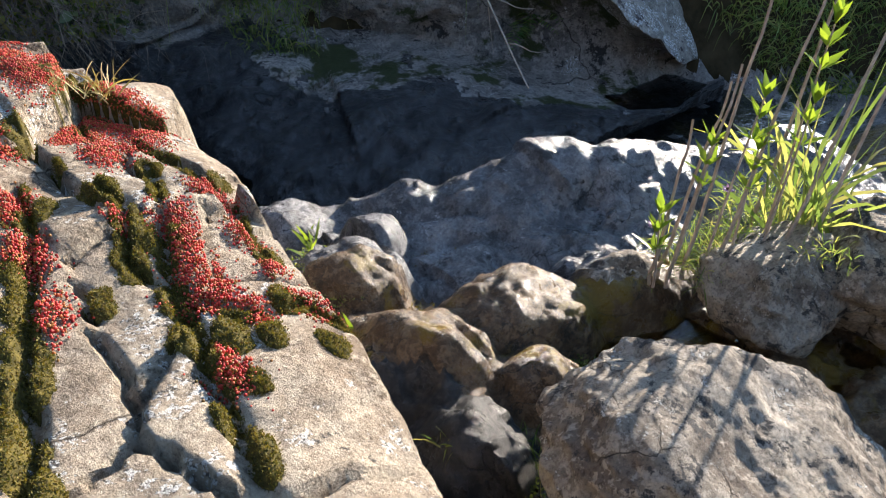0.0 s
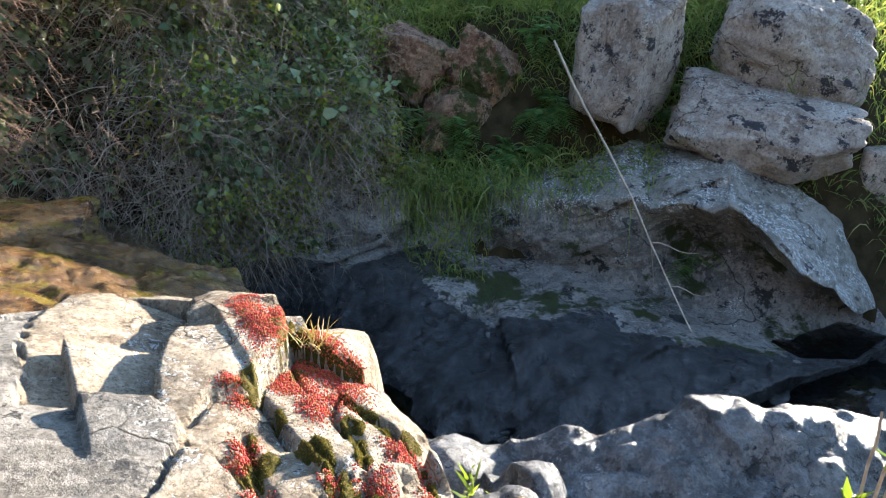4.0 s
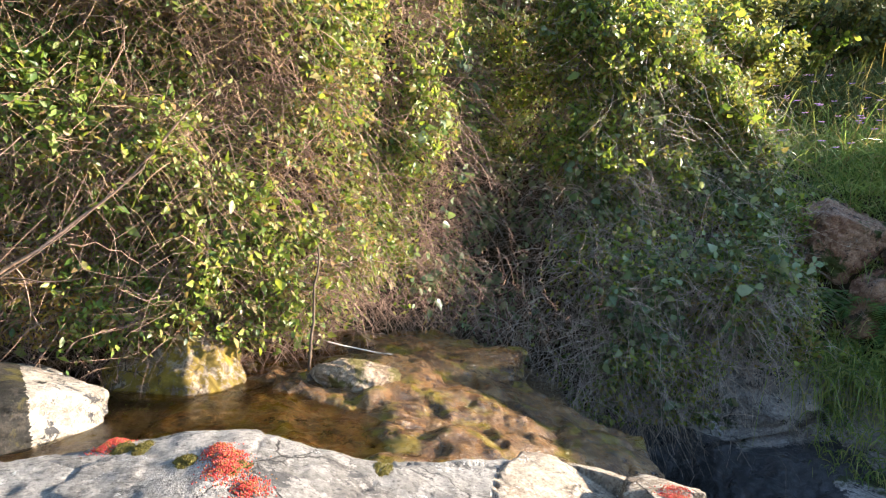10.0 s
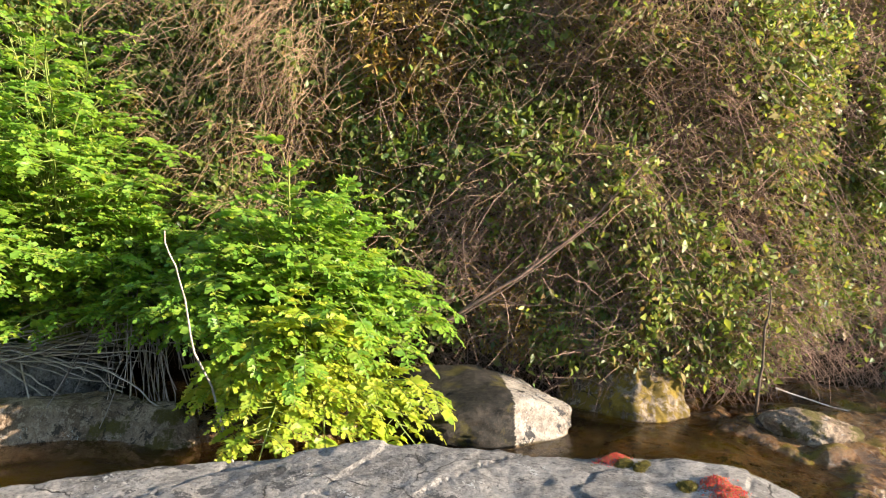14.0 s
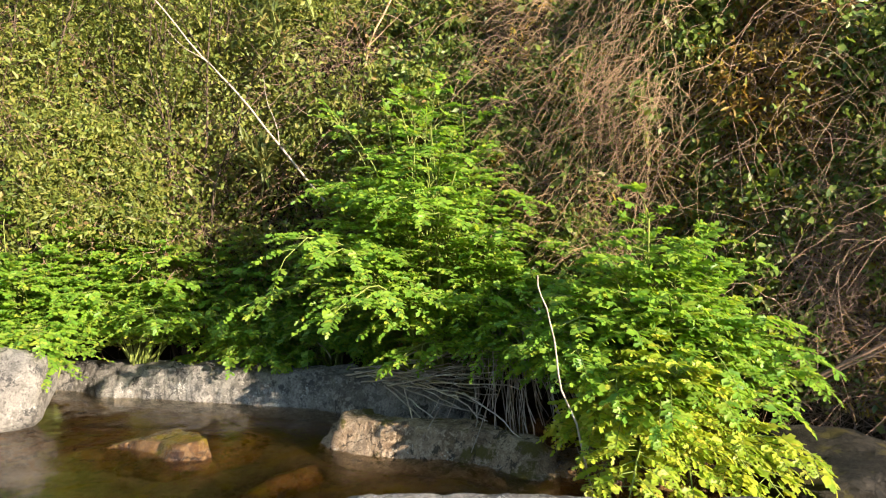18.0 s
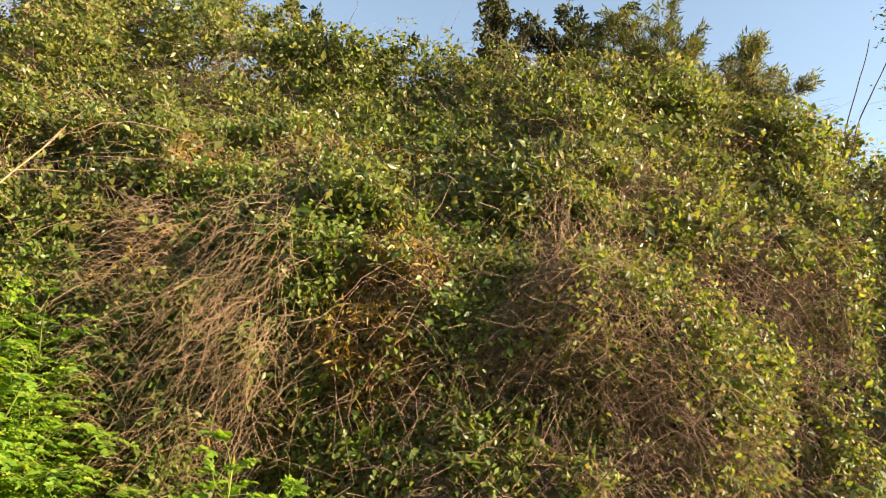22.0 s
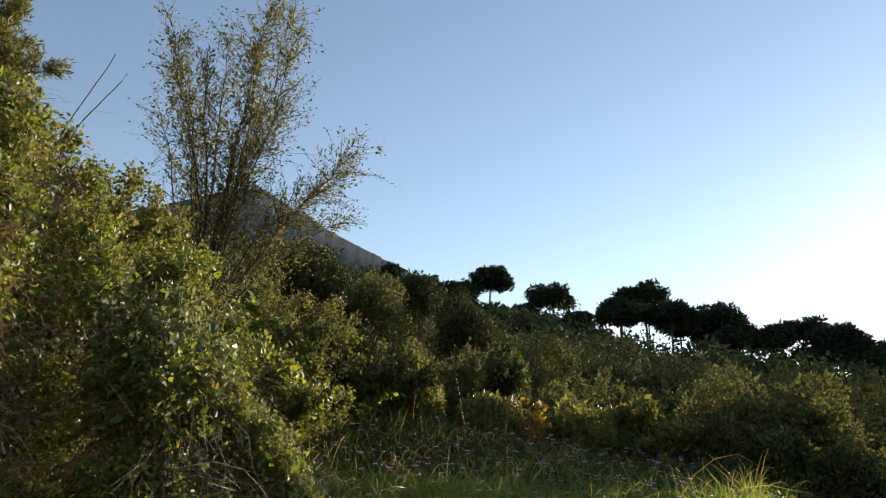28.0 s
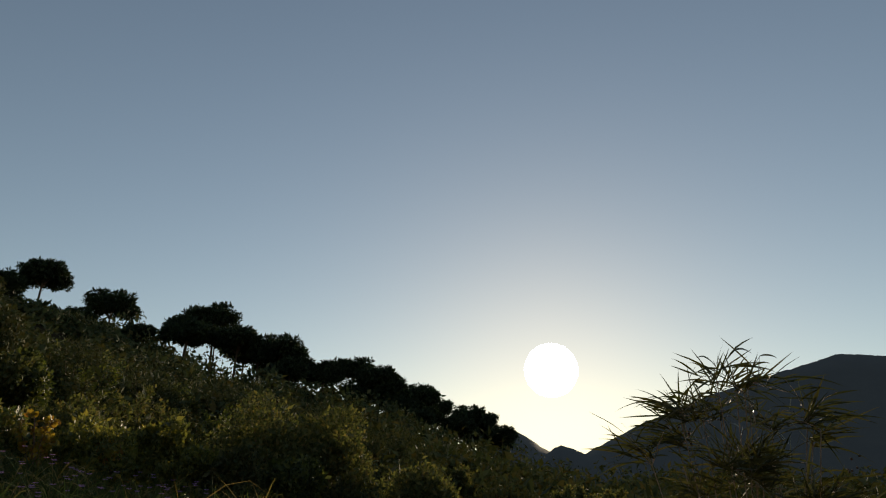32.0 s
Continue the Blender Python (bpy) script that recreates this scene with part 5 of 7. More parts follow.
for k, (turn, r, tilt, w) in enumerate(((49, 9, 35, 1.6), (62, 11, 31, 1.8), (70, 12, 30, 1.8), (38.5, 9.5, 34.5, 1.2), (34, 10, 32.5, 1.2), (78, 11, 31, 1.6), (56, 10, 33, 1.5))):
    shrub_seen("thorn_tree", turn, r, tilt, w, "tall thorn bush closing the skyline above the bank", "shrub", M["scrub"] if k % 2 else M["olive"], M["bark"], 310 + k, 12, 380, 12000, 0.06, LEAF, 0.22, 0.4, spread=0.025, group="thorns above the bank")

# the young tree beyond the thicket
def fan_tree(base, tips, label, seed, far):
    """Many stems that part low down and rise like a fan, with leaves along fine upward shoots."""
    rng = chance(seed)
    base = np.asarray(base, float)
    root = thing("young_tree", base, label, "tree")
    ends = np.array([at_turn(turn, tilt, far + rng.uniform(-0.9, 0.9), 1.09) for turn, tilt in tips]) - base
    n, m = len(ends), 14
    s = np.linspace(0, 1, m)[None, :, None]
    bow = rng.uniform(1.15, 1.6, (n, 1, 1))
    paths = ends[:, None] * np.concatenate([s ** bow, s ** bow, s ** (0.95 + 0 * bow)], -1) + np.cumsum(rng.normal(0, 0.05, (n, m, 3)), 1) * s
    thick = 0.03 * np.linspace(1, 0.08, m)[None] * rng.uniform(0.5, 1.1, n)[:, None]
    for k in range(n):
        part("limb", tubes(paths[k:k + 1], thick[k:k + 1], 6), M["bark"], root, at_world=False)
    q = 1300
    k, w = rng.integers(0, n, q), rng.uniform(0.16, 1.0, q) ** 0.6 * (m - 1)
    i = np.minimum(w.astype(int), m - 2)
    start = paths[k, i] + (paths[k, i + 1] - paths[k, i]) * (w - i)[:, None]
    go = unit(paths[k, i + 1] - paths[k, i]) + rng.normal(0, 0.8, (q, 3)) + (0, 0, 0.2)
    shoots = arcs(start, go, rng.uniform(0.35, 1.15, q) * (1.25 - 0.75 * w / m), 0.05, rng, 7, 0.3)
    part("shoot", tubes(shoots, 0.005 * np.linspace(1, 0.3, 7), 3), M["bark"], root, at_world=False, kind="stuff")
    count = 18000
    j, u = rng.integers(0, q, count), rng.uniform(0.15, 1, count) * 6
    i = np.minimum(u.astype(int), 5)
    p = shoots[j, i] + (shoots[j, i + 1] - shoots[j, i]) * (u - i)[:, None] + rng.normal(0, 0.035, (count, 3))
    ahead = unit(shoots[j, i + 1] - shoots[j, i]) + rng.normal(0, 0.6, (count, 3))
    part("foliage", leaves(p, ahead, rng.normal(0, 0.8, (count, 3)) + 0.4 * SUNWARD, 0.05 * rng.lognormal(0, 0.25, count), (LEAF[0] * (1, 0.8, 1), LEAF[1])), M["willow"], root, at_world=False, kind="stuff")
    return root


base = polar(-13.7, 9.6, 0)
fan_tree((base[0], base[1], ground_at(base[0], base[1]) - 0.1), ((-7.3, 26.5), (-8.6, 32), (-9.3, 34.2), (-10.6, 31.5), (-12.0, 33.6), (-13.2, 30), (-14.3, 32), (-15.6, 34), (-17.4, 36.6), (-18.3, 34.8), (-20.2, 33.4), (-19.4, 29.5), (-22.4, 26.2), (-21.0, 24.5), (-24.2, 24.0), (-24.8, 20.4), (-16.0, 27)),
         "slender many-stemmed young poplar with thinning leaves", 330, 9.6)
shrub_seen("bare_shrub", -17, 9.5, 17.5, 1.7, "brown thinly leaved shrub below the young tree", "shrub", M["olive"], M["twig"], 331, 22, 420, 9000, 0.04, LEAF, 0.3, 0.3, spread=0.02)
shrub_seen("bare_shrub", -9, 8.6, 20, 1.2, "green shrub beside the young tree", "shrub", M["willow"], M["twig"], 332, 16, 320, 9000, 0.045, LEAF, 0.25, 0.4, spread=0.02)
shrub_seen("green_shrub", -18.7, 8.4, 14.6, 0.5, "bright green upright shrub among brown stems", "shrub", M["grass"], M["twig"], 333, 7, 80, 1600, 0.07, BROAD, 0.22, 0.5, spread=0.02)
shrub_seen("green_shrub", -25, 8.8, 12, 0.7, "bright green upright shrub among brown stems", "shrub", M["bramble"], M["twig"], 334, 9, 140, 3500, 0.055, BROAD, 0.22, 0.5, spread=0.02)
for k, (turn, r, tilt, w, mat) in enumerate(((-0.5, 6.6, 26.5, 0.8, "bramble"), (-5.5, 6.9, 22.0, 0.9, "olive"), (-9.5, 7.2, 19.0, 1.0, "bramble"), (-13.5, 7.4, 14.0, 0.9, "olive"), (-6.5, 8.4, 23.4, 0.9, "willow"), (-17, 7.4, 12.5, 0.9, "bramble"), (-21, 7.8, 10.5, 0.9, "olive"))):
    shrub_seen("bank_shrub", turn, r, tilt, w, "leafy yellow green bush on the brow of the bank", "shrub", M[mat], M["twig"], 380 + k, 18, 460, 15000, 0.04, BROAD, 0.28, 0.3, spread=0.03, group="bushes on the brow")
rng = chance(395)
for k in range(12):
    turn = rng.uniform(-54, -20)
    r = 7.4 / (math.cos(radians(turn)) + 0.12 * math.sin(radians(turn))) + rng.uniform(1.2, 3.6)
    x, y, _ = polar(turn, r, 0)
    tall = rng.uniform(0.6, 1.1)
    mat = ("bramble", "willow", "olive", "olive")[k % 4] if turn > -34 else ("far_olive", "olive")[k % 2]
    shrub("bank_bush", (x, y, ground_at(x, y) - 0.08), tall, tall * rng.uniform(0.6, 0.9), {"bramble": "leafy green bush in the grass of the slope"}.get(mat, "low olive green bush in the grass of the slope"),
          "shrub", M[mat], M["twig"], 1100 + k, 16, 160, 6000, 0.048, LEAF, 0.32, 0.2, spread=0.035, group="bushes above the bank", thick=0.01)
for k, (turn, r, tilt, w) in enumerate(((-24, 5.6, -1, 0.35), (-25.5, 5.4, -8, 0.35))):
    shrub_seen("bramble_bush", turn, r, tilt, w, "straggling bramble bush leaning out of the thicket", "shrub", M["bramble"], M["grey_twig"], 370 + k, 14, 260, 5200, 0.032, LEAF, 0.3, 0.3, spread=0.03, group="brambles at the thicket's end", thick=0.008)
def crowned_bush(turn, r, tilt, wide, mat, seed, label, size, count=11000, squat=1.0):
    """A full rounded bush: stems, and a crown of leafy lobes with dark gaps between them."""
    rng = chance(seed)
    b = polar(turn, r, 0)
    base = np.array([b[0], b[1], ground_at(b[0], b[1]) - 0.15])
    half = r * math.tan(radians(wide))
    tall = max(0.9, 1.09 + r * math.tan(radians(tilt)) - base[2])
    deep = min(tall, 2.1 * half * squat)
    root = thing("valley_bush", base, label, "shrub", "bushes of the valley side")
    n = 13
    d = unit(rng.normal(0, 1, (n, 3)))
    lobe = d * rng.uniform(0.25, 0.72, (n, 1)) * (half, half, 0.5 * deep) + (0, 0, tall - 0.52 * deep)
    big = rng.uniform(0.3, 0.52, n) * min(half, 0.6 * deep)
    lobe[:, 2] = np.minimum(lobe[:, 2], tall - 0.95 * big)
    s = np.linspace(0, 1, 7)[None, :, None]
    paths = lobe[:, None] * np.concatenate([s ** 1.6, s ** 1.6, s], -1) + np.cumsum(rng.normal(0, 0.02 * tall, (n, 7, 3)), 1) * s
    part("stem", tubes(paths, 0.018 * np.linspace(1.2, 0.3, 7), 4), M["twig"], root, at_world=False)
    k = rng.choice(n, count, p=big ** 2 / (big ** 2).sum())
    v = unit(rng.normal(0, 1, (count, 3)))
    away = big[k] * (1 - 0.3 * rng.uniform(0, 1, count) ** 2 + 0.16 * rng.normal(0, 1, count) * (rng.uniform(0, 1, count) < 0.3)) * (1 + 0.35 * fbm(lobe[k] + v * big[k][:, None], 2.2 / max(half, 0.5), 3, seed))
    p = lobe[k] + v * away[:, None] * (1, 1, 1.15)
    # a skirt of leaves down to the ground
    low = rng.uniform(0, 1, count) < 0.2
    a = rng.uniform(0, 2 * np.pi, count)
    skirt = np.stack([np.cos(a) * half * 0.85, np.sin(a) * half * 0.85, rng.uniform(0, 1, count) * (tall - 0.5 * deep)], -1) * rng.uniform(0.7, 1.05, (count, 1))
    p = np.where(low[:, None], skirt, p)
    p = p[p[:, 2] > 0]
    out = unit(p - np.array([0, 0, tall - 0.6 * deep]))
    part("foliage", leaves(p, rng.normal(0, 0.7, p.shape) + (0, 0, 0.5) + 0.3 * out, out + rng.normal(0, 0.5, p.shape), size * rng.lognormal(0, 0.3, len(p)), LEAF), M[mat], root, at_world=False, kind="stuff")


SOFT, DARK, LEAFY, BROWN = "large soft grey olive bush, hazy against the light", "dark evergreen bush below the pines", "leafy dull green bush on the valley side", "brownish thinning bush on the valley side"
for k, (turn, r, tilt, wide, mat, label) in enumerate((
        (-54.6, 11.0, 9.6, 4.6, "far_olive", SOFT), (-59.5, 11.4, 8.4, 3.4, "far_olive", SOFT), (-41.0, 11.0, 8.4, 3.3, "far_olive", SOFT), (-47.6, 10.5, 7.4, 2.6, "olive", LEAFY), (-34.6, 14.0, 14.6, 2.8, "scrub", BROWN),
        (-26.5, 13.0, 16.8, 3.6, "far_olive", SOFT), (-22.0, 12.5, 18.6, 3.0, "scrub", BROWN), (-30.4, 22.0, 17.4, 2.4, "scrub", DARK), (-33.6, 24.0, 15.6, 2.0, "scrub", DARK), (-40.0, 24.0, 11.6, 3.4, "scrub", DARK), (-45.0, 26.0, 11.0, 3.2, "scrub", DARK),
        (-50.5, 28.0, 10.2, 3.6, "scrub", DARK), (-56.5, 30.0, 8.4, 3.4, "scrub", DARK), (-62.5, 30.0, 6.4, 3.2, "scrub", DARK), (-24.8, 9.6, 12.6, 2.8, "bramble", LEAFY), (-30.5, 9.8, 10.2, 3.0, "olive", BROWN), (-36.6, 10.0, 7.0, 2.6, "willow", LEAFY),
        (-43.4, 10.0, 4.6, 3.0, "olive", LEAFY), (-50.0, 9.8, 4.4, 2.6, "olive", BROWN), (-57.0, 9.8, 4.2, 3.0, "dull_green", LEAFY), (-65.5, 11.0, 4.6, 3.6, "far_olive", SOFT), (-72.0, 12.0, 3.4, 3.4, "scrub", LEAFY), 
        (-53.4, 9.4, 1.6, 2.6, "scrub", LEAFY), (-61.0, 10.2, 1.8, 3.0, "scrub", LEAFY), (-38.0, 12.0, 10.8, 2.0, "dull_green", LEAFY))):
    crowned_bush(turn, r, tilt, wide, mat, 340 + k, label, 0.034 + 0.0022 * r)
# yellow autumn leaves still hang on two thin shrubs
for k, (turn, r, tilt) in enumerate(((-40.2, 9.6, 5.6), (-45.4, 9.8, 5.0))):
    shrub_seen("autumn_shrub", turn, r, tilt, 0.4, "thin shrub with a few yellow autumn leaves", "shrub", M["gold_leaf"], M["twig"], 376 + k, 7, 60, 420, 0.055, BROAD, 0.3, 0.3, spread=0.02)


rng = chance(390)
for k in range(40):
    turn, r = rng.uniform(-80, -20), 8.6 * (34 / 8.6) ** rng.uniform(0, 1)
    mat = rng.choice(["far_olive", "far_olive", "scrub", "olive"])
    if turn < -30:
        mat = rng.choice(["far_olive", "scrub", "far_olive", "dull_green", "dull_green"])
    if turn < -28:
        near_bank = math.cos(radians(turn)) * r + 0.12 * math.sin(radians(turn)) * r < 7.4
        r = max(r, 14.0 + 4 * rng.uniform(0, 1)) if near_bank else r
    if turn < -44:
        r = max(r, 17 + 0.12 * (-44 - turn) + 2 * rng.uniform(0, 1))
    tall = rng.uniform(0.7, 1.35) * (0.75 + 0.05 * r) * (0.6 if turn < -60 else 0.85 if turn < -44 else 1.0)
    x, y, _ = polar(turn, r, 0)
    shrub("slope_bush", (x, y, ground_at(x, y) - 0.08), tall, tall * rng.uniform(0.55, 0.85), {"dull_green": "dark green bush on the slope"}.get(mat, "rounded olive green bush on the slope"),
          "shrub", M[mat], M["twig"], 1000 + k, 14, 130, 4200, 0.04 + 0.0022 * r, LEAF, 0.3, 0.2, spread=0.035, group="bushes on the slope", thick=0.012)


# the wooded slope and its pines
def slope_scrub():
    rng = chance(400)
    n = 1000
    turn = rng.uniform(-108, -8, n)
    r = 16 * (170 / 16) ** rng.uniform(0, 1, n) ** 0.8
    b = polar(turn, r, 0)
    b[:, 2] = ground_height(b[:, 0], b[:, 1])
    w = rng.uniform(0.45, 1.25, n) ** 1.6 * (0.9 + 0.026 * r) * np.clip((r - 4) / 26, 0.45, 1)
    wood = np.arange(n) > n - 170
    turn = np.where(wood, rng.choice([-58.5, -55, -43, -40, -37, -33, -29, -25], n) + rng.uniform(-1.9, 1.9, n), turn)
    r = np.where(wood, rng.uniform(140, 160, n), r)
    w = np.where(wood, rng.uniform(1.6, 3.6, n), w)
    b = polar(turn, r, 0)
    b[:, 2] = ground_height(b[:, 0], b[:, 1])
    per = 200
    d = unit(rng.normal(0, 1, (n, per, 3)))
    d[..., 2] = np.abs(d[..., 2]) * 1.25 - 0.1
    q = b[:, None] + d * (w * (0.8 + 0.3 * rng.uniform(0, 1, n)))[:, None, None] * rng.uniform(0.75, 1.05, (n, per, 1))
    q = q.reshape(-1, 3)
    d = d.reshape(-1, 3)
    size = np.repeat(0.16 + 0.0048 * r, per) * rng.lognormal(0, 0.3, n * per)
    ob = new("slope_scrub", data_mesh("slope_scrub", *leaves(q, rng.normal(0, 1, q.shape) + (0, 0, 0.4), d + rng.normal(0, 0.5, q.shape), size, LEAF), M["scrub"]))
    tagged(ob, "dense dark evergreen scrub clothing the slope", "scrub", kind="stuff")


slope_scrub()


def pine(seed, height, wide):
    """An umbrella pine: long bare trunk, rising limbs, a flat-bottomed crown of many needle tufts."""
    rng = chance(seed)
    root = thing("stone_pine", (0, 0, 0), "dark umbrella-crowned stone pine on the ridge", "tree", "pines on the ridge")
    s = np.linspace(0, 1, 8)[:, None]
    bend = rng.normal(0, 0.02 * height, 2)
    path = np.concatenate([bend * s ** 2, s * (height - 0.35 * wide)], 1)[None]
    part("trunk", tubes(path, 0.24 * np.linspace(1, 0.5, 8), 6), M["bark"], root, at_world=False)
    n = 14
    a, far = rng.uniform(0, 2 * np.pi, n), np.sqrt(rng.uniform(0.15, 1, n)) * 0.85
    lobe = np.stack([np.cos(a) * far * wide + bend[0], np.sin(a) * far * wide + bend[1], height - wide * (0.34 + 0.3 * far ** 2 + rng.uniform(0, 0.42, n))], -1)
    start = path[0][np.clip(rng.integers(5, 8, n), 0, 7)]
    limb = start[:, None] + (lobe - start)[:, None] * np.linspace(0, 1, 5)[None, :, None]
    part("limb", tubes(limb, 0.1 * np.linspace(1, 0.4, 5), 4), M["bark"], root, at_world=False)
    tufts, per = 22, 24
    c = lobe[:, None] + unit(rng.normal(0, 1, (n, tufts, 3))) * rng.uniform(0.55, 1.0, (n, tufts, 1)) * (0.42 * wide, 0.42 * wide, 0.3 * wide)
    c = c.reshape(-1, 3)
    q = unit(rng.normal(0, 1, (len(c), per, 3)) + (0, 0, 0.3))
    p = (c[:, None] + q * 0.12 * wide * rng.uniform(0.3, 1.1, (len(c), per, 1))).reshape(-1, 3)
    q = q.reshape(-1, 3)
    part("crown", leaves(p, q + rng.normal(0, 0.4, q.shape), rng.normal(0, 1, q.shape), rng.uniform(0.45, 0.85, len(p)), (NARROW[0] * (1, 1.8, 1), NARROW[1])), M["pine"], root, at_world=False, kind="stuff")
    return root


PINES = [pine(501, 13.0, 3.6), pine(502, 12.0, 3.4), pine(503, 14.0, 3.8)]
rng = chance(510)
# turn, height of the crown's top in degrees, half its width in metres
RIDGE_PINES = ((-27.3, 17.3, 3.0), (-30.7, 16.4, 2.4), (-33.3, 16.1, 3.4), (-35.9, 16.9, 3.4), (-38.7, 14.7, 2.4), (-40.8, 15.2, 3.6), (-42.9, 13.4, 2.2), (-46.4, 15.0, 3.9), (-48.3, 14.9, 3.6), (-50.1, 13.7, 3.4), (-51.8, 13.3, 3.2),
               (-53.4, 13.0, 3.6), (-55.0, 11.9, 3.0), (-56.9, 12.1, 3.4), (-59.3, 11.5, 3.4), (-61.2, 11.2, 3.4), (-63.0, 10.2, 3.4), (-64.5, 9.6, 3.2), (-66.0, 8.9, 2.6), (-67.5, 8.5, 3.0), (-68.6, 8.1, 2.6), (-69.6, 7.9, 2.5), (-70.4, 7.3, 2.3), (-71.1, 6.7, 2.0))
behind = [(turn + rng.uniform(-0.9, 0.9), tilt - rng.uniform(0.5, 1.3), wide * rng.uniform(0.75, 1.0)) for turn, tilt, wide in RIDGE_PINES if turn < -45]
for k, (turn, tilt, wide) in enumerate((*RIDGE_PINES, *behind)):
    x, y, z = at_turn(turn, tilt, 156 + rng.uniform(-8, 8), 1.08)
    kind_of = k % 3
    wide = 1.25 * wide
    grow = wide / (3.6, 3.4, 3.8)[kind_of]
    foot = ground_at(x, y) - 0.3
    tall = (13.0, 12.0, 14.0)[kind_of]
    m = Matrix.Translation((x, y, min(foot, z - tall * grow))) @ Matrix.Rotation(rng.uniform(0, 6.28), 4, "Z") @ Matrix.Diagonal((grow, grow, (z - min(foot, z - tall * grow)) / tall, 1))
    if k < 3:
        PINES[kind_of].matrix_basis = m
    else:
        copy_thing(PINES[kind_of], m)

# ---- water parsley ----
def parsley(place, height, width, seed, label, stalks=34, lean=(0, 0), leaf_mat=None):
    leaf_mat = leaf_mat or M["celery"]
    rng = chance(seed)
    place = np.asarray(place, float)
    root = thing("water_parsley", place, label, "plant", "parsley along the stream")
    a = rng.uniform(0, 2 * np.pi, stalks)
    lay = rng.uniform(0.06, 1, stalks) ** 0.7
    ahead = np.stack([np.cos(a) * lay * width + lean[0], np.sin(a) * lay * width + lean[1], height * (1.0 - 0.45 * lay ** 1.5)], -1)
    ahead[:, 2] *= np.interp(lay, (0.1, 0.45), (0.8, 1.0))
    length = np.linalg.norm(ahead, axis=1) * rng.uniform(0.72, 0.98, stalks)
    paths = arcs(rng.normal(0, 0.04, (stalks, 3)) * (1, 1, 0.2), ahead, length, 0.25 + 0.35 * lay, rng, 9, 0.12)
    part("stalk", tubes(paths, 0.006 * np.linspace(1.2, 0.4, 9), 5), M["celery_stem"], root, at_world=False, kind="stuff")
    # side shoots, each with a spray of lobed leaflets
    per = 15
    k = np.repeat(np.arange(stalks), per)
    u = np.tile(np.linspace(0.22, 1.0, per), stalks) * 8
    i = np.minimum(u.astype(int), 7)
    start = paths[k, i] + (paths[k, i + 1] - paths[k, i]) * (u - i)[:, None]
    t = unit(paths[k, i + 1] - paths[k, i])
    side = unit(np.cross(t, (0, 0, 1))) * np.where(np.tile(np.arange(per), stalks) % 2, 1, -1)[:, None]
    last = (np.tile(np.arange(per), stalks) == per - 1)[:, None]
    go = np.where(last, t, t * 0.55 + side * 0.9 + (0, 0, 0.12)) + rng.normal(0, 0.15, t.shape)
    shoot_len = 0.3 * height ** 0.4 * (1.15 - 0.75 * np.tile(np.linspace(0.0, 1.0, per), stalks)) * rng.uniform(0.7, 1.1, len(k))
    shoots = arcs(start, go, shoot_len, 0.35, rng, 5, 0.1)
    part("shoot", tubes(shoots, 0.0022 * np.linspace(1, 0.5, 5), 3), M["celery_stem"], root, at_world=False, kind="stuff")
    per2 = 15
    j = np.repeat(np.arange(len(shoots)), per2)
    u = np.tile(np.linspace(0.3, 1, per2), len(shoots)) * 4
    i = np.minimum(u.astype(int), 3)
    p = shoots[j, i] + (shoots[j, i + 1] - shoots[j, i]) * (u - i)[:, None]
    t = unit(shoots[j, i + 1] - shoots[j, i])
    odd = np.tile(np.arange(per2), len(shoots))
    side = unit(np.cross(t, (0, 0, 1))) * np.where(odd % 2, 1, -1)[:, None]
    go = np.where((odd == per2 - 1)[:, None], t, t * 0.6 + side) + rng.normal(0, 0.2, t.shape)
    part("leaflet", leaves(p, go, (0, 0, 0.8) + 0.9 * SUNWARD + rng.normal(0, 0.28, t.shape), 0.034 * (1.25 - 0.04 * odd) * rng.lognormal(0, 0.2, len(p)), LOBED), leaf_mat, root, at_world=False, kind="stuff")
    return root


parsley((-2.38, 2.45, 0.2), 1.6, 0.7, 601, "large bright green water parsley arching over the stream", 64, (0.1, -0.12))
parsley((-2.18, 2.26, 0.12), 0.85, 0.46, 602, "yellow green water parsley spilling to the water", 40, (0.14, -0.12), M["young_celery"])
parsley((-3.6, 2.15, 0.3), 2.75, 1.1, 603, "tall green water parsley against the thicket", 80, (0.0, -0.1))
parsley((-3.3, 2.3, 0.3), 1.25, 0.65, 604, "tall green water parsley against the thicket", 40, (0.0, -0.1))
for k, (x, y, tall, wide, label, stalks) in enumerate(((-4.95, 2.2, 1.75, 0.65, "spreading green water parsley on the bank", 56), (-5.3, 1.65, 2.1, 0.7, "spreading green water parsley on the bank", 56), (-5.45, 1.05, 2.15, 0.7, "spreading green water parsley on the bank", 54), (-5.5, 0.45, 2.0, 0.65, "spreading green water parsley on the bank", 50), (-4.5, 2.4, 1.0, 0.5, "low green water parsley on the bank", 34), (-5.1, 1.7, 0.75, 0.5, "low yellow green water parsley behind the rock bar", 30))):
    parsley((x, y, max(0.12, min(ground_at(x, y), 0.5) - 0.05)), tall, wide, 605 + k, label, stalks, (0.12, -0.02))


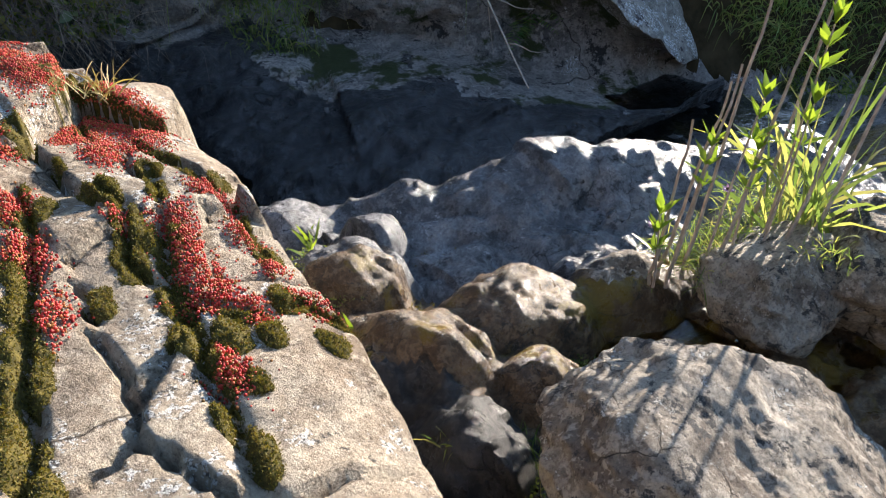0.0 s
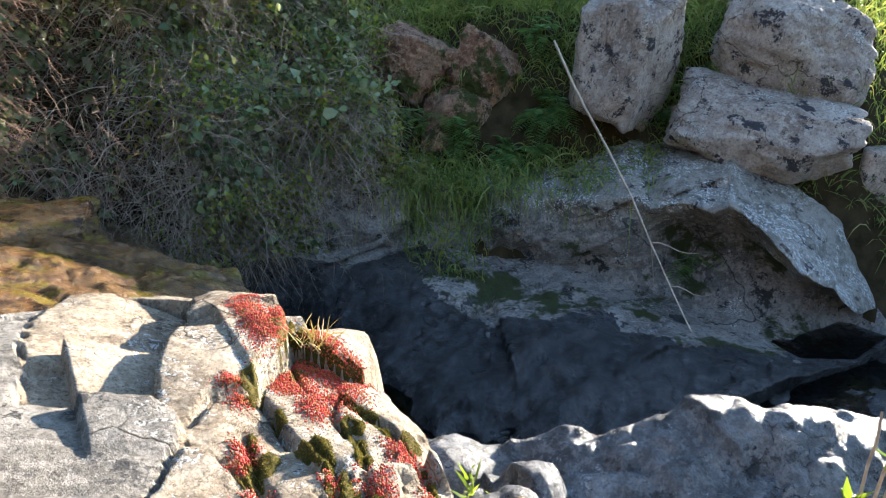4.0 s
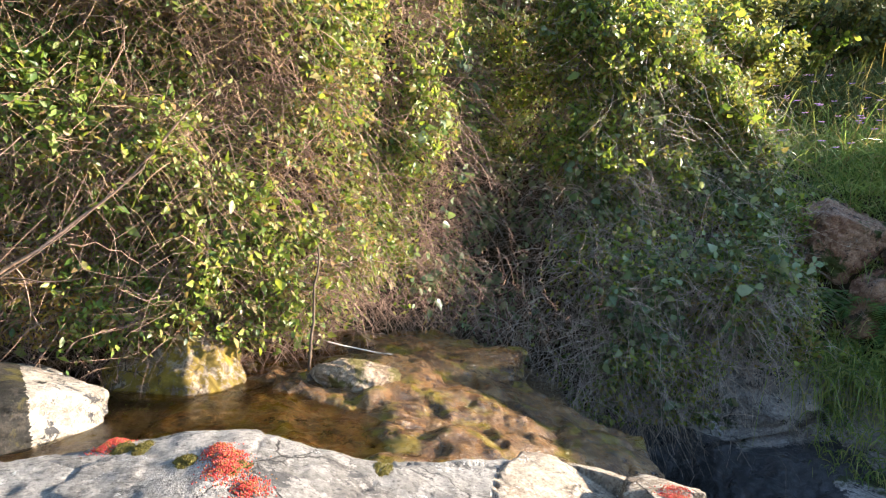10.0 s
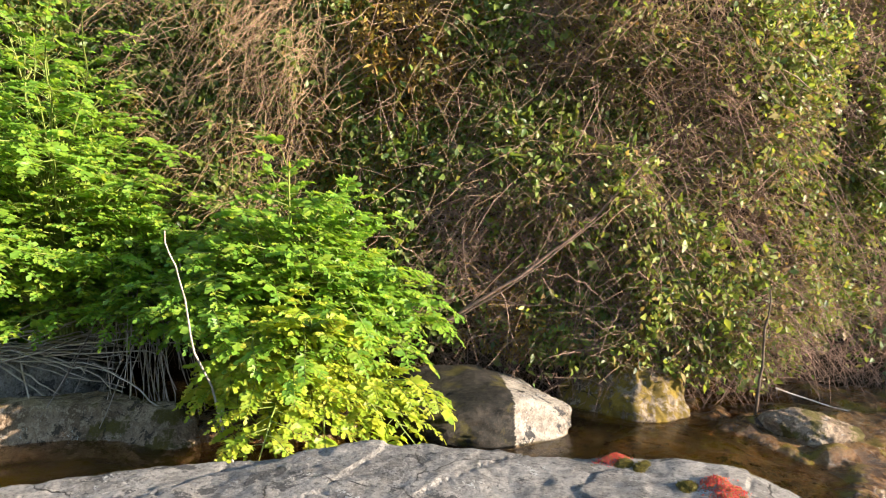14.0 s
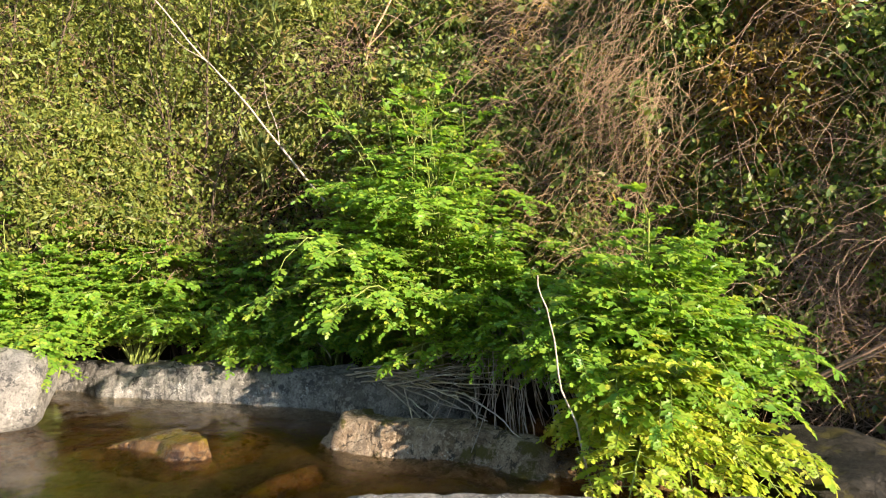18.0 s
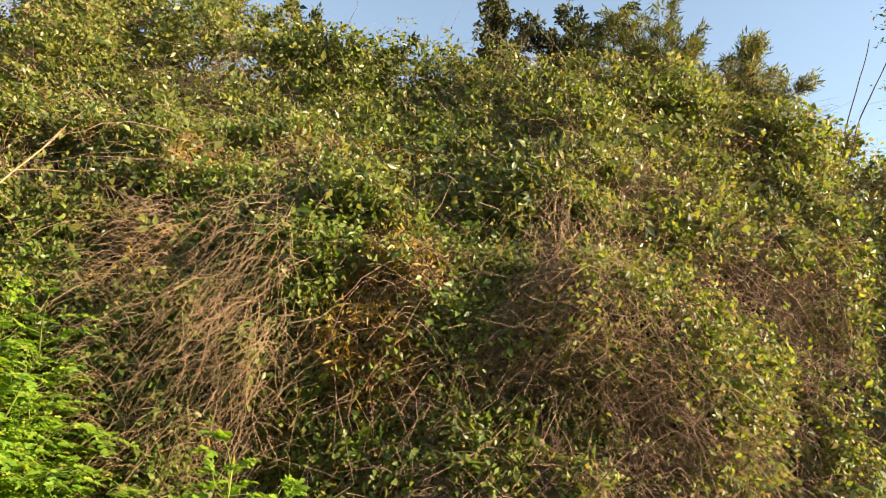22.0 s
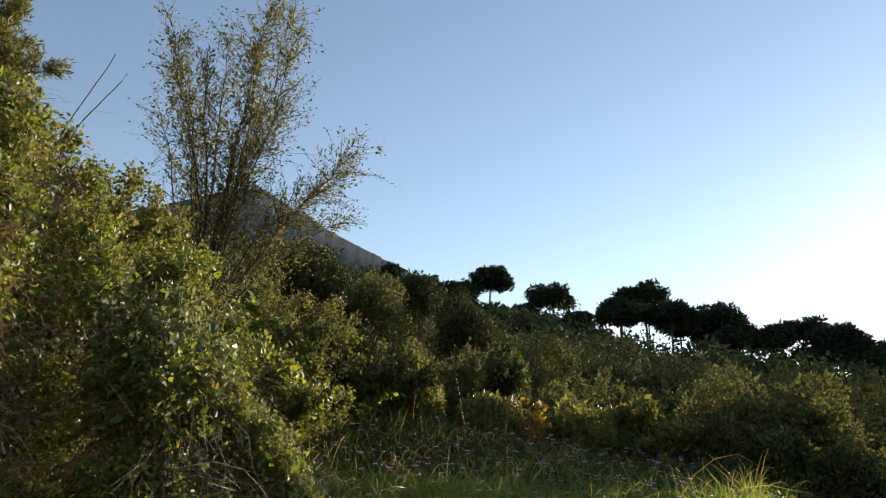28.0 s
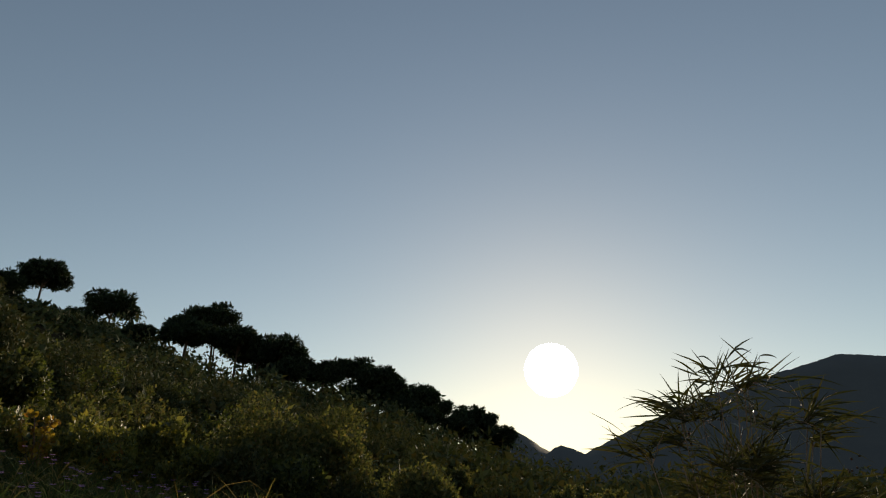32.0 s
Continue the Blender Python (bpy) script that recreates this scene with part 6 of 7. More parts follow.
# ---- sticks and canes ----
def stick(name, points, radius, mat, label, category="stick", forks=()):
    pts = np.array(points, float)
    s = np.linspace(0, 1, 14)
    own = np.linspace(0, 1, len(pts))
    path = np.stack([np.interp(s, own, pts[:, c]) for c in range(3)], -1)
    path = path + 0.012 * np.stack([fbm(xyz(s * 9, c, radius * 900), 1, 2, 77 + c) for c in range(3)], -1)
    root = thing(name, path[0], label, category)
    part("shaft", tubes(path[None], radius * np.linspace(1, 0.55, 14), 6), mat, root)
    for at, vec in forks:
        i = int(at * 13)
        end = path[i] + np.array(vec)
        q = path[i] + (end - path[i]) * np.linspace(0, 1, 6)[:, None] + 0.008 * np.sin(np.linspace(0, 7, 6))[:, None]
        part("side_twig", tubes(q[None], radius * 0.45 * np.linspace(1, 0.4, 6), 4), mat, root)
    return root


stick("leaning_cane", ((3.06, 3.89, 0.57), (3.13, 3.64, 0.17), (3.18, 3.33, -0.22), (3.15, 3.00, -0.59), (3.01, 2.63, -0.85)), 0.009, M["grey_twig"], "long bare grey cane leaning down the gorge wall", forks=((0.74, (0.2, -0.18, -0.06)), (0.85, (0.16, -0.14, -0.05)), (0.7, (0.02, -0.05, -0.3))))
stick("bare_stick", ((-2.22, 1.88, 0.02), (-2.247, 1.834, 0.303), (-2.287, 1.783, 0.458), (-2.3, 1.767, 0.62), (-2.325, 1.733, 0.78), (-2.337, 1.717, 0.874)), 0.0048, M["grey_twig"], "bleached bare stick standing before the parsley")
stick("dead_branch", ((-1.96, 3.02, 0.38), (-1.6, 3.12, 0.62), (-1.3, 3.22, 0.88), (-1.06, 3.25, 1.15)), 0.0085, M["twig"], "dead branch slanting across the brambles", forks=((0.2, (0.35, 0.0, 0.0)), (0.3, (0.1, 0.02, -0.3)), (0.1, (0.3, 0.05, 0.3))))
stick("dead_branch", ((-1.95, 3.0, 0.37), (-1.5, 3.05, 0.66), (-1.2, 3.12, 0.92)), 0.005, M["twig"], "dead branch slanting across the brambles")
stick("slanting_pole", ((-4.42, 1.92, 1.25), (-4.55, 1.55, 1.75), (-4.7, 1.2, 2.2), (-4.75, 0.95, 2.5)), 0.008, M["grey_twig"], "pale dead pole slanting through the shrubs", forks=((0.55, (-0.05, -0.28, 0.22)), (0.3, (0.0, -0.1, 0.42))))
stick("dead_vine", ((-4.25, 2.06, 1.7), (-4.19, 2.12, 2.24), (-4.1, 2.3, 2.6), (-4.0, 2.48, 2.96)), 0.008, M["straw_stem"], "tan dead stem arching out of the thicket", forks=((0.74, (0.22, 0.33, 0.1)), (0.9, (0.08, 0.14, 0.3)), (0.35, (0.09, 0.18, 0.2))))
stick("fallen_twig", ((-0.55, 3.5, 0.12), (-0.3, 3.65, 0.02), (-0.05, 3.75, -0.05), (0.12, 3.82, -0.08)), 0.004, M["pale_stick"], "pale bent twig lying over the running water")
stick("seedling_stem", ((-0.62, 3.36, -0.02), (-0.6, 3.42, 0.3), (-0.58, 3.5, 0.56)), 0.008, M["bark"], "young sapling stem rising from the mossy bank", "sapling")
for k in range(2):
    stick("bare_shoot", ((0.1 + 0.06 * k, 6.2, 3.3), (0.3 + 0.08 * k, 6.1, 3.95), (0.54 + 0.12 * k, 6.0, 4.62 - 0.15 * k)), 0.007, M["bark"], "thin bare shoot standing above the thicket", "shoot")


def bundle(name, place, n, spread, ahead, length, radius, seed, mat, label, droop=0.3, curl=0.15):
    rng = chance(seed)
    start = np.asarray(place) + rng.normal(0, 1, (n, 3)) * spread
    paths = arcs(start, np.asarray(ahead) + rng.normal(0, 0.25, (n, 3)), length * rng.uniform(0.5, 1.2, n), droop, rng, 9, curl)
    return solo(name, tubes(paths, radius * np.linspace(1, 0.5, 9), 3), mat, label, "dead stalks", kind="stuff")


bundle("dry_stalks", (-3.2, 2.3, 0.62), 70, (0.12, 0.06, 0.06), (0.55, -0.35, -0.6), 0.62, 0.004, 640, M["grey_twig"], "bundle of dead grey stalks drooping under the parsley")
bundle("driftwood", (-3.75, 1.95, 0.27), 45, (0.22, 0.1, 0.012), (0.8, 0.35, 0.02), 0.6, 0.006, 641, M["pale_stick"], "washed up dry stalks lying on the rock bar", 0.05)
bundle("dry_stems", (-2.6, 2.62, 1.85), 280, (0.2, 0.12, 0.3), (-0.4, -0.3, -0.7), 0.3, 0.0011, 642, M["straw_stem"], "sheaf of tan dead stems caught in the brambles", 0.4, 1.0)
bundle("dry_stems", (-1.28, 3.45, 2.2), 300, (0.16, 0.12, 0.28), (0.1, -0.2, -0.8), 0.26, 0.0011, 643, M["straw_stem"], "sheaf of tan dead stems caught in the brambles", 0.3, 1.0)
bundle("hanging_stems", (1.05, 4.6, -0.1), 330, (0.62, 0.14, 0.3), (0.05, -0.1, -0.9), 0.42, 0.0016, 644, M["grey_twig"], "curtain of bare grey stems hanging over the gorge", 0.2, 0.9)
bundle("hanging_stems", (-0.9, 3.72, 0.42), 420, (0.65, 0.1, 0.15), (0.1, -0.1, -0.5), 0.24, 0.001, 645, M["twig"], "curtain of bare brown stems above the stream", 0.2, 1.5)


def arching_canes(turns, heights, n, length, radius, seed, mat, label, out=0.05):
    """Long bramble canes that arch out of the thicket and hang down again."""
    rng = chance(seed)
    turn, z = rng.uniform(*turns, n), rng.uniform(*heights, n)
    p = hedge_place(turn, z, rng.uniform(-out, 0.12, n))
    side = np.stack([np.cos(np.radians(turn)), np.sin(np.radians(turn)), 0 * turn], -1) * rng.choice([-1.0, 1.0], n)[:, None]
    ahead = side * rng.uniform(0.3, 1.2, (n, 1)) + out_of(p) * rng.uniform(0.0, 0.35, (n, 1)) + np.stack([0 * z, 0 * z, rng.uniform(-0.6, 0.7, n)], -1)
    paths = arcs(p, ahead, length * rng.lognormal(0, 0.4, n), rng.uniform(0.3, 1.2, n), rng, 10, 0.35)
    solo("bramble_canes", tubes(paths, radius * np.linspace(1.2, 0.5, 10)[None] * rng.lognormal(0, 0.3, n)[:, None], 4), mat, label, "canes", kind="stuff")


arching_canes((-4, 34), (0.1, 1.5), 700, 0.24, 0.0016, 650, M["twig"], "tangle of bare brown bramble canes arching low over the stream")
arching_canes((-2, 36), (0.05, 1.3), 3800, 0.11, 0.0009, 656, M["twig"], "fine reddish brown twigs crowded over the stream", 0.1)
arching_canes((-24, -2), (-0.7, 1.0), 900, 0.26, 0.0016, 651, M["grey_twig"], "tangle of thin grey bramble canes hanging over the gorge")
arching_canes((20, 62), (0.3, 3.4), 1900, 0.2, 0.0013, 652, M["straw_stem"], "long tan bramble canes looping over the bank")
arching_canes((42, 57), (0.9, 2.5), 2600, 0.12, 0.0011, 654, M["straw_stem"], "sunlit tangle of tan dead stems over the parsley", 0.2)
arching_canes((12, 34), (0.9, 2.3), 1500, 0.12, 0.0011, 655, M["straw_stem"], "sunlit tangle of tan dead stems among the brambles", 0.15)
arching_canes((0, 60), (2.0, 4.6), 300, 0.26, 0.0018, 653, M["twig"], "long brown canes looping over the upper bank")

# ---- grass, ferns and flowers ----
def floor_at(x, y):
    return float(gorge_floor(np.array([x, x + 0.4]), np.array([y, y + 0.4]))[0])


def tuft(name, place, n, spread, length, width, seed, mat, label, category="grass", droop=0.5, lean=(0, 0, 0), wide=0.45):
    rng = chance(seed)
    root = np.asarray(place, float) + rng.normal(0, 1, (n, 3)) * (spread, spread, 0.15 * spread)
    ahead = rng.normal(0, wide, (n, 3)) * (1, 1, 0.2) + (0, 0, 1) + np.asarray(lean)
    return solo(name, blades(root, ahead, length * rng.uniform(0.5, 1.2, n), width, droop * rng.uniform(0.3, 1.5, n), rng), mat, label, category, kind="stuff")


for k, (x, y, n, spread, length, mat) in enumerate(((1.07, 0.83, 46, 0.03, 0.2, "grass"), (1.13, 0.78, 34, 0.025, 0.22, "grass"), (1.12, 1.0, 30, 0.03, 0.13, "grass"), (1.06, 0.9, 26, 0.03, 0.12, "straw"), (0.93, 1.1, 10, 0.012, 0.1, "grass"), (1.3, 0.98, 14, 0.015, 0.13, "grass"))):
    tuft("grass_tuft", (x, y, floor_at(x, y)), n, spread, length, 0.0022, 701 + k, M[mat], {"straw": "thin yellowing grass tuft among wet stones"}.get(mat, "bright green grass tuft rooted among wet stones"))
tuft("grass_clump", (1.84, 1.02, -0.55), 420, 0.06, 0.12, 0.0013, 711, M["grass"], "dense fresh grass clump on the gorge bank", wide=0.7)
tuft("grass_clump", (2.02, 0.95, -0.53), 420, 0.07, 0.13, 0.0013, 712, M["grass"], "dense fresh grass clump on the gorge bank", wide=0.7)
tuft("grass_clump", (2.2, 1.0, -0.53), 260, 0.08, 0.16, 0.0014, 713, M["grass"], "dense fresh grass clump on the gorge bank", wide=0.7)
tuft("reed_clump", (2.08, 0.86, -0.5), 46, 0.05, 0.66, 0.006, 706, M["grass"], "tall arching sedge leaves lit from behind", droop=0.45)
tuft("grass_tuft", (0.66, 1.86, 0.02), 34, 0.02, 0.1, 0.0016, 707, M["straw"], "straw coloured grass tuft behind the stonecrop", wide=0.5)
tuft("grass_tuft", (1.78, 0.72, -0.35), 60, 0.03, 0.05, 0.0015, 708, M["grass"], "small green grass tuft on grey rock")
for k, (x, y) in enumerate(((1.14, 1.92), (1.1, 1.84), (0.98, 1.5), (1.2, 2.0))):
    tuft("weed", (x, y, floor_at(x, y)), 8, 0.012, 0.1, 0.005, 720 + k, M["oleander"], "small broad-leaved weed in the cleft", "plant", 0.3)


def bank_grass(name, turns, r_range, n, length, width, seed, mat, label, patch=0.6, droop=0.7, lift=0.0, level=None):
    rng = chance(seed)
    turn, r = rng.uniform(*turns, n), rng.uniform(*r_range, n)
    p = polar(turn, r, 0)
    p = p[rng.uniform(0, 1, n) < np.clip(0.5 + patch * fbm(p, 2.5, 3, seed), 0.05, 1)]
    p[:, 2] = ground_height(p[:, 0], p[:, 1]) + lift if level is None else level(np.hypot(p[:, 0], p[:, 1])) + rng.normal(0, 0.05, len(p))
    ahead = rng.normal(0, 0.4, p.shape) * (1, 1, 0.3) + (0, 0, 0.9) - unit(p * (1, 1, 0)) * 0.35
    ob = new(name, data_mesh(name, *blades(p, ahead, length * rng.lognormal(0, 0.4, len(p)), width, droop * rng.uniform(0.3, 1.6, len(p)), rng), mat))
    tagged(ob, label, "grass", kind="stuff")


# the bank's grass again in a darker colour, which paints the shade behind the brow
bank_grass("bank_grass", (-56, -22), (7.8, 9.4), 34000, 0.26, 0.004, 738, M["dim_grass"], "long grass behind the brow of the bank, coloured dark for shade")
bank_grass("bank_grass", (-56, -22), (5.7, 7.9), 52000, 0.24, 0.004, 731, M["grass"], "long soft grass on the bank above the gorge")
bank_grass("bank_straw", (-56, -20), (6.2, 9.0), 5200, 0.4, 0.003, 732, M["straw"], "dry stems among the grass of the bank")
bank_grass("ledge_grass", (-47, -25), (5.05, 5.75), 9000, 0.17, 0.004, 733, M["grass"], "grass hanging from the ledge of the gorge wall", droop=1.3, level=lambda r: -0.42 + 0.33 * (r - 5.05))
bank_grass("ledge_grass", (-33.5, -27), (4.85, 5.2), 1800, 0.11, 0.004, 734, M["grass"], "grass clinging to the face of the gorge wall", droop=1.3, level=lambda r: -0.98 + 1.6 * (r - 4.85))
bank_grass("slope_grass", (-70, -14), (7.6, 13.5), 42000, 0.26, 0.005, 735, M["dim_grass"], "rank grass among the shrubs of the slope")
bank_grass("gorge_grass", (-78, -50), (5.5, 7.6), 26000, 0.17, 0.004, 737, M["grass"], "short green grass between rocks on the gorge side")
bank_grass("stream_moss", (5, 40), (3.3, 3.9), 5000, 0.03, 0.004, 736, M["grass"], "thin green growth along the stream edge")


def fern(place, facing, seed, mat, label, fronds=9, length=0.34):
    rng = chance(seed)
    root = thing("fern", place, label, "fern", "ferns on the gorge wall")
    ahead = np.asarray(facing) + rng.normal(0, 0.55, (fronds, 3)) + (0, 0, 0.35)
    paths = arcs(np.zeros((fronds, 3)), ahead, length * rng.uniform(0.6, 1.1, fronds), 0.6, rng, 8, 0.05)
    part("stalk", tubes(paths, 0.0018 * np.linspace(1, 0.4, 8), 3), M["celery_stem"], root, at_world=False)
    per = 30
    u = np.linspace(0.15, 0.99, per)
    w = u * 7
    i = np.minimum(w.astype(int), 6)
    for path in paths:
        p = path[i] + (path[i + 1] - path[i]) * (w - i)[:, None]
        t = unit(path[i + 1] - path[i])
        side = unit(np.cross(t, (0, 0, 1))) * np.where(np.arange(per) % 2, 1, -1)[:, None]
        part("frond", leaves(p, side + t * 0.45, (0, 0, 1) + rng.normal(0, 0.2, t.shape), length * 0.26 * np.sin(np.pi * (0.12 + 0.85 * u)), NARROW), mat, root, at_world=False)


rng = chance(750)
for k in range(34):
    turn, r = rng.uniform(-50, -24), rng.uniform(5.35, 6.0)
    x, y, _ = polar(turn, r, 0)
    fern((x, y, ground_at(x, y)), (-x / r, -y / r, 0.1), 760 + k, M["fern"], "green polypody fern on the shaded bank", length=rng.uniform(0.22, 0.4))


def shoot_plant(place, height, seed, lean, label, whorls=3, size=0.07):
    """An upright woody stem with whorls of narrow pointed leaves."""
    rng = chance(seed)
    root = thing("oleander_shoot", place, label, "plant", "shoots beside the gorge")
    s = np.linspace(0, 1, 8)[:, None]
    path = (np.array([0, 0, 1.0]) * s + np.array([*lean, 0]) * s ** 1.3)[None] * height
    part("stem", tubes(path, 0.0045 * np.linspace(1, 0.5, 8), 5), M["grey_twig"], root, at_world=False)
    for w in range(whorls):
        c = path[0][-1] - np.array((0, 0, 0.055)) * w
        n = 5
        a = rng.uniform(0, 6.28) + np.arange(n) * 2 * np.pi / n
        ahead = np.stack([np.cos(a), np.sin(a), np.full(n, 2.3 - 0.7 * w)], -1) + rng.normal(0, 0.2, (n, 3))
        part("leaf", leaves(np.repeat(c[None], n, 0), ahead, np.stack([-np.cos(a), -np.sin(a), np.full(n, 0.6)], -1), size * rng.uniform(0.7, 1.1, n), (NARROW[0] * (1, 1.7, 1), NARROW[1])), M["oleander"], root, at_world=False)


for k, (x, y, z, h, lx, ly, wh) in enumerate(((1.74, 1.06, -0.58, 0.4, 0.06, -0.05, 3), (1.7, 1.08, -0.6, 0.24, -0.1, 0.05, 2), (1.8, 1.0, -0.56, 0.5, 0.1, -0.04, 3), (1.86, 0.96, -0.54, 0.34, 0.02, 0.02, 2), (1.95, 0.92, -0.52, 0.62, 0.05, 0.0, 2), (1.9, 0.9, -0.52, 0.44, 0.12, 0.0, 2))):
    shoot_plant((x, y, z), h, 800 + k, (lx, ly), "slender oleander shoot with bright narrow leaves")
for k, (x, y, z, h, lx) in enumerate(((1.72, 1.06, -0.6, 0.62, 0.08), (1.76, 1.04, -0.58, 0.8, 0.06), (1.82, 0.98, -0.56, 0.8, 0.16), (1.9, 0.86, -0.52, 0.85, 0.3), (1.96, 0.82, -0.52, 0.85, 0.35), (2.05, 1.0, -0.55, 0.9, 0.1), (1.7, 1.1, -0.6, 0.5, 0.0), (1.74, 1.1, -0.6, 0.55, 0.12))):
    stick("dry_cane", ((x, y, z), (x + lx * 0.4, y - 0.02, z + h * 0.5), (x + lx, y - 0.03, z + h)), 0.006, M["grey_twig"], "thin dry cane standing by the gorge", "cane")


def anemone(place, seed, bend):
    rng = chance(seed)
    root = thing("anemone", place, "mauve anemone flower on a thin stalk", "flower", "anemones by the gorge")
    path = (np.array([0, 0, 1.0]) * np.linspace(0, 1, 6)[:, None] + np.array([*bend, 0]) * np.linspace(0, 1, 6)[:, None] ** 2)[None] * 0.22
    part("stalk", tubes(path, 0.0016 * np.ones(6), 4), M["celery_stem"], root, at_world=False)
    a = np.arange(11) * 2 * np.pi / 11
    ahead = np.stack([np.cos(a), np.sin(a), np.full(11, 0.35)], -1) + np.array([-0.5, -0.3, 0])
    part("petal", leaves(np.repeat(path[0][-1:], 11, 0), ahead, (0, 0, 1) + 0 * ahead, 0.02 * rng.uniform(0.9, 1.1, 11), (NARROW[0] * (1, 2.0, 1), NARROW[1])), M["petal"], root, at_world=False)
    v, f = ball(2)
    part("heart", (v * 0.004 + path[0][-1] + (0, 0, 0.003), f), M["bark"], root, at_world=False)


anemone((1.7, 1.08, -0.62), 820, (-0.1, 0.1))
anemone((1.84, 1.0, -0.56), 821, (0.2, 0.1))


def flower_specks(name, turns, r_range, n, seed, mat, label, size):
    rng = chance(seed)
    p = polar(rng.uniform(*turns, n), rng.uniform(*r_range, n), 0)
    p[:, 2] = ground_height(p[:, 0], p[:, 1]) + rng.uniform(0.2, 0.42, n)
    q = np.repeat(p, 5, 0)
    a = np.tile(np.arange(5) * 1.256, n)
    ob = new(name, data_mesh(name, *leaves(q, np.stack([np.cos(a), np.sin(a), 0.3 + 0 * a], -1) - unit(q) * 0.4, (0, 0, 1.0) + 0 * q - unit(q), np.full(len(q), size), (NARROW[0] * (1, 2, 1), NARROW[1])), mat))
    tagged(ob, label, "flowers", kind="stuff")


flower_specks("meadow_flowers", (-52, -24), (6.2, 8.6), 170, 830, M["petal"], "small mauve flowers dotted over the grass bank", 0.03)

# ---- stonecrop and moss in the joints ----
def cushion(x, y, rx, ry, seed, mat, label, turn=15.0):
    """A low ragged mound of moss, rough with tiny shoots, pressed into a joint."""
    rng = chance(seed)
    n = 34
    g = np.linspace(-1.5, 1.5, n)
    uu, vv = np.meshgrid(g, g, indexing="ij")
    a = math.radians(-turn)
    px = (x + uu * rx * math.cos(a) - vv * ry * math.sin(a)).ravel()
    py = (y + uu * rx * math.sin(a) + vv * ry * math.cos(a)).ravel()
    edge = 1.0 - np.hypot(uu, vv).ravel() + 0.75 * fbm(xyz(px, py, seed), 22, 4, seed)
    swell = np.sqrt(np.clip(edge, 0, 1))
    z = slab_height(px, py)[0] + 0.014 * swell - 0.005 + swell * 0.006 * fbm(xyz(px, py), 120, 3, seed)
    f = sheet_faces(n, n)[:, ::-1]
    f = f[(edge[f] > -0.04).all(1)]
    root = solo("moss_cushion", (xyz(px, py, z), f), mat, label, "moss", "moss in the joints", place=np.array([x, y, on_slab(x, y)]))
    pick = rng.choice(np.flatnonzero(edge > 0.02), 1000)
    p = xyz(px, py, z)[pick] + rng.normal(0, 0.001, (1000, 3))
    part("shoot", leaves(p, rng.normal(0, 0.6, p.shape) + (0, 0, 1), rng.normal(0, 1, p.shape), rng.uniform(0.002, 0.0045, 1000), LEAF), M["moss_shoot"], root, kind="stuff")
    return root


ROSE = ball(1)


def stonecrop(x, y, rx, ry, n, seed, turn=15.0):
    rng = chance(seed)
    g = rng.normal(0, 0.75, (n, 2))
    a = math.radians(-turn)
    px = x + g[:, 0] * rx * math.cos(a) - g[:, 1] * ry * math.sin(a)
    py = y + g[:, 0] * rx * math.sin(a) + g[:, 1] * ry * math.cos(a)
    z = slab_height(px, py)[0] + rng.uniform(0.003, 0.016, n) * np.exp(-0.7 * (g ** 2).sum(1))
    v, f = ROSE
    size = rng.uniform(0.0011, 0.0022, n)
    q = xyz(px, py, z)[:, None] + v[None] * size[:, None, None] * (1, 1, 1.25)
    ff = f[None] + (np.arange(n) * len(v))[:, None, None]
    solo("stonecrop", (q.reshape(-1, 3), ff.reshape(-1, 3)), M["sedum"], "crimson stonecrop rosettes growing in a rock joint", "succulent", "stonecrop in the joints", kind="stuff")


CROP = ((-0.56, 1.81, 0.026), (-0.51, 1.7, 0.032), (-0.45, 1.65, 0.03), (-0.52, 1.76, 0.03), (-0.83, 1.89, 0.03), (-1.55, 0.76, 0.03), (-1.68, 0.73, 0.03), (0.56, 1.81, 0.056), (0.57, 1.72, 0.051), (0.54, 1.88, 0.037), (0.54, 1.98, 0.037), (0.68, 1.89, 0.043), (0.69, 1.83, 0.054), (0.63, 1.63, 0.05), (0.55, 1.57, 0.033), (0.71, 1.75, 0.045), (0.61, 1.90, 0.043), (0.52, 1.24, 0.030), (0.51, 1.18, 0.024), (0.64, 1.38, 0.030), (0.38, 1.47, 0.025), (0.36, 1.41, 0.026), (0.33, 1.23, 0.028), (0.46, 1.27, 0.017), (0.49, 1.11, 0.034), (0.49, 1.06, 0.026), (0.51, 1.01, 0.02), (0.43, 0.94, 0.016), (0.59, 1.10, 0.018))
for k, (x, y, size) in enumerate(CROP):
    stonecrop(x, y, 0.75 * size, 1.25 * size, int(620 * (size / 0.035) ** 1.6), 900 + k)
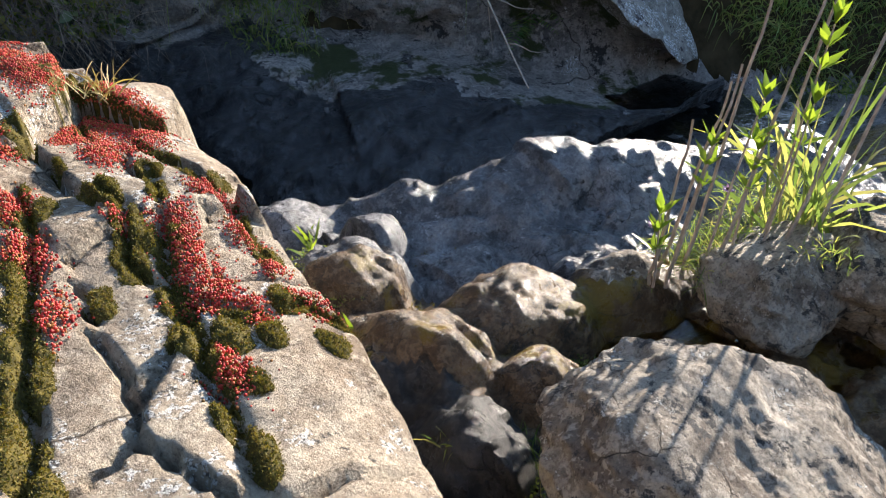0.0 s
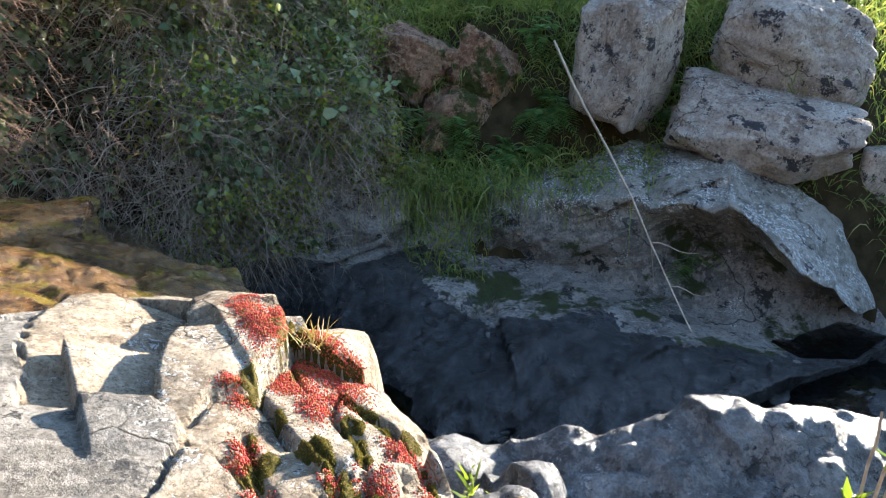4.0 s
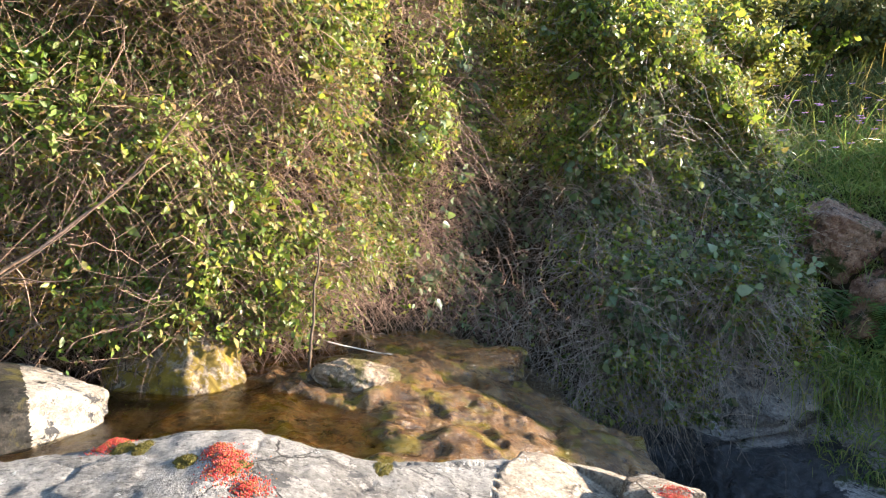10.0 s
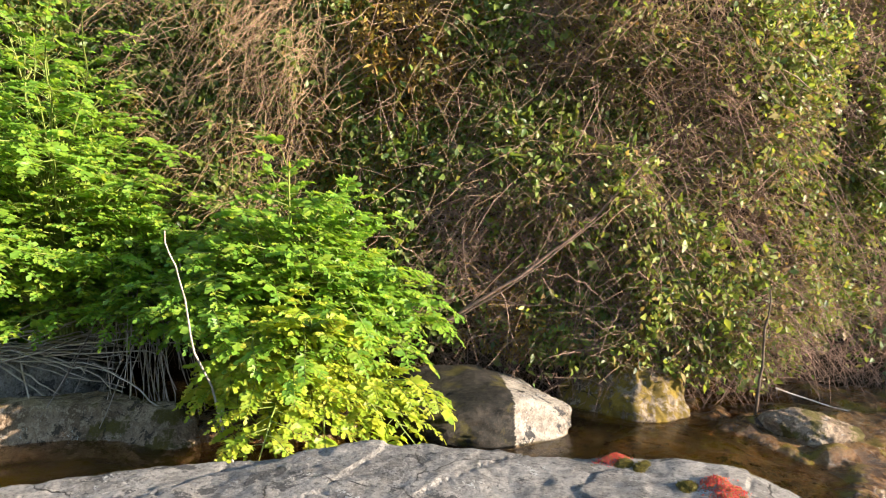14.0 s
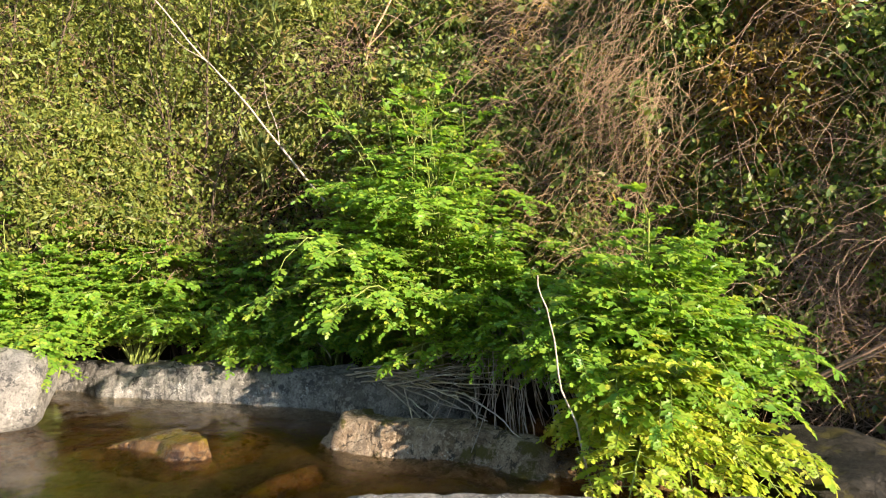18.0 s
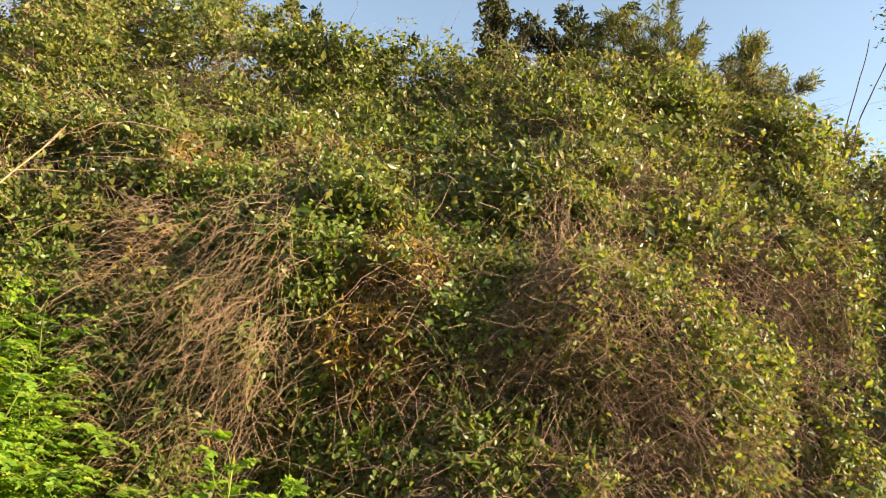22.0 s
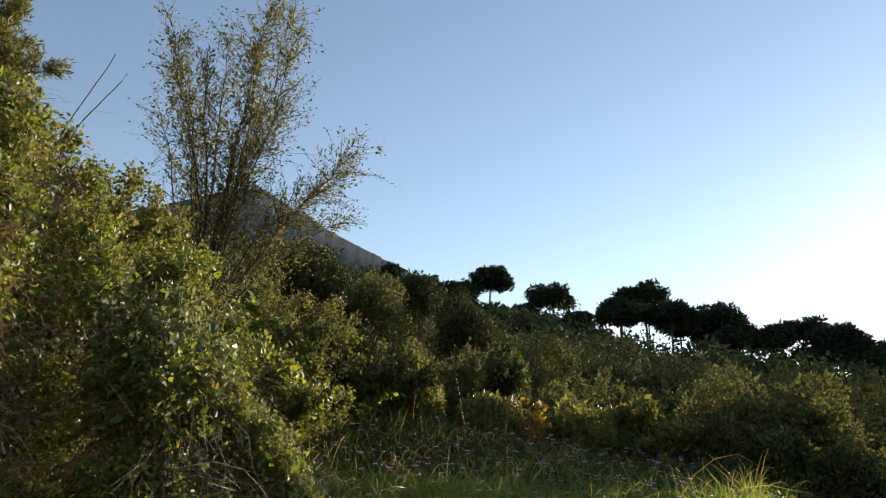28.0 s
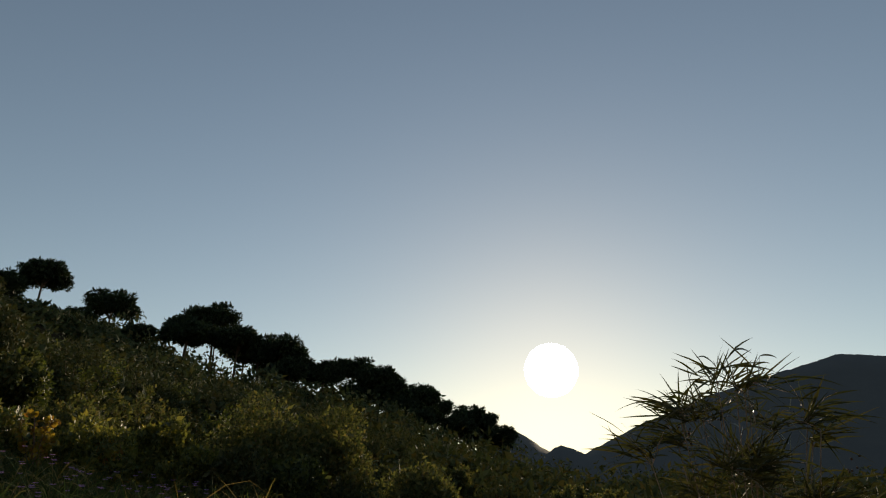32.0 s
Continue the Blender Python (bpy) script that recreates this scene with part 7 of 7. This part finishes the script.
MOSS = ((-0.61, 1.76, 0.026), (-0.75, 1.86, 0.024), (-0.50, 1.73, 0.03), (-0.80, 1.87, 0.03), (-1.60, 0.76, 0.03), (-0.20, 1.95, 0.03), (0.59, 1.86, 0.039), (0.65, 1.94, 0.030), (0.59, 1.49, 0.029), (0.48, 1.39, 0.026), (0.39, 1.40, 0.028), (0.45, 1.66, 0.034), (0.47, 1.25, 0.023), (0.48, 1.21, 0.020), (0.43, 1.18, 0.024), (0.44, 1.08, 0.022), (0.42, 1.0, 0.020), (0.42, 0.95, 0.016), (0.46, 0.98, 0.023), (0.5, 0.96, 0.02), (0.44, 0.89, 0.019), (0.39, 0.86, 0.016), (0.56, 0.92, 0.016), (0.37, 1.12, 0.021), (0.29, 1.13, 0.028), (0.27, 1.07, 0.026), (0.25, 1.01, 0.024), (0.56, 1.02, 0.019), (0.68, 1.42, 0.027), (0.31, 1.20, 0.026), (0.22, 0.93, 0.022))
for k, (x, y, size) in enumerate(MOSS):
    cushion(x, y, 1.0 * size, 1.7 * size, 930 + k, M["moss"], "olive brown moss cushion in a rock joint")
# moss and stonecrop fill the long joints in ragged bands
rng = chance(990)
for line in JOINTS:
    for (x0, y0), (x1, y1) in zip(line[:-1], line[1:]):
        for u in np.arange(0.1, 1.0, 0.05 / max(0.05, math.hypot(x1 - x0, y1 - y0))):
            x, y = x0 + u * (x1 - x0) + rng.normal(0, 0.006), y0 + u * (y1 - y0)
            along = math.degrees(math.atan2(x1 - x0, y1 - y0))
            if rng.uniform(0, 1) < 0.72:
                cushion(x, y, rng.uniform(0.012, 0.022), rng.uniform(0.03, 0.048), 1200 + int(1e4 * u) + int(1e3 * x0), M["moss"], "olive brown moss filling a rock joint", along)
            if rng.uniform(0, 1) < 0.13:
                stonecrop(x + rng.normal(0, 0.01), y, rng.uniform(0.014, 0.024), rng.uniform(0.024, 0.04), int(rng.uniform(160, 420)), 1300 + int(1e4 * u) + int(1e3 * y0), along)

# ---- flowering plants on the bank, and the feathery plant by the valley ----
def spurge(place, height, seed, label, flowers):
    rng = chance(seed)
    root = thing("spurge", place, label, "plant", "spurge on the bank")
    path = arcs(np.zeros((3, 3)), np.array([(0.1, -0.2, 1), (-0.2, -0.2, 1), (0.0, -0.4, 1)]), height, 0.1, rng, 7, 0.1)
    part("stem", tubes(path, 0.006 * np.linspace(1, 0.6, 7), 5), M["celery_stem"], root, at_world=False)
    n = 150
    k, u = rng.integers(0, 3, n), rng.integers(2, 7, n)
    p = path[k, u] + rng.normal(0, 0.02, (n, 3))
    part("foliage", leaves(p, rng.normal(0, 1, (n, 3)) + (0, 0, 0.3), rng.normal(0, 0.4, (n, 3)) + (0, 0, 1), np.full(n, 0.11), NARROW), M["willow"], root, at_world=False, kind="stuff")
    if flowers:
        p = np.repeat(path[:, -1], 60, 0) + rng.normal(0, 0.045, (180, 3))
        part("flower_head", leaves(p, rng.normal(0, 1, (180, 3)), rng.normal(0, 0.5, (180, 3)) + (0, 0, 1), np.full(180, 0.035), BROAD), M["yellow"], root, at_world=False, kind="stuff")


spurge((-4.6, 1.95, 2.45), 0.55, 950, "yellow flowering spurge on the bank", True)
spurge((-4.68, 1.78, 2.1), 0.45, 951, "narrow-leaved green spurge on the bank", False)
spurge((-4.55, 1.6, 1.35), 0.3, 952, "narrow-leaved spurge shaded by shrubs", False)


def feathery(place, crown, width, seed):
    """Wiry stems that fork into a loose crown of long narrow arching leaves."""
    rng = chance(seed)
    root = thing("feathery_shrub", place, "wispy shrub with long narrow drooping leaves and small buds", "shrub")
    n = 15
    side = np.linspace(-1, 1, n) + rng.normal(0, 0.08, n)
    end = np.stack([rng.normal(0, 0.5, n) * width, side * width * 1.2, crown - 0.12 * side ** 2 - rng.uniform(0.02, 0.14, n)], -1)
    s = np.linspace(0, 1, 12)[None, :, None]
    paths = end[:, None] * np.concatenate([s ** 2.4, s ** 2.4, s], -1) + np.cumsum(rng.normal(0, 0.008, (n, 12, 3)), 1) * s
    for k in range(n):
        part("stem", tubes(paths[k:k + 1], 0.0042 * np.linspace(1.3, 0.35, 12), 5), M["grey_twig"], root, at_world=False)
    m = 320
    k, u = rng.integers(0, n, m), rng.integers(8, 12, m)
    twig = arcs(paths[k, u], rng.normal(0, 0.7, (m, 3)) * (1, 1, 0.4) + (0, 0, 0.5), rng.uniform(0.05, 0.13, m), 0.1, rng, 5, 0.3)
    part("twig", tubes(twig, 0.0012 * np.linspace(1, 0.6, 5), 3), M["grey_twig"], root, at_world=False, kind="stuff")
    q = 2300
    k, u = rng.integers(0, m, q), rng.integers(0, 5, q)
    away = unit(twig[k, u] * (1, 1, 0)) * 0.6
    part("foliage", blades(twig[k, u], rng.normal(0, 0.6, (q, 3)) * (1, 1, 0.5) + away + (0, 0, 0.45), rng.uniform(0.06, 0.16, q), 0.0026, rng.uniform(0.0, 0.45, q), rng, 6), M["feather"], root, at_world=False, kind="stuff")
    v, f = ball(1)
    b = np.repeat(twig[rng.integers(0, m, 12), 4], 8, 0) + rng.normal(0, 0.014, (96, 3)) + (0, 0, 0.02)
    part("bud", ((b[:, None] + v[None] * 0.0034).reshape(-1, 3), (f[None] + (np.arange(96) * len(v))[:, None, None]).reshape(-1, 3)), M["bark"], root, at_world=False, kind="stuff")


x, y = 2.58, -0.06
feathery((x, y, ground_at(x, y)), 1.5 - ground_at(x, y), 0.165, 960)

# ---- moss and dead leaves on the wet floor of the gorge ----
rng = chance(970)
for k in range(16):
    x, y = (1.02 + 0.02 * k, 0.86 + 0.015 * k) if k < 4 else (rng.uniform(0.8, 1.7), rng.uniform(0.75, 1.75))
    z = float(gorge_floor(np.array([x, x + 0.4]), np.array([y, y + 0.4]))[0])
    tuft("moss_patch", (x, y, z + 0.004), 500, 0.028, 0.013, 0.0016, 971 + k, M["moss_shoot" if k % 3 else "grass"], "golden green moss patch on wet rock", "moss", 0.3, wide=0.9)
